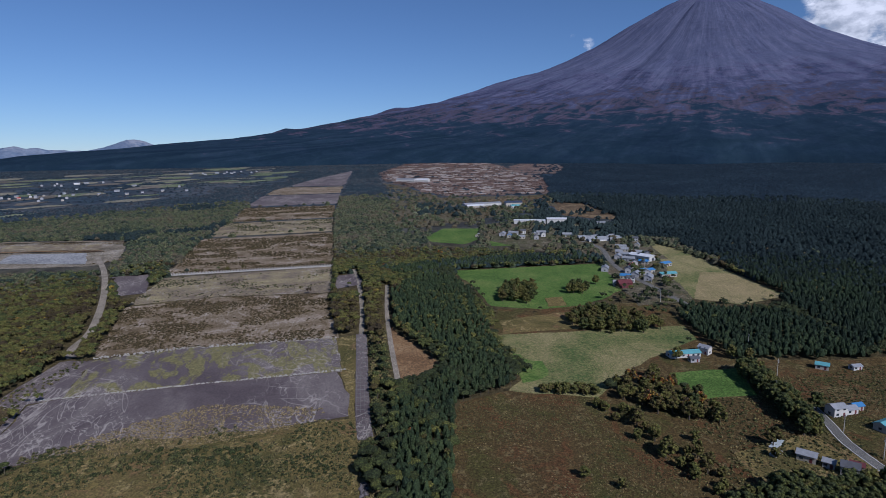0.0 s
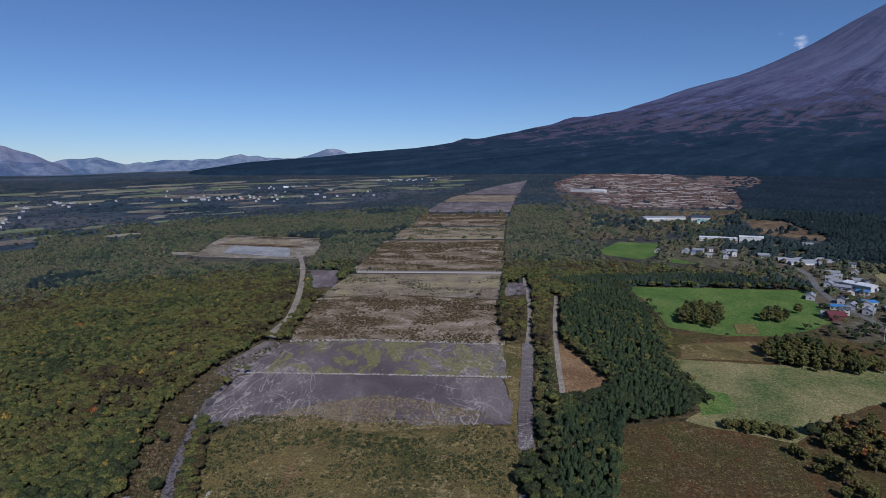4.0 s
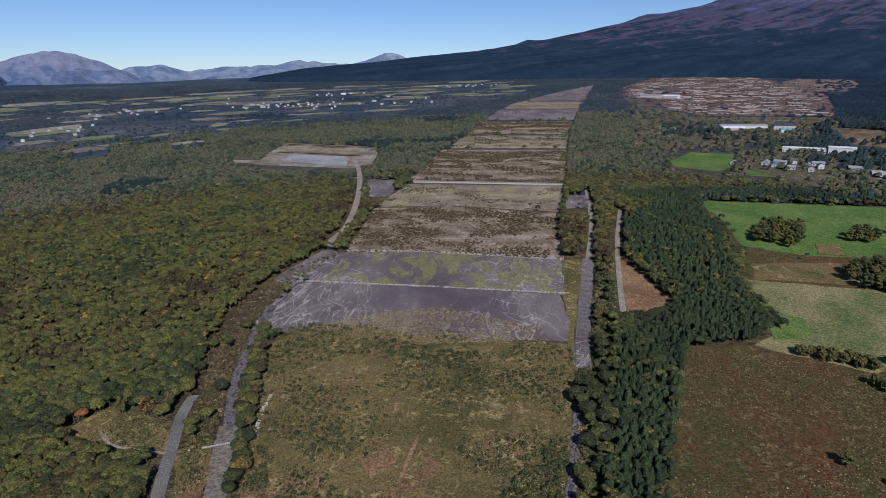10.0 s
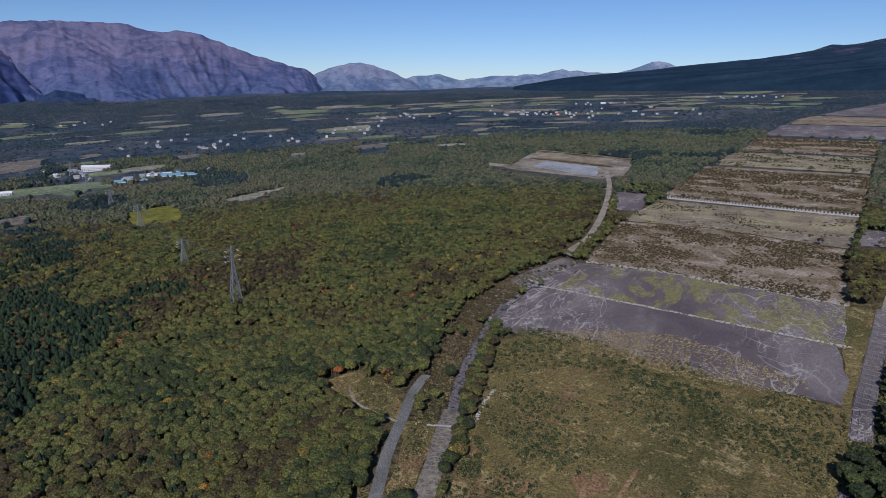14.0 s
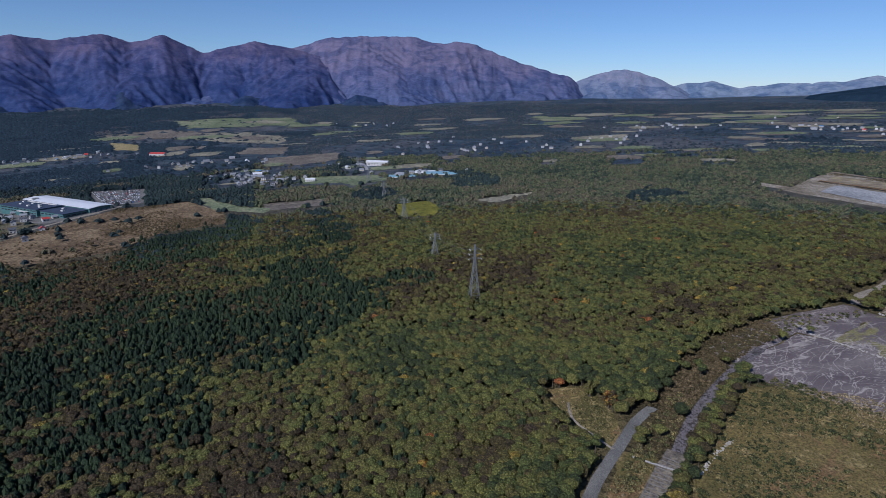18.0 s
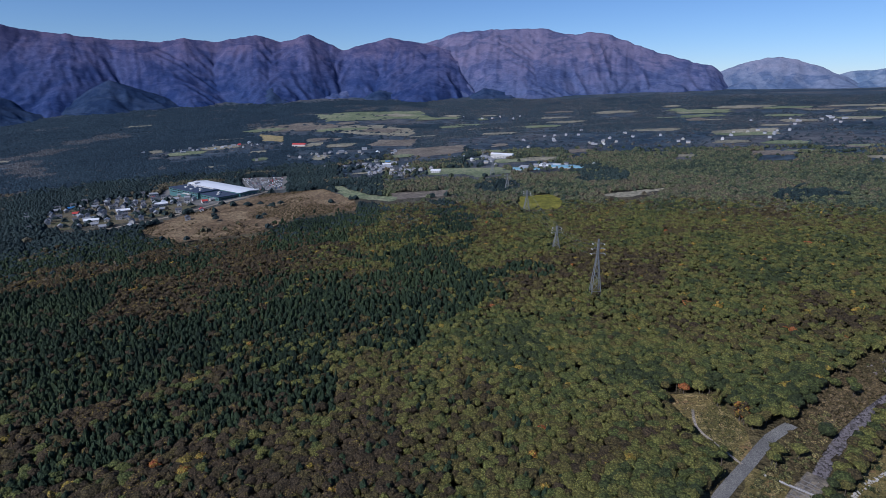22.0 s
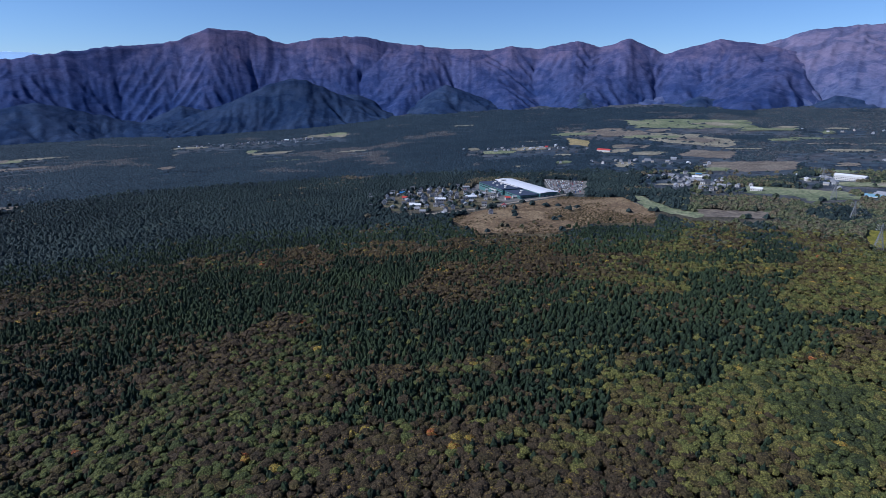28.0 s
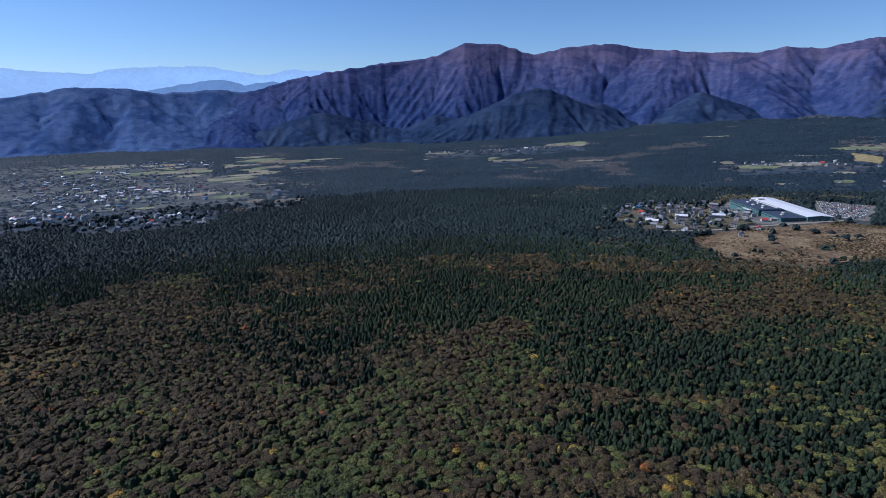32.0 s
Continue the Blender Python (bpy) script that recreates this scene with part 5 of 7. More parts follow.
for belt, r0, r1, pitch, crowns, spires in BELTS:
    lap0, lap1 = (0.86 if r0 >= 660 else 1.0), (1.16 if r1 >= 660 else 1.0)
    spots = hexes(r0 * lap0, r1 * lap1, pitch, -46, 184)
    far_ = np.hypot(spots[:, 0], spots[:, 1]) / (0.93 + 0.14 * fbm(spots[:, 0] * 0.004, spots[:, 1] * 0.004, 52))
    u = rng.random(len(spots))
    spots = spots[((far_ < r1) | (u > (far_ / r1 - 1) / 0.12)) & ((far_ > r0) | (u < 1 - (1 - far_ / r0) / 0.12))] if r0 >= 340 else spots
    keep, con = sort_out(spots)
    # the two farthest kinds of belt take the haze-tinted leaves
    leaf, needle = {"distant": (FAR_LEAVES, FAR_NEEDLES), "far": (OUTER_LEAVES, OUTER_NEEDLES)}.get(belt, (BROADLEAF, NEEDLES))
    for wood, k in (("broadleaf_wood", keep & ~con), ("conifer_wood", keep & con)):
        xy = spots[k]
        roll = (1.8 if r0 < 660 else 3.6) * (fbm(xy[:, 0] * 0.03, xy[:, 1] * 0.03, 40) - 0.5)
        if wood == "broadleaf_wood":      # crowns close into one level canopy
            low = {"distant": 0.6, "far": 0.85}.get(belt, 1.0)
            size = pitch * 0.86 * rng.choice((0.6, 0.75, 0.9, 1.05, 1.3), len(xy)) * rng.uniform(0.92, 1.08, len(xy))
            tall = low * size * rng.uniform(0.7, 0.95, len(xy))
            top = low * (6.9 + roll + 0.25 * (size - pitch * 0.80) + rng.uniform(-0.7, 0.7, len(xy)) * (1 + 0.5 * np.clip(-xy[:, 1] / 110, 0, 1)) * (2.0 if belt == 'far' else 1.0))
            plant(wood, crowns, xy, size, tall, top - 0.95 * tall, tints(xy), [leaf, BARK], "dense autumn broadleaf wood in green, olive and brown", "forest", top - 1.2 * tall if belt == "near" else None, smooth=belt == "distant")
        else:
            extra = xy + rng.uniform(-0.5, 0.5, xy.shape) * pitch
            more = rng.random(len(extra)) < {"near": 0.55, "middle": 0.4}.get(belt, 0.15)
            xy, roll = np.concatenate([xy, extra[more]]), np.concatenate([roll, roll[more]])
            size = pitch * {"near": 0.66, "middle": 0.64}.get(belt, 0.82) * rng.uniform(0.75, 1.3, len(xy))
            tall = (8.4 + roll) * rng.uniform(0.82, 1.14, len(xy)) * np.where(xy[:, 0] < -120, 1.0, 1.08) * {"distant": 0.6, "far": 0.8}.get(belt, 1.0)
            lift = tall * 0.5 if belt in ("far", "distant") else 0.0
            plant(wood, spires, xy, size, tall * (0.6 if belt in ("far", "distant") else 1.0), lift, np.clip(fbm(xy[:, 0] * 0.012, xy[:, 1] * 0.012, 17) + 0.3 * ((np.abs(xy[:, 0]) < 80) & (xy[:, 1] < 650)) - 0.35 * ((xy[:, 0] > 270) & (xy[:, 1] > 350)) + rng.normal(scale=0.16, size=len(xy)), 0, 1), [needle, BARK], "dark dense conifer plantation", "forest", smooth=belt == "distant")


def scrub(pts, pitch, size, low, bias, label, category="scrub", clump=0.02, seed=3, power=1.0, mat=None, band=0.0):
    """Bushes and tall weeds over a plot, thick and thin by drifts."""
    xs, ys = [p[0] for p in pts], [p[1] for p in pts]
    nx, ny = int((max(xs) - min(xs)) / pitch), int((max(ys) - min(ys)) / pitch)
    x, y = np.meshgrid(min(xs) + np.arange(nx) * pitch, min(ys) + np.arange(ny) * pitch)
    x, y = (x + rng.uniform(-0.5, 0.5, x.shape) * pitch).ravel(), (y + rng.uniform(-0.5, 0.5, y.shape) * pitch).ravel()
    d = fbm(x * clump, y * clump * 1.6, seed) + band * (fbm((x * 0.97 + y * 0.24) * 0.006, (y * 0.97 - x * 0.24) * 0.045, seed + 50, 3) - 0.5)
    k = inside(x, y, pts) & (d + rng.normal(scale=0.06, size=len(x)) > low)
    for quad in ROADS:
        k &= ~inside(x, y, quad)
    xy = np.stack([x[k], y[k]], -1)
    s = size * rng.uniform(0.5, 1.4, len(xy)) ** power
    return plant("scrub", [crown(1, 4, 6, 0.05) for _ in range(6)], xy, s, s * 0.8, s * 0.25, np.clip(bias + (d[k] - 0.5) * -1.4 + rng.normal(scale=0.16, size=len(xy)), 0, 1), [mat or SHRUBS], label, category)


scrub([(-118, 95), (-149, 156), (-205, 235), (-203, 258), (-150, 275), (-92, 282), (-45, 292), (-33, 212), (-25, 158), (-20, 95)], 1.8, 1.0, 0.50, 0.42, "olive and tawny meadow weeds and low bushes", "meadow growth", clump=0.034, power=1.5)
scrub([(-200, 250), (-168, 284), (-134, 306), (-79, 300), (-56, 296), (-60, 284), (-117, 264), (-166, 252)], 1.35, 0.85, 0.30, 0.95, "tawny reeds along the silt basin", "reeds")
scrub([(-245, 380), (-284, 496), (-217, 521), (-111, 528), (-79, 408), (-183, 394)], 2.1, 1.25, 0.45, 0.22, "brown scrub bushes on pale soil", clump=0.045, seed=8, mat=BRUSH, band=0.6)
scrub([(-286, 500), (-300, 598), (-125, 636), (-109, 531), (-218, 523)], 3.0, 1.1, 0.60, 0.35, "thin bushes on a gravel flat", clump=0.045, seed=9, band=0.6)
scrub([(-305, 614), (-351, 823), (-166, 862), (-128, 653)], 3.0, 1.6, 0.50, 0.20, "brown scrub bushes on pale soil", clump=0.04, seed=10, mat=BRUSH, band=0.9)
scrub([(-353, 838), (-369, 967), (-192, 1000), (-172, 870)], 4.0, 1.6, 0.56, 0.3, "thin bushes on a gravel flat", clump=0.04, seed=11, band=0.8)
scrub([(-369, 980), (-406, 1161), (-225, 1181), (-194, 1013)], 4.2, 2.0, 0.48, 0.2, "brown scrub bushes on pale soil", clump=0.03, seed=12, mat=BRUSH, band=0.8)
scrub([(2, 150), (2, 223), (5, 291), (8, 303), (55, 308), (85, 301), (91, 270), (114, 227), (113, 190), (60, 150)], 1.7, 0.55, 0.44, 0.6, "brown weeds on the fallow field", "weeds", seed=14)
scrub([(100, 270), (112, 300), (176, 303), (196, 270), (200, 215), (178, 190), (120, 200)], 2.2, 0.9, 0.46, 0.5, "weeds and bushes by the gardens", "weeds", seed=15)
scrub([(198, 325), (290, 345), (300, 270), (218, 250), (199, 271), (191, 300)], 2.2, 0.8, 0.46, 0.55, "brown weeds on the fallow field", "weeds", seed=16)
scrub([(-698, -291), (-760, -278), (-834, -237), (-918, -188), (-915, -155), (-925, -95), (-809, -39), (-734, -29), (-718, -102), (-647, -139), (-629, -217)], 3.6, 1.6, 0.46, 0.25, "brown bushes on the moor", seed=18, clump=0.012, mat=BRUSH)
scrub(HEATH, 9.0, 2.6, 0.40, 0.6, "reddish bushes on the terraced park", seed=19, mat=HEATHER)
scrub([(-169, 1678), (-3, 1279), (241, 1297), (222, 1129), (63, 948), (-76, 887)], 8.0, 2.4, 0.5, 0.3, "brown bushes on waste ground", seed=29, mat=BRUSH)
scrub([(-640, 806), (-620, 828), (-462, 822), (-450, 800)], 3.0, 1.3, 0.36, 0.3, "brown weeds on the bank", "weeds", seed=35, mat=BRUSH)
scrub([(-600, 742), (-600, 756), (-452, 752), (-440, 738)], 2.6, 1.2, 0.40, 0.3, "brown weeds between the settling beds", "weeds", seed=36, mat=BRUSH)
scrub([(-430, 668), (-400, 700), (-462, 826), (-440, 826), (-385, 690)], 3.0, 1.5, 0.38, 0.3, "brown weeds beside the yard", "weeds", seed=37, mat=BRUSH)
scrub([(-27, 95), (-35, 212), (-47, 288), (-62, 420), (-44, 420), (-30, 300), (-20, 200), (-18, 95)], 2.4, 1.9, 0.30, 0.35, "mixed bushes between channel and wood", "bushes", seed=20)
scrub([(-250, 380), (-262, 310), (-245, 248), (-232, 250), (-244, 312), (-243, 372)], 3.0, 1.2, 0.42, 0.4, "bushes on the stony verge", "bushes", seed=21)
scrub([(-168, 140), (-150, 112), (-138, 112), (-162, 150), (-172, 163), (-200, 205), (-212, 200)], 2.2, 1.4, 0.34, 0.5, "dry grass and bushes between road and channel", "bushes", seed=22)
scrub([(-166, 160), (-198, 205), (-226, 250), (-240, 300), (-264, 312), (-252, 250), (-222, 200), (-196, 165)], 1.9, 1.45, 0.22, 0.12, "brown brush along the stony channel", "bushes", seed=33, mat=BRUSH)
scrub([(-150, 160), (-140, 140), (-118, 150), (-112, 185), (-100, 205), (-118, 215), (-135, 190)], 2.4, 1.9, 0.42, 0.16, "dark green bushes in the meadow", "bushes", seed=24)
scrub([(-195, 240), (-150, 258), (-90, 262), (-50, 272), (-48, 255), (-100, 245), (-150, 240), (-185, 226)], 2.6, 1.8, 0.50, 0.30, "dark green bushes in the meadow", "bushes", seed=25)
scrub([(-60, 120), (-50, 180), (-62, 230), (-48, 240), (-34, 200), (-30, 120)], 2.6, 1.7, 0.46, 0.22, "dark green bushes in the meadow", "bushes", seed=26)
plot("bare_patch", [(-108, 172), (-100, 182), (-94, 174), (-99, 163)], WEDGE, "bare reddish soil in the meadow", "soil", lift=0.3, jitter=1.5, step=3, take=False)
plot("bare_patch", [(-126, 150), (-117, 160), (-112, 156), (-120, 146)], WEDGE, "bare reddish soil in the meadow", "soil", lift=0.3, jitter=1.5, step=3, take=False)
ribbon("foot_track", [(-84, 130), (-86, 150), (-89, 170), (-93, 192)], 1.6, WEDGE, "worn reddish track in the meadow", "track", lift=0.3)
ribbon("foot_track", [(-221, 148), (-212, 144), (-203, 143), (-182, 147)], 1.2, DIRT, "narrow pale footpath in the clearing", "track", lift=0.3)
scrub([(-236, 140), (-232, 165), (-205, 162), (-186, 154), (-180, 147), (-194, 137), (-215, 135)], 1.8, 0.8, 0.40, 0.5, "tall dry grass in the clearing", "weeds", seed=27)


# ---------------------------------------------------------------- things: helpers
def part(name, bm, mat, parent=None, label="", smooth=False):
    me = bpy.data.meshes.new(name)
    bmesh.ops.recalc_face_normals(bm, faces=bm.faces[:])
    bm.to_mesh(me)
    bm.free()
    me.materials.append(mat)
    if smooth:
        me.polygons.foreach_set("use_smooth", [True] * len(me.polygons))
    ob = new(name, me)
    ob.parent = parent
    if label:
        ob["label"] = label
    return ob


def thing(name, x, y, turn_, label, category, group="", sink=0.0):
    ob = new(name)
    ob.empty_display_size = 0.5
    ob.matrix_basis = pose(x, y, ground_at(x, y) - sink, 0, 0, turn_)
    return tagged(ob, label, category, group)


def box(bm, x0, x1, y0, y1, z0, z1):
    v = [bm.verts.new(p) for p in ((x0, y0, z0), (x1, y0, z0), (x1, y1, z0), (x0, y1, z0), (x0, y0, z1), (x1, y0, z1), (x1, y1, z1), (x0, y1, z1))]
    for f in ((0, 3, 2, 1), (4, 5, 6, 7), (0, 1, 5, 4), (1, 2, 6, 5), (2, 3, 7, 6), (3, 0, 4, 7)):
        bm.faces.new([v[i] for i in f])
    return bm


def beam(bm, a, b, w):
    """A square bar from a to b."""
    a, b = Vector(a), Vector(b)
    d = (b - a).normalized()
    s = d.cross(Vector((0.31, 0.2, 0.93))).normalized() * w / 2
    t = d.cross(s)
    v = [bm.verts.new(p + q) for p in (a, b) for q in (s + t, s - t, -s - t, t - s)]
    for i in range(4):
        bm.faces.new((v[i], v[(i + 1) % 4], v[4 + (i + 1) % 4], v[4 + i]))
    bm.faces.new(v[3::-1])
    bm.faces.new(v[4:])
    return bm


WHITE = plain("white_plaster", (0.46, 0.45, 0.43), 0.8, 0, 0.12, 0.3)
CREAM = plain("cream_siding", (0.36, 0.33, 0.28), 0.8, 0, 0.15, 0.3)
GREYWALL = plain("grey_siding", (0.32, 0.32, 0.33), 0.8, 0, 0.15, 0.3)
DARKROOF = plain("dark_roof_tiles", (0.085, 0.088, 0.10), 0.55, 0, 0.25, 0.5)
GREYROOF = plain("grey_roof_sheet", (0.26, 0.27, 0.29), 0.45, 0.1, 0.2, 0.5)
WHITEROOF = plain("white_roof_sheet", (0.62, 0.63, 0.65), 0.4, 0.05, 0.08, 0.15)
BLUEROOF = plain("blue_roof_sheet", (0.06, 0.20, 0.42), 0.4, 0.1, 0.2, 0.4)
TEALROOF = plain("teal_roof_sheet", (0.12, 0.33, 0.36), 0.45, 0.1, 0.2, 0.4)
REDROOF = plain("red_roof_sheet", (0.42, 0.06, 0.05), 0.5, 0.05, 0.2, 0.4)
MAROON = plain("maroon_roof_sheet", (0.12, 0.035, 0.04), 0.5, 0.05, 0.2, 0.4)
CONCRETE = plain("weathered_concrete", (0.36, 0.34, 0.32), 0.9, 0, 0.25, 0.5)
OLDCONC = plain("old_dark_concrete", (0.165, 0.155, 0.150), 0.95, 0, 0.3, 0.5)
PALECONC = plain("pale_concrete", (0.55, 0.53, 0.50), 0.9, 0, 0.2, 0.5)
STEEL = plain("galvanised_steel", (0.15, 0.16, 0.17), 0.6, 0.3, 0.12, 0.6)
GLASS = plain("dark_window_glass", (0.03, 0.04, 0.05), 0.12, 0, 0.1, 0.4, 0.6)
TEALWALL = plain("teal_cladding", (0.05, 0.125, 0.125), 0.6, 0.0, 0.2, 0.2, 0.5)
NAVYROOF = plain("navy_roof_sheet", (0.045, 0.06, 0.095), 0.85, 0.0, 0.2, 0.15, 0.1)
FILM = plain("greenhouse_film", (0.40, 0.44, 0.45), 0.3, 0, 0.12, 0.3, 0.5)
NET = plain("grey_shade_net", (0.13, 0.124, 0.118), 0.8, 0, 0.2, 0.5)
GHBLUE = plain("pale_blue_film", (0.16, 0.30, 0.38), 0.4, 0, 0.12, 0.2)
CERAMIC = plain("white_insulator", (0.42, 0.43, 0.44), 0.4, 0, 0.05, 1.0, 0.4)
STONE = plain("purple_grey_stone", (0.125, 0.112, 0.12), 0.9, 0, 0.35, 0.8)
PALESTONE = plain("pale_stone", (0.33, 0.31, 0.28), 0.9, 0, 0.3, 0.8)
WOODPOLE = plain("pole_concrete", (0.40, 0.38, 0.35), 0.9, 0, 0.15, 1.0)


def gable(bm, w, d, h, rise, over=0.5, thick=0.18):
    """Two roof slopes with eaves, ridge along x."""
    x, y = w / 2 + over, d / 2 + over
    drop = rise * over / (d / 2)
    for s in (-1, 1):
        lo, hi = Vector((0, s * y, h - drop)), Vector((0, 0, h + rise))
        v = []
        for t in (0, thick):
            v += [bm.verts.new((sx * x, p.y, p.z + t)) for p in (lo, hi) for sx in (-1, 1)]
        for f in ((0, 1, 3, 2), (4, 6, 7, 5), (0, 4, 5, 1), (2, 3, 7, 6), (0, 2, 6, 4), (1, 5, 7, 3)):
            bm.faces.new([v[i] for i in f])
    return bm


def walls(w, d, h, rise):
    bm = box(bmesh.new(), -w / 2, w / 2, -d / 2, d / 2, -1.0, h)
    for s in (-1, 1):
        v = [bm.verts.new((s * w / 2, -d / 2, h)), bm.verts.new((s * w / 2, d / 2, h)), bm.verts.new((s * w / 2, 0, h + rise))]
        u = [bm.verts.new((s * (w / 2 - 0.2), -d / 2, h)), bm.verts.new((s * (w / 2 - 0.2), d / 2, h)), bm.verts.new((s * (w / 2 - 0.2), 0, h + rise))]
        bm.faces.new(v)
        bm.faces.new(u[::-1])
        for i in range(3):
            bm.faces.new((v[i], v[(i + 1) % 3], u[(i + 1) % 3], u[i]))
    return bm


def opening(parent, name, x, y, z, w, h, side, mat):
    """A window or door standing 4 cm proud of a wall; side: the wall's outward y sign, or 'x' walls."""
    if side in (-1, 1):
        return part(name, box(bmesh.new(), x - w / 2, x + w / 2, min(y, y + side * 0.06), max(y, y + side * 0.06), z, z + h), mat, parent)
    s = 1 if side == "+x" else -1
    return part(name, box(bmesh.new(), min(x, x + s * 0.06), max(x, x + s * 0.06), y - w / 2, y + w / 2, z, z + h), mat, parent)


def house(x, y, turn_, w, d, h, rise, wall, roof, label, name="house", category="house", storeys=1, group=""):
    t = thing(name, x, y, turn_, label, category, group)
    part("wall", walls(w, d, h, rise), wall, t)
    part("roof", gable(bmesh.new(), w, d, h, rise), roof, t)
    n = max(2, int(w / 3.2))
    for s in (-1, 1):
        for k in range(storeys):
            for i in range(n):
                if k == 0 and s == -1 and i == n // 2:
                    opening(t, "door", -w / 2 + (i + 0.5) * w / n, s * d / 2, 0.1, 1.1, 2.05, s, MAROON)
                else:
                    opening(t, "window", -w / 2 + (i + 0.5) * w / n, s * d / 2, 0.9 + 2.7 * k, 1.5, 1.2, s, GLASS)
    for s in ("-x", "+x"):
        opening(t, "window", w / 2 * (1 if s == "+x" else -1), 0, 0.9, 1.4, 1.2, s, GLASS)
    return t


# ---------------------------------------------------------------- villages
STYLES = [
    ("white", 7.5, 6, 4.8, 1.8, WHITE, DARKROOF, "white two storey house with a dark tiled roof", 2),
    ("cream", 8, 6, 3.2, 1.9, CREAM, GREYROOF, "cream house with a grey sheet roof", 1),
    ("grey", 7, 6, 4.6, 1.6, GREYWALL, DARKROOF, "grey two storey house with a dark roof", 2),
    ("blue", 10, 6, 3.2, 1.5, CREAM, BLUEROOF, "low house with a blue sheet roof", 1),
    ("red", 8, 6, 3.4, 1.9, WHITE, REDROOF, "white cottage with a red roof", 1),
    ("hall", 17, 8, 4, 1.8, WHITE, WHITEROOF, "white shed with a pale metal roof", 1),
    ("barn", 13, 7, 3.6, 1.8, GREYWALL, GREYROOF, "grey barn with a metal roof", 1),
]
MASTER, FAR = {}, {}
_pick = random.Random(5)
for hx, hy, style, turn_ in HOUSES:
    r = math.hypot(hx, hy)
    weights = {"village": (3, 5, 4, 2, 1, 1, 6), "estate": (6, 5, 8, 0.3, 0.8, 0.4, 1), "hamlet": (1, 5, 7, 0.3, 0.3, 0.6, 7), "town": (8, 5, 6, 0.7, 0.7, 2.5, 4)}[style]
    key, w, d, h, rise, wall, roof, label, storeys = _pick.choices(STYLES, weights)[0]
    if r > 1100:
        FAR.setdefault(key, []).append((hx, hy, radians(turn_)))
    elif key not in MASTER:
        MASTER[key] = house(hx, hy, turn_, w, d, h, rise, wall, roof, label, storeys=storeys, group="village houses")
    else:
        copy_thing(MASTER[key], pose(hx, hy, ground_at(hx, hy), 0, 0, turn_))
V, F, M, mats, n = [], [], [], [], 0              # the far towns: too many to count, joined
for key, w, d, h, rise, wall, roof, label, storeys in STYLES:
    for build, mat in ((lambda: walls(w, d, h, rise), wall), (lambda: gable(bmesh.new(), w, d, h, rise), roof)):
        bm = build()
        bmesh.ops.recalc_face_normals(bm, faces=bm.faces[:])
        bmesh.ops.triangulate(bm, faces=bm.faces[:])
        bm.verts.index_update()
        v, f = np.array([q.co[:] for q in bm.verts]), np.array([[q.index for q in p.verts] for p in bm.faces])
        bm.free()
        if mat not in mats:
            mats.append(mat)
        for hx, hy, a in FAR.get(key, []):
            c, q = math.cos(a), math.sin(a)
            V.append(np.stack([v[:, 0] * c - v[:, 1] * q + hx, v[:, 0] * q + v[:, 1] * c + hy, v[:, 2] + ground_at(hx, hy)], -1))
            F.append(f + n)
            M.append(np.full(len(f), mats.index(mat)))
            n += len(v)
tagged(new("far_houses", mesh_from("far_houses", np.concatenate(V), np.concatenate(F), mats, np.concatenate(M))), "small houses of the far towns on the plain", "houses", kind="stuff")

# houses and barns beside the fields
house(157, 362, 8, 21, 6.5, 2.8, 1.3, WHITE, TEALROOF, "long white barn with a teal sheet roof", "barn", "barn")
house(173, 366, -52, 7, 5.5, 4.4, 1.4, WHITE, GREYROOF, "white two storey house behind the barn", storeys=2)
house(160, 353, 8, 6, 4, 2.6, 1.0, GREYWALL, DARKROOF, "small dark shed before the barn", "shed", "shed")
house(233, 338, -35, 7, 5, 3.0, 1.2, CREAM, TEALROOF, "small house with a pale teal roof")
house(252, 336, 10, 6, 4, 2.6, 0.9, WHITE, GREYROOF, "little white hut in the weeds", "hut", "hut")
house(203, 281, 12, 8, 6, 4.8, 1.4, WHITE, GREYROOF, "white two storey farmhouse with a grey roof", storeys=2)
house(211, 283, 12, 7, 5, 2.8, 1.2, WHITE, GREYROOF, "single storey wing of a white farmhouse")
house(217, 286, 12, 6, 4, 2.8, 1.1, CREAM, BLUEROOF, "small shed with a bright blue roof", "shed", "shed")
house(219, 266, 24, 14, 6.5, 3.4, 1.5, CREAM, TEALROOF, "cream barn with a pale blue roof", "barn", "barn")
house(163, 241, -40, 7.5, 5.5, 3.2, 1.3, CREAM, GREYROOF, "low farmhouse with a grey roof among bushes")
house(169, 235, -40, 4.5, 4, 3.0, 1.1, WHITE, GREYROOF, "small white outbuilding among bushes", "shed", "shed")
house(174, 229, -35, 6.5, 6, 4.6, 1.6, WHITE, DARKROOF, "white two storey house with a dark roof", storeys=2)
house(180, 233, -35, 5, 4, 2.6, 1.0, CREAM, MAROON, "brown roofed garage beside the house", "garage", "garage")
# village halls
house(137, 905, -8, 50, 12, 5.5, 1.0, WHITE, WHITEROOF, "long white hall with a low pale roof", "hall", "hall")
house(178, 898, -8, 30, 14, 8.5, 1.2, WHITE, WHITEROOF, "tall white works hall", "hall", "hall")
house(240, 868, 0, 13, 9, 6, 1.2, WHITE, GREYROOF, "white storehouse on the quarry yard", "storehouse", "storehouse")
house(226, 643, 124, 28, 12, 4.6, 2.0, WHITE, WHITEROOF, "white roofed cattle hall", "hall", "hall")
house(170, 530, 10, 13, 9, 4.4, 2.6, MAROON, MAROON, "dark red barn by the street", "barn", "barn")
house(209, 580, 20, 15, 8, 3.6, 1.4, CREAM, BLUEROOF, "barn with a bright blue roof", "barn", "barn")
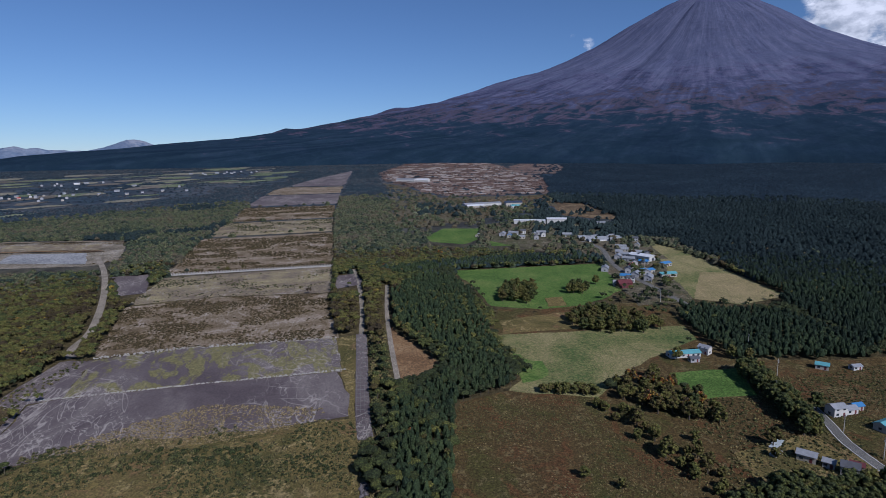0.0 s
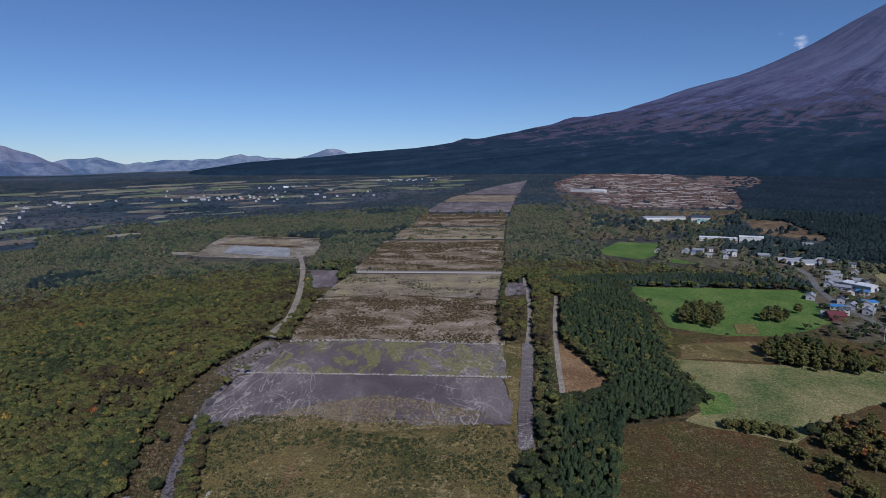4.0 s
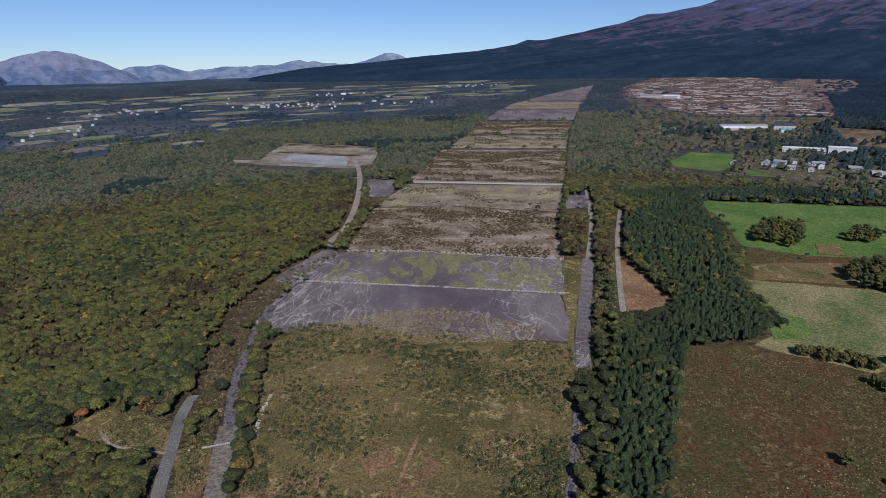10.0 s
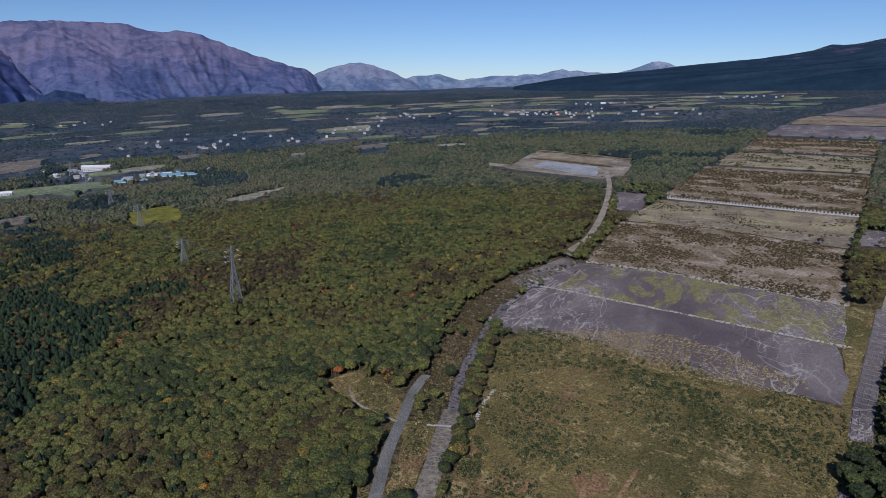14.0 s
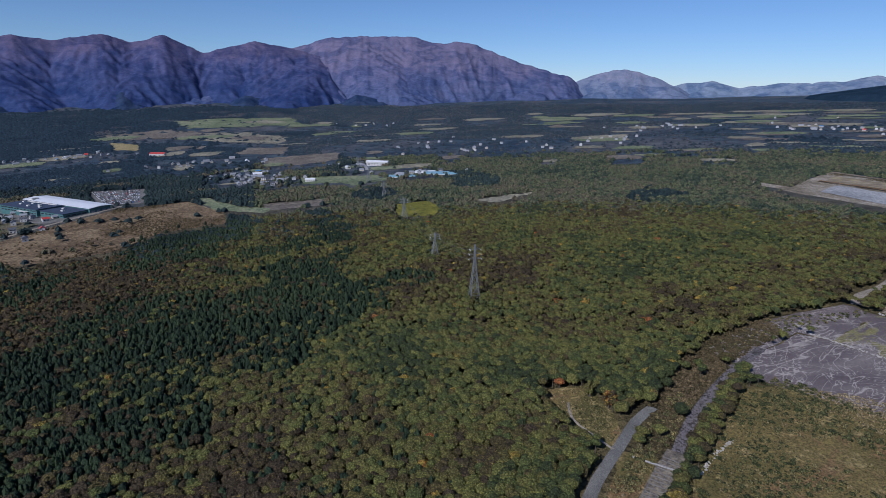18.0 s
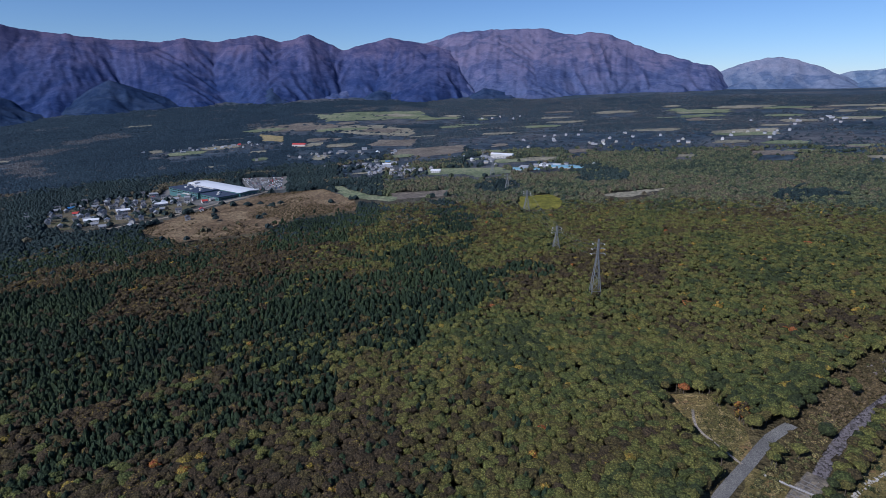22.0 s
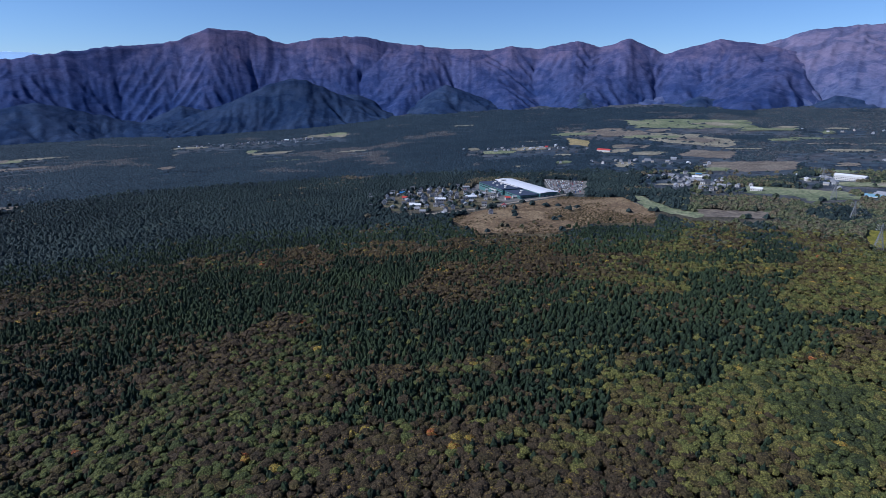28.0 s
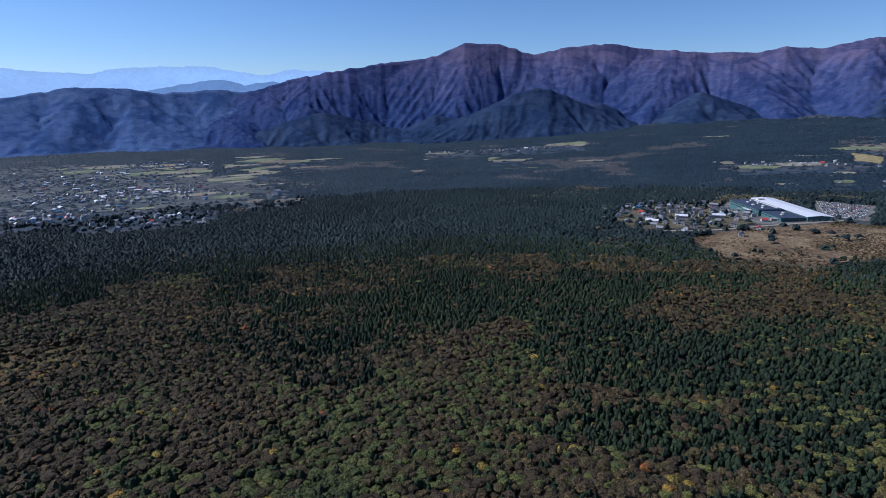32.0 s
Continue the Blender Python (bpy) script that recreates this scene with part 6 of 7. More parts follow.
house(224, 564, 16, 18, 8, 3.6, 1.4, CREAM, TEALROOF, "barn with a pale blue roof", "barn", "barn")
house(238, 608, 30, 14, 8, 3.6, 1.4, CREAM, BLUEROOF, "blue roofed shed by the street", "shed", "shed")
house(-1620, -238, 80, 36, 16, 6, 3, WHITE, REDROOF, "large hall with a bright red roof", "hall", "hall")
house(-1165, 240, 60, 46, 14, 8, 2, WHITE, WHITEROOF, "long white school building", "school", "school", 2)
house(-610, -1222, 30, 16, 16, 12, 3, WHITE, GREYROOF, "white hall with a steep roof at the wood's edge", "hall", "hall")


def greenhouse(x, y, turn_, long_, wide, label, film=None):
    """A low tunnel house: film over hoops, with a ridge and end frames."""
    t = thing("greenhouse", x, y, turn_, label, "greenhouse", "greenhouses")
    arc = [(math.cos(a) * wide / 2, math.sin(a) * 2.9 + 0.4) for a in [k * math.pi / 8 for k in range(9)]]
    bm = bmesh.new()
    rows = [[bm.verts.new((sx * long_ / 2, p, q)) for p, q in arc] for sx in (-1, 1)]
    for i in range(8):
        bm.faces.new((rows[0][i], rows[0][i + 1], rows[1][i + 1], rows[1][i]))
    for rw in rows:
        bm.faces.new(rw)
    part("cover", bm, film or FILM, t, smooth=False)
    n = max(3, int(long_ / 6))
    for k in range(n + 1):
        bm = bmesh.new()
        x0 = -long_ / 2 + k * long_ / n
        for (p, q), (p2, q2) in zip(arc[::2], arc[2::2]):
            beam(bm, (x0, p * 1.01, q * 1.02), (x0, p2 * 1.01, q2 * 1.02), 0.14)
        part("hoop", bm, STEEL, t)
    part("base_rail", box(box(bmesh.new(), -long_ / 2, long_ / 2, wide / 2 - 0.1, wide / 2 + 0.1, -0.4, 0.5), -long_ / 2, long_ / 2, -wide / 2 - 0.1, -wide / 2 + 0.1, -0.4, 0.5), PALECONC, t)
    return t


for gx_, gy_ in ((223, 784), (227, 772), (231, 760)):
    greenhouse(gx_, gy_, 15, 85, 9.5, "long grey greenhouse by the village", GREYROOF)
for gx_, gy_, gl in ((-985, 248, 46), (-968, 330, 60), (-982, 322, 60), (-1012, 300, 44)):
    greenhouse(gx_, gy_, 80, gl, 20, "wide greenhouse with pale blue cover", GHBLUE if gx_ != -1012 else WHITEROOF)
greenhouse(88, 206.5, -4, 40, 8, "net covered greenhouse at the field's end", NET)
greenhouse(90, 197, -6, 12, 4, "small silver tunnel greenhouse", WHITEROOF)


def cold_frame(x, y, turn_, long_, wide):
    """A low garden frame: boards round a bed, glazed slats on top."""
    t = thing("cold_frame", x, y, turn_, "low grey cold frame on the garden plot", "cold frame", "cold frames")
    part("side", box(bmesh.new(), -long_ / 2, long_ / 2, -wide / 2, wide / 2, -0.2, 0.7), GREYWALL, t)
    for k in range(6):
        x0 = -long_ / 2 + k * long_ / 6
        part("cover", box(bmesh.new(), x0 + 0.05, x0 + long_ / 6 - 0.05, -wide / 2 - 0.1, wide / 2 + 0.1, 0.7, 0.78), FILM, t)


for fx, fy in ((155, 252), (158, 255), (152, 246)):
    cold_frame(fx, fy, 38, 7.0, 3.0)


house(75, 1120, 24, 80, 14, 6, 2, WHITE, GREYROOF, "long white works with grey roofs", "works", "works")
house(60, 1098, 24, 36, 12, 5, 2, CREAM, WHITEROOF, "pale shed before the works", "shed", "shed")
house(136, 1118, 12, 34, 14, 7, 3, CREAM, NAVYROOF, "house with a wide navy roof", "hall", "hall")
house(136, 1085, 12, 18, 10, 5, 2, WHITE, TEALROOF, "small hall with a bright teal roof", "hall", "hall")
house(-110, 1702, -24, 60, 16, 7, 3, WHITE, GREYROOF, "white visitor building at the park's edge", "hall", "hall")
house(-60, 1684, -24, 40, 16, 7, 3, WHITE, WHITEROOF, "white hall at the park's edge", "hall", "hall")


def terraces():
    """Pale retaining walls in broken rows over the park."""
    pick, V, F = random.Random(31), [], []
    y = 1330.0
    while y < 2700:
        x = -240.0
        while x < 300:
            long_, gap = pick.uniform(14, 46), pick.uniform(4, 26)
            if pick.random() < 0.62 and inside([x, x + long_], [y, y], HEATH).all():
                n, w = len(V), pick.uniform(1.5, 4.5)
                for dx in (0, long_):
                    g = ground_at(x + dx, y + dx * 0.06)
                    V += [(x + dx, y + dx * 0.06 + dy, g + dz) for dy in (0, w) for dz in (-0.5, 2.4)]
                F += [(n, n + 4, n + 5, n + 1), (n + 1, n + 5, n + 7, n + 3), (n + 3, n + 7, n + 6, n + 2), (n, n + 1, n + 3, n + 2), (n + 4, n + 6, n + 7, n + 5)]
            x += long_ + gap
        y += pick.uniform(20, 38) * (y / 1330) ** 0.8
    tagged(new("terrace_walls", mesh_from("terrace_walls", V, F, [plain("weathered_pale_wall", (0.30, 0.27, 0.25), 0.9, 0, 0.3, 0.1)])), "broken rows of pale terrace walls", "walls", kind="stuff")


terraces()


# ---------------------------------------------------------------- factory and its car park
def factory():
    t = thing("factory", -876, -249, 227, "large low factory with teal walls, navy and white roofs", "factory")
    part("wall", box(bmesh.new(), 52.2, 140, -38, 0, -6, 7.4), TEALWALL, t, "teal clad office wing")
    part("roof", box(bmesh.new(), 51.6, 140.8, -38.1, 0.8, 7.4, 8.1), NAVYROOF, t, "navy flat roof")
    part("wall", box(bmesh.new(), 0, 52, -38, -4, -6, 5.6), TEALWALL, t, "lower teal front wing")
    part("roof", box(bmesh.new(), -0.8, 51.4, -38.1, -3.2, 5.6, 6.2), NAVYROOF, t, "navy flat roof")
    part("wall", box(bmesh.new(), -4, 150, -72, -38.2, -6, 8.0), TEALWALL, t, "teal clad main hall")
    part("roof", gable(bmesh.new(), 154, 34, 0, 1.4, 1.0, 0.5), WHITEROOF, t, "broad white metal roof").matrix_basis = pose(73, -55, 8.02)
    for k in range(11):
        opening(t, "window_band", 57 + k * 7.6, 0, 1.2, 6.4, 1.5, 1, GLASS)
        opening(t, "window_band", 57 + k * 7.6, 0, 4.6, 6.4, 1.5, 1, GLASS)
    for k in range(6):
        opening(t, "window_band", 5 + k * 8.2, -4, 2.0, 6.4, 1.5, 1, GLASS)
    for k in range(4):
        opening(t, "window_band", 0, -33 + k * 7.5, 2.0, 6, 1.5, "-x", GLASS)
        opening(t, "loading_door", -4, -67 + k * 8, 0.2, 5, 4.2, "-x", GREYROOF)
    for px, py in ((64, -12), (78, -20), (88, -10), (100, -24), (112, -14), (126, -26), (20, -16), (34, -26)):
        z = 8.1 if px > 52 else 6.2
        part("roof_unit", box(bmesh.new(), px - 2.4, px + 2.4, py - 1.6, py + 1.6, z, z + 1.5), WHITE, t, "white roof ventilation unit")
    part("roof_duct", box(bmesh.new(), 60, 128, -33, -31, 8.1, 9.0), WHITE, t, "long white roof duct")
    part("stair_tower", box(bmesh.new(), 128, 136, -48, -38.3, -3, 11), WHITE, t, "white stair tower")
    part("canopy", box(bmesh.new(), 70, 92, 0.1, 5, 3.2, 3.7), WHITE, t)


factory()
CARPAINT = [plain("car_paint_" + c, v, 0.3, 0.2, 0.05, 0.8, 0.5) for c, v in (("white", (0.75, 0.75, 0.76)), ("silver", (0.45, 0.46, 0.48)), ("black", (0.03, 0.03, 0.035)), ("blue", (0.05, 0.10, 0.25)), ("red", (0.35, 0.04, 0.04)))]
TYRE = plain("tyre_rubber", (0.02, 0.02, 0.02), 0.9)


def car(x, y, turn_, paint, label):
    t = thing("car", x, y, turn_, label, "car", "cars in the factory car park", sink=-0.3)
    bm = box(bmesh.new(), -2.15, 2.15, -0.85, 0.85, 0.05, 0.95)
    bmesh.ops.bevel(bm, geom=bm.edges[:], offset=0.12, segments=1, affect="EDGES")
    part("body", bm, paint, t)
    bm = bmesh.new()
    lo = [bm.verts.new(p) for p in ((-1.7, -0.78, 0.95), (0.95, -0.78, 0.95), (0.95, 0.78, 0.95), (-1.7, 0.78, 0.95))]
    hi = [bm.verts.new(p) for p in ((-1.4, -0.62, 1.5), (0.3, -0.62, 1.5), (0.3, 0.62, 1.5), (-1.4, 0.62, 1.5))]
    for i in range(4):
        bm.faces.new((lo[i], lo[(i + 1) % 4], hi[(i + 1) % 4], hi[i]))
    bm.faces.new(hi)
    part("cabin", bm, GLASS, t)
    return t


cars = [car(-1040, -215 - 3 * k, 10, p, lab) for k, (p, lab) in enumerate(zip(CARPAINT, ("white car parked on asphalt", "silver car parked on asphalt", "black car parked on asphalt", "dark blue car parked on asphalt", "red car parked on asphalt")))]
_pick = random.Random(9)
for row_ in range(12):
    for k in range(20):
        u, w = (row_ + 0.5) / 12, (k + 0.5) / 20
        a, b = Vector((-1122, -272)).lerp(Vector((-1100, -190)), w), Vector((-962, -215)).lerp(Vector((-950, -166)), w)
        p = a.lerp(b, u)
        if _pick.random() < 0.72:
            copy_thing(_pick.choices(cars, (5, 4, 3, 1, 1))[0], pose(p.x, p.y, ground_at(p.x, p.y) + 0.3, 0, 0, 15 + _pick.choice((0, 180)) + _pick.uniform(-3, 3)))


# ---------------------------------------------------------------- pylons and their wires
def pylon(x, y, turn_, tall, label):
    t = thing("pylon", x, y, turn_, label, "pylon", "power pylons")
    def half(z):
        return 3.7 + (0.7 - 3.7) * min(1, z / (tall * 0.72)) if z < tall * 0.72 else 0.75 + (0.3 - 0.75) * (z - tall * 0.72) / (tall * 0.28)
    levels = [0, 0.16, 0.31, 0.44, 0.55, 0.64, 0.72, 0.79, 0.86, 0.93, 1.0]
    zs = [q * tall for q in levels]
    for sx, sy in ((1, 1), (1, -1), (-1, -1), (-1, 1)):
        bm = bmesh.new()
        for z0, z1 in ((0, tall * 0.7195), (tall * 0.7195, tall)):
            beam(bm, (sx * half(z0), sy * half(z0), z0), (sx * half(z1), sy * half(z1), z1), 0.30)
        part("leg", bm, STEEL, t)
    for z0, z1 in zip(zs, zs[1:]):
        bm, a, b = bmesh.new(), half(z0), half(z1)
        for (px, py), (qx, qy) in zip(((1, 1), (1, -1), (-1, -1), (-1, 1)), ((1, -1), (-1, -1), (-1, 1), (1, 1))):
            beam(bm, (px * a, py * a, z0), (qx * b, qy * b, z1), 0.16)
            beam(bm, (qx * a, qy * a, z0), (px * b, py * b, z1), 0.16)
            beam(bm, (px * b, py * b, z1), (qx * b, qy * b, z1), 0.14)
        part("lattice_panel", bm, STEEL, t)
    for z, reach in ((0.76, 4.6), (0.84, 4.2), (0.92, 3.8)):
        for s in (-1, 1):
            bm = bmesh.new()
            beam(bm, (0.5, s * 0.5, z * tall), (0, s * reach, z * tall + 0.2), 0.16)
            beam(bm, (-0.5, s * 0.5, z * tall), (0, s * reach, z * tall + 0.2), 0.16)
            beam(bm, (0, s * 0.5, z * tall + 1.6), (0, s * reach, z * tall + 0.2), 0.14)
            arm = part("cross_arm", bm, STEEL, t)
            bm = bmesh.new()
            for e in (-1, 1):
                bmesh.ops.create_cone(bm, cap_ends=True, segments=8, radius1=0.13, radius2=0.13, depth=1.7, matrix=pose(e * 1.0, s * reach, z * tall - 0.1, 0, 78, 0))
            part("insulator", bm, CERAMIC, arm, "white ceramic insulator")
    return t


PYLONS = ((-362, 152, 43), (-476, 157, 25), (-654, 172, 25), (-790, 176, 24), (-958, 184, 24), (-1139, 196, 24))
for px, py, tall in PYLONS:
    pylon(px, py, 176, tall, "tall steel lattice power pylon rising from the woods")
for (ax_, ay_, ta), (bx_, by_, tb) in zip(PYLONS, PYLONS[1:]):
    d = Vector((bx_ - ax_, by_ - ay_, 0)).normalized()
    side = Vector((-d.y, d.x, 0))
    t = thing("power_line", ax_, ay_, 0, "thin steel power cables sagging between pylons", "cable", "power cables")
    z0 = t.matrix_basis.translation.copy()
    for z, reach in ((0.76, 4.6), (0.84, 4.2), (0.92, 3.8)):
        for s in (-1, 1):
            a = Vector((ax_, ay_, ground_at(ax_, ay_) + ta * z)) + side * s * reach
            b = Vector((bx_, by_, ground_at(bx_, by_) + tb * z)) + side * s * reach
            bm, pts = bmesh.new(), []
            for k in range(13):
                q = k / 12
                pts.append(a.lerp(b, q) - Vector((0, 0, 4 * q * (1 - q) * (b - a).length * 0.02)) - z0)
            rings = [[bm.verts.new(p + side * (0.05 * math.cos(g)) + Vector((0, 0, 0.05 * math.sin(g)))) for g in (0.5, 2.6, 4.7)] for p in pts]
            for ra, rb in zip(rings, rings[1:]):
                for g in range(3):
                    bm.faces.new((ra[g], ra[(g + 1) % 3], rb[(g + 1) % 3], rb[g]))
            part("wire", bm, STEEL, t)


def pole(x, y, turn_=0.0):
    t = thing("utility_pole", x, y, turn_, "grey concrete utility pole with a crossbar", "utility pole", "utility poles")
    bm = bmesh.new()
    bmesh.ops.create_cone(bm, cap_ends=True, segments=8, radius1=0.2, radius2=0.12, depth=11, matrix=pose(0, 0, 5.3))
    part("post", bm, WOODPOLE, t)
    part("crossbar", box(bmesh.new(), -0.9, 0.9, -0.06, 0.06, 9.6, 9.75), STEEL, t)
    part("transformer", box(bmesh.new(), 0.2, 0.6, -0.2, 0.2, 8.0, 8.9), GREYROOF, t)
    return t


first_pole = pole(200, 329)
for px, py in ((194, 262), (205, 372), (182, 300), (197, 240), (190, 205), (186, 480), (200, 540), (214, 600), (212, 660), (206, 715)):
    copy_thing(first_pole, pose(px, py, ground_at(px, py), 0, 0, 80))


# ---------------------------------------------------------------- dams, stone and concrete of the catchment
def stones(name, line, width, pitch, size, mat, label):
    """Loose boulders along a line."""
    xy = []
    for (x0, y0), (x1, y1) in zip(line, line[1:]):
        d = Vector((x1 - x0, y1 - y0))
        n = int(d.length * width / pitch ** 2)
        side = Vector((-d.y, d.x)).normalized()
        for _ in range(n):
            p = Vector((x0, y0)) + d * rng.random() + side * width * rng.uniform(-0.5, 0.5)
            xy.append(p[:])
    xy = np.array(xy)
    s = size * rng.uniform(0.5, 1.5, len(xy))
    v, f = ico(1)
    temps = [(v * rng.uniform(0.7, 1.2, (len(v), 1)), f) for _ in range(5)]
    plant(name, temps, xy, s, s * 0.7, 0.3 + s * 0.2, s * 0, [mat], label, "stones")


stones("channel_stones", [(-171, 170), (-190, 194), (-212, 231), (-228, 265)], 4.6, 0.95, 0.5, STONE, "purple grey boulders filling the channel")
stones("channel_stones", [(-24, 115), (-29, 177), (-36, 228)], 3.2, 0.95, 0.5, STONE, "purple grey boulders filling the channel")
stones("rubble_sill", [(-240, 314), (-224, 317), (-144, 334), (-64, 350)], 1.8, 0.9, 0.5, PALESTONE, "pale rubble sill between the silt basins")
stones("rubble_bank", [(-243, 377), (-183, 394), (-81, 409)], 4.5, 1.5, 0.6, PALESTONE, "pale rubble bank above the basin")
stones("rubble_bank", [(-156, 168), (-164, 182), (-170, 198)], 1.6, 0.9, 0.45, PALESTONE, "broken pale rubble edge in the grass")


def slit_dam(a, b, teeth):
    """A low comb dam: a sill with a row of concrete teeth."""
    a, b = Vector(a), Vector(b)
    d = b - a
    t = thing("slit_dam", *a, math.degrees(math.atan2(d.y, d.x)), "low comb dam of pale concrete teeth across the fan", "dam")
    n = d.length
    grade = (ground_at(*b) - ground_at(*a)) / n
    t.matrix_basis = t.matrix_basis @ pose(0, 0, 0, 0, -math.degrees(math.atan(grade)), 0)
    part("sill", box(bmesh.new(), -2, n + 2, -1.2, 1.2, -0.6, 0.9), CONCRETE, t)
    first = None
    for k in range(teeth):
        x0 = (k + 0.5) * n / teeth
        if first is None:
            bm = box(bmesh.new(), -0.8, 0.8, -0.7, 0.7, 0.9, 2.4)
            bmesh.ops.bevel(bm, geom=bm.edges[:], offset=0.12, segments=1, affect="EDGES")
            first = part("tooth", bm, CONCRETE, t)
            first.location.x = x0
        else:
            o = first.copy()
            scene.collection.objects.link(o)
            o.location.x = x0


slit_dam((-305, 608), (-125, 639), 60)


def lattice_bed(line, cell, across, width, label):
    """Concrete ribs laid as a grid over a channel bed."""
    t = thing("concrete_lattice", *line[0], 0, label, "revetment")
    o = t.matrix_basis.translation.copy()
    for (x0, y0), (x1, y1) in zip(line, line[1:]):
        a, b = Vector((x0, y0, ground_at(x0, y0) + 0.42)), Vector((x1, y1, ground_at(x1, y1) + 0.42))
        d = (b - a).normalized()
        side = Vector((-d.y, d.x, 0)) * width / 2
        for k in range(across + 1):
            q = side * (2 * k / across - 1)
            part("rib", beam(bmesh.new(), a + q - o, b + q - o, 0.16), OLDCONC, t)
        for k in range(int((b - a).length / cell)):
            p = a + d * k * cell
            part("rib", beam(bmesh.new(), p - side - o, p + side - o, 0.2), OLDCONC, t)


lattice_bed([(-128, 110), (-135, 120), (-147, 137), (-163, 158), (-169, 167)], 2.6, 3, 6.4, "weathered concrete lattice over the channel")
lattice_bed([(-40, 265), (-45, 291), (-55, 360), (-63, 415)], 5.0, 3, 7.0, "weathered concrete lattice beside the basins")


def sill(a, b, wide, high):
    """A low concrete cross wall with a cap, on the land."""
    d = Vector(b) - Vector(a)
    t = thing("concrete_sill", *a, math.degrees(math.atan2(d.y, d.x)), "low weathered concrete sill from road to channel", "sill")
    drop = ground_at(*b) - ground_at(*a)
    t.matrix_basis = t.matrix_basis @ pose(0, 0, 0, 0, -math.degrees(math.atan2(drop, d.length)), 0)
    part("wall", box(bmesh.new(), 0, d.length, -wide / 2, wide / 2, -0.6, high), OLDCONC, t)
    part("cap", box(bmesh.new(), -0.2, d.length + 0.2, -wide / 2 - 0.1, wide / 2 + 0.1, high, high + 0.15), CONCRETE, t)


sill((-175, 151), (-158, 164), 0.6, 0.5)


# ---------------------------------------------------------------- single trees round the fields
def tree(x, y, tall, wide, tint, label, needle=False, bare=0.0):
    """Trunk, limbs and a crown of many leaf clumps."""
    t = thing("tree", x, y, rng.uniform(0, 360), label, "tree", "trees round the fields")
    bm = bmesh.new()
    bmesh.ops.create_cone(bm, cap_ends=True, segments=7, radius1=0.035 * tall, radius2=0.012 * tall, depth=tall * 0.62, matrix=pose(0, 0, tall * 0.3))
    part("trunk", bm, BARK, t)
    for k in range(4):
        a = k * 1.57 + rng.uniform(-0.4, 0.4)
        part("limb", beam(bmesh.new(), (0, 0, tall * (0.34 + 0.06 * k)), (math.cos(a) * wide * 0.55, math.sin(a) * wide * 0.55, tall * (0.55 + 0.06 * k)), 0.016 * tall), BARK, t)
    V, F, n = [], [], 0
    for _ in range(40):
        while True:
            c = rng.uniform(-1, 1, 3)
            if 0.25 < np.linalg.norm(c) < 1:
                break
        v, f = crown(1, 4, 14, -2.0)
        s = rng.uniform(0.24, 0.40) * wide
        V.append(v * s + c * np.array((wide * 0.8, wide * 0.8, tall * 0.37)) + np.array((0, 0, tall * 0.55)))
        F.append(f + n)
        n += len(v)
    V, F = np.concatenate(V), np.concatenate(F)
    ob = new("crown", mesh_from("crown", V, F, [BROADLEAF], tint=np.clip(tint + 0.10 * np.sin(V[:, 0] * 1.7 + V[:, 2]), 0, 1)))
    ob.parent = t
    return t


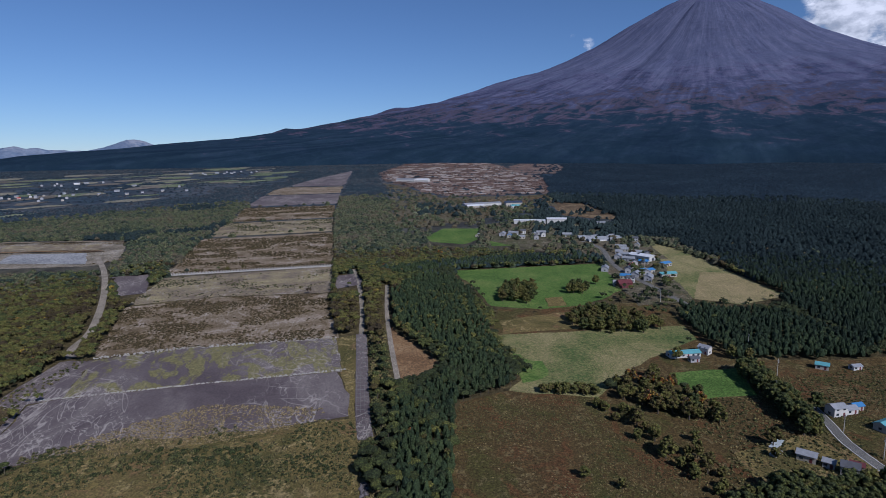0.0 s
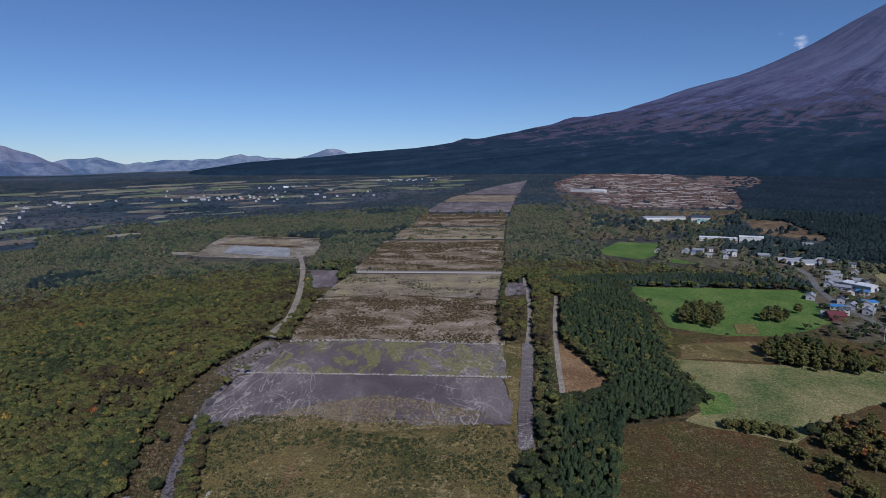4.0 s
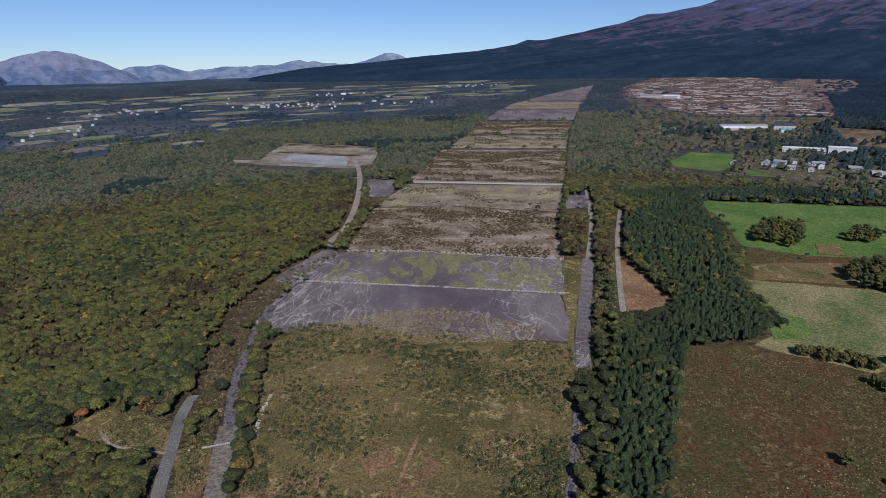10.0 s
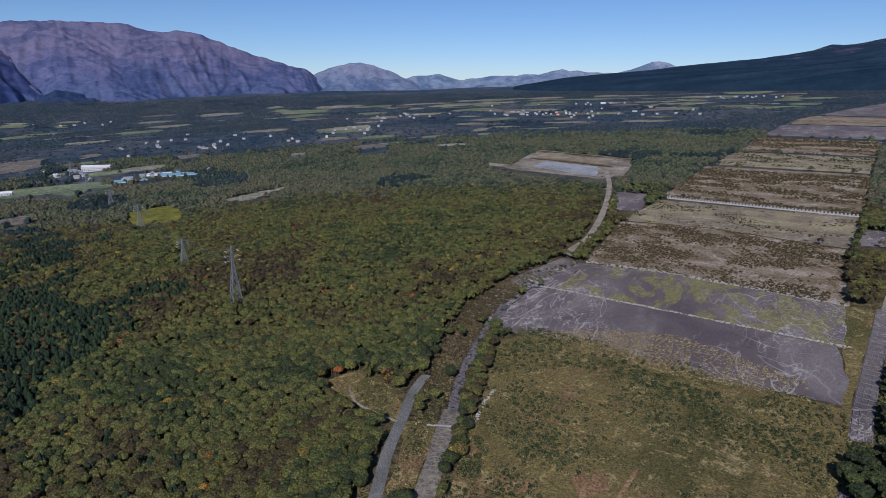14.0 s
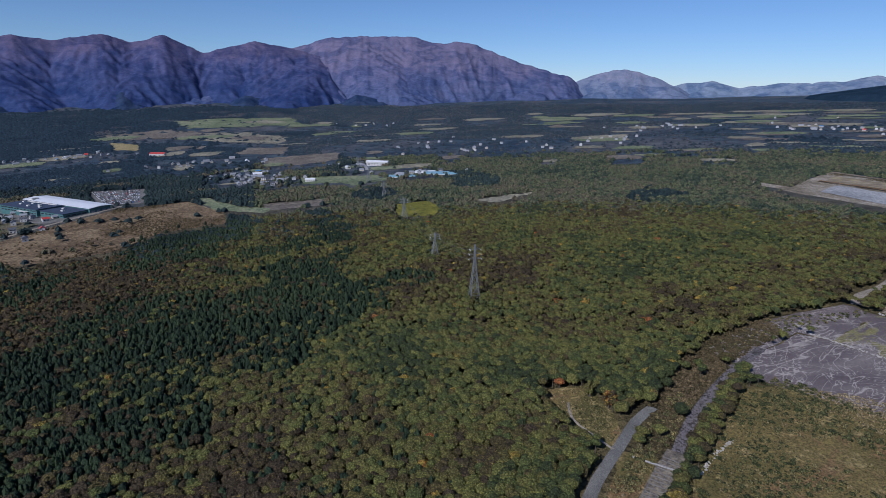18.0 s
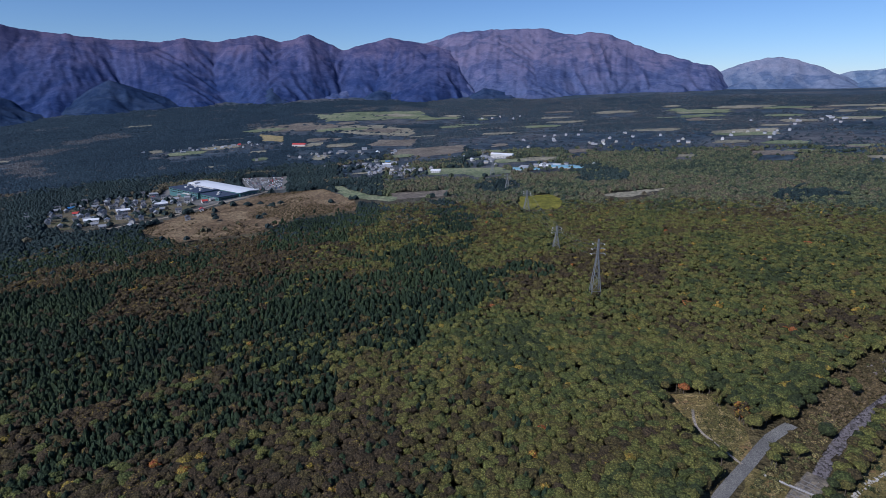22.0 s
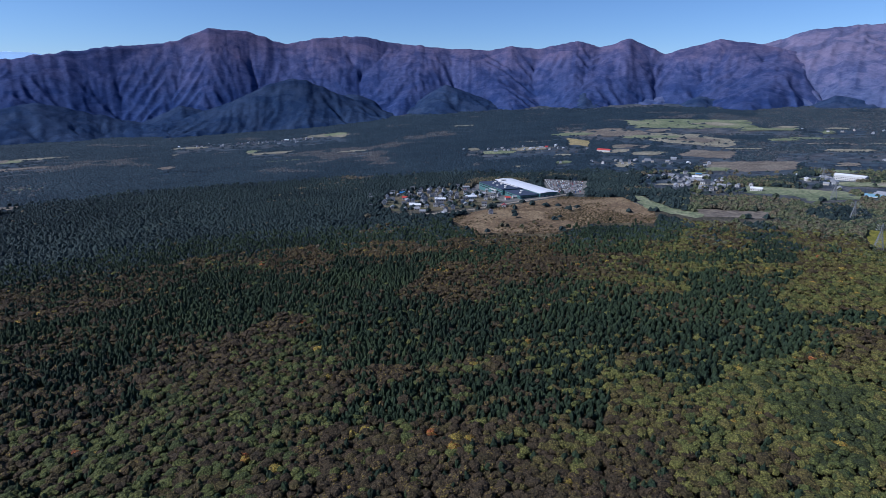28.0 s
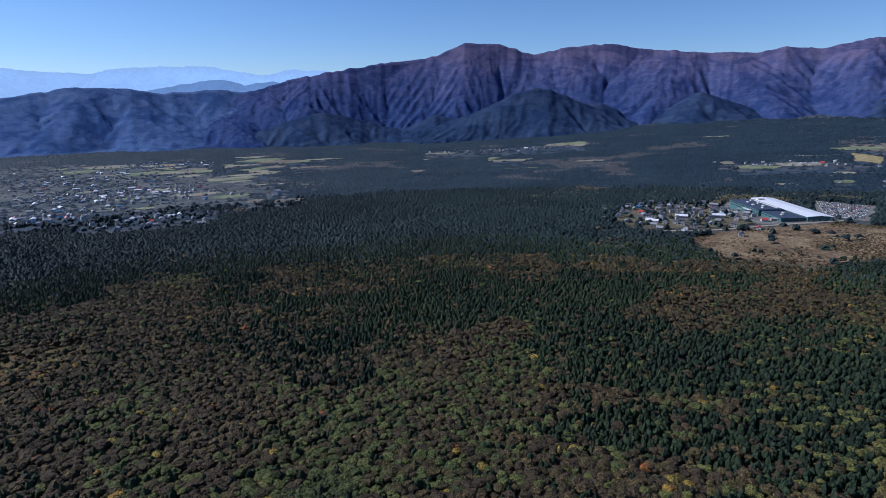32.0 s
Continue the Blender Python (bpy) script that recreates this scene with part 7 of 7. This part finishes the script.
KINDS = [tree(-5, 620 + 9 * k, h, w, c, lab) for k, (h, w, c, lab) in enumerate((
    (11, 4.2, 0.16, "dark green broadleaf tree at the field's edge"), (10, 4.0, 0.38, "green broadleaf tree at the field's edge"), (9, 3.6, 0.42, "olive broadleaf tree at the field's edge"),
    (11, 4.4, 0.50, "brown autumn tree at the field's edge"), (6, 2.8, 0.34, "low green bush tree"), (5, 2.6, 0.47, "low brown bush tree"), (10, 4.0, 0.92, "orange yellow autumn tree")))]
GROVES = (
    ([(92, 314), (124, 332), (140, 304), (146, 278), (133, 270), (115, 282), (97, 299)], 6.5, (1, 3, 4, 4, 1, 1, 2)),
    ([(45, 502), (64, 539), (87, 527), (77, 482), (51, 484)], 6.5, (4, 4, 2, 1, 0, 0, 0)),
    ([(116, 525), (137, 534), (128, 505), (113, 506)], 6.5, (4, 4, 1, 0, 0, 0, 0)),
    ([(96, 442), (128, 463), (151, 432), (165, 411), (128, 401), (97, 409)], 6.5, (3, 3, 3, 2, 2, 1, 0)),
    ([(79, 302), (97, 288), (116, 244), (124, 215), (113, 211), (102, 235), (88, 271)], 7.5, (0, 1, 1, 1, 4, 6, 0)),
    ([(178, 335), (190, 335), (187, 293), (183, 262), (174, 255), (174, 290)], 4.6, (6, 3, 0, 0, 0, 0, 0)),
    ([(56, 318), (86, 314), (86, 307), (56, 309)], 4.0, (0, 0, 0, 0, 3, 4, 0)),
    ([(107, 203), (123, 211), (138, 220), (157, 216), (183, 222), (194, 206), (170, 192), (110, 190)], 4.6, (6, 2, 0, 0, 0, 0, 0)),
)
_pick = random.Random(3)
for pts, pitch, weights in GROVES:
    xs, ys = [p[0] for p in pts], [p[1] for p in pts]
    y = min(ys)
    while y < max(ys):
        x = min(xs)
        while x < max(xs):
            px, py = x + _pick.uniform(-0.4, 0.4) * pitch, y + _pick.uniform(-0.4, 0.4) * pitch
            if inside(np.array([px]), np.array([py]), pts)[0]:
                copy_thing(_pick.choices(KINDS, weights)[0], pose(px, py, ground_at(px, py), 0, 0, _pick.uniform(0, 360)))
            x += pitch
        y += pitch
for px, py, k in ((146, 540, 1), (150, 355, 1), (195, 352, 2), (186, 356, 1), (150, 243, 5), (154, 252, 3), (196, 286, 0), (-210, 163, 6), (-222, 160, 2), (120, 258, 4), (60, 230, 4), (34, 190, 4), (74, 222, 5)):
    copy_thing(KINDS[k], pose(px, py, ground_at(px, py), 0, 0, px * 7 % 360))
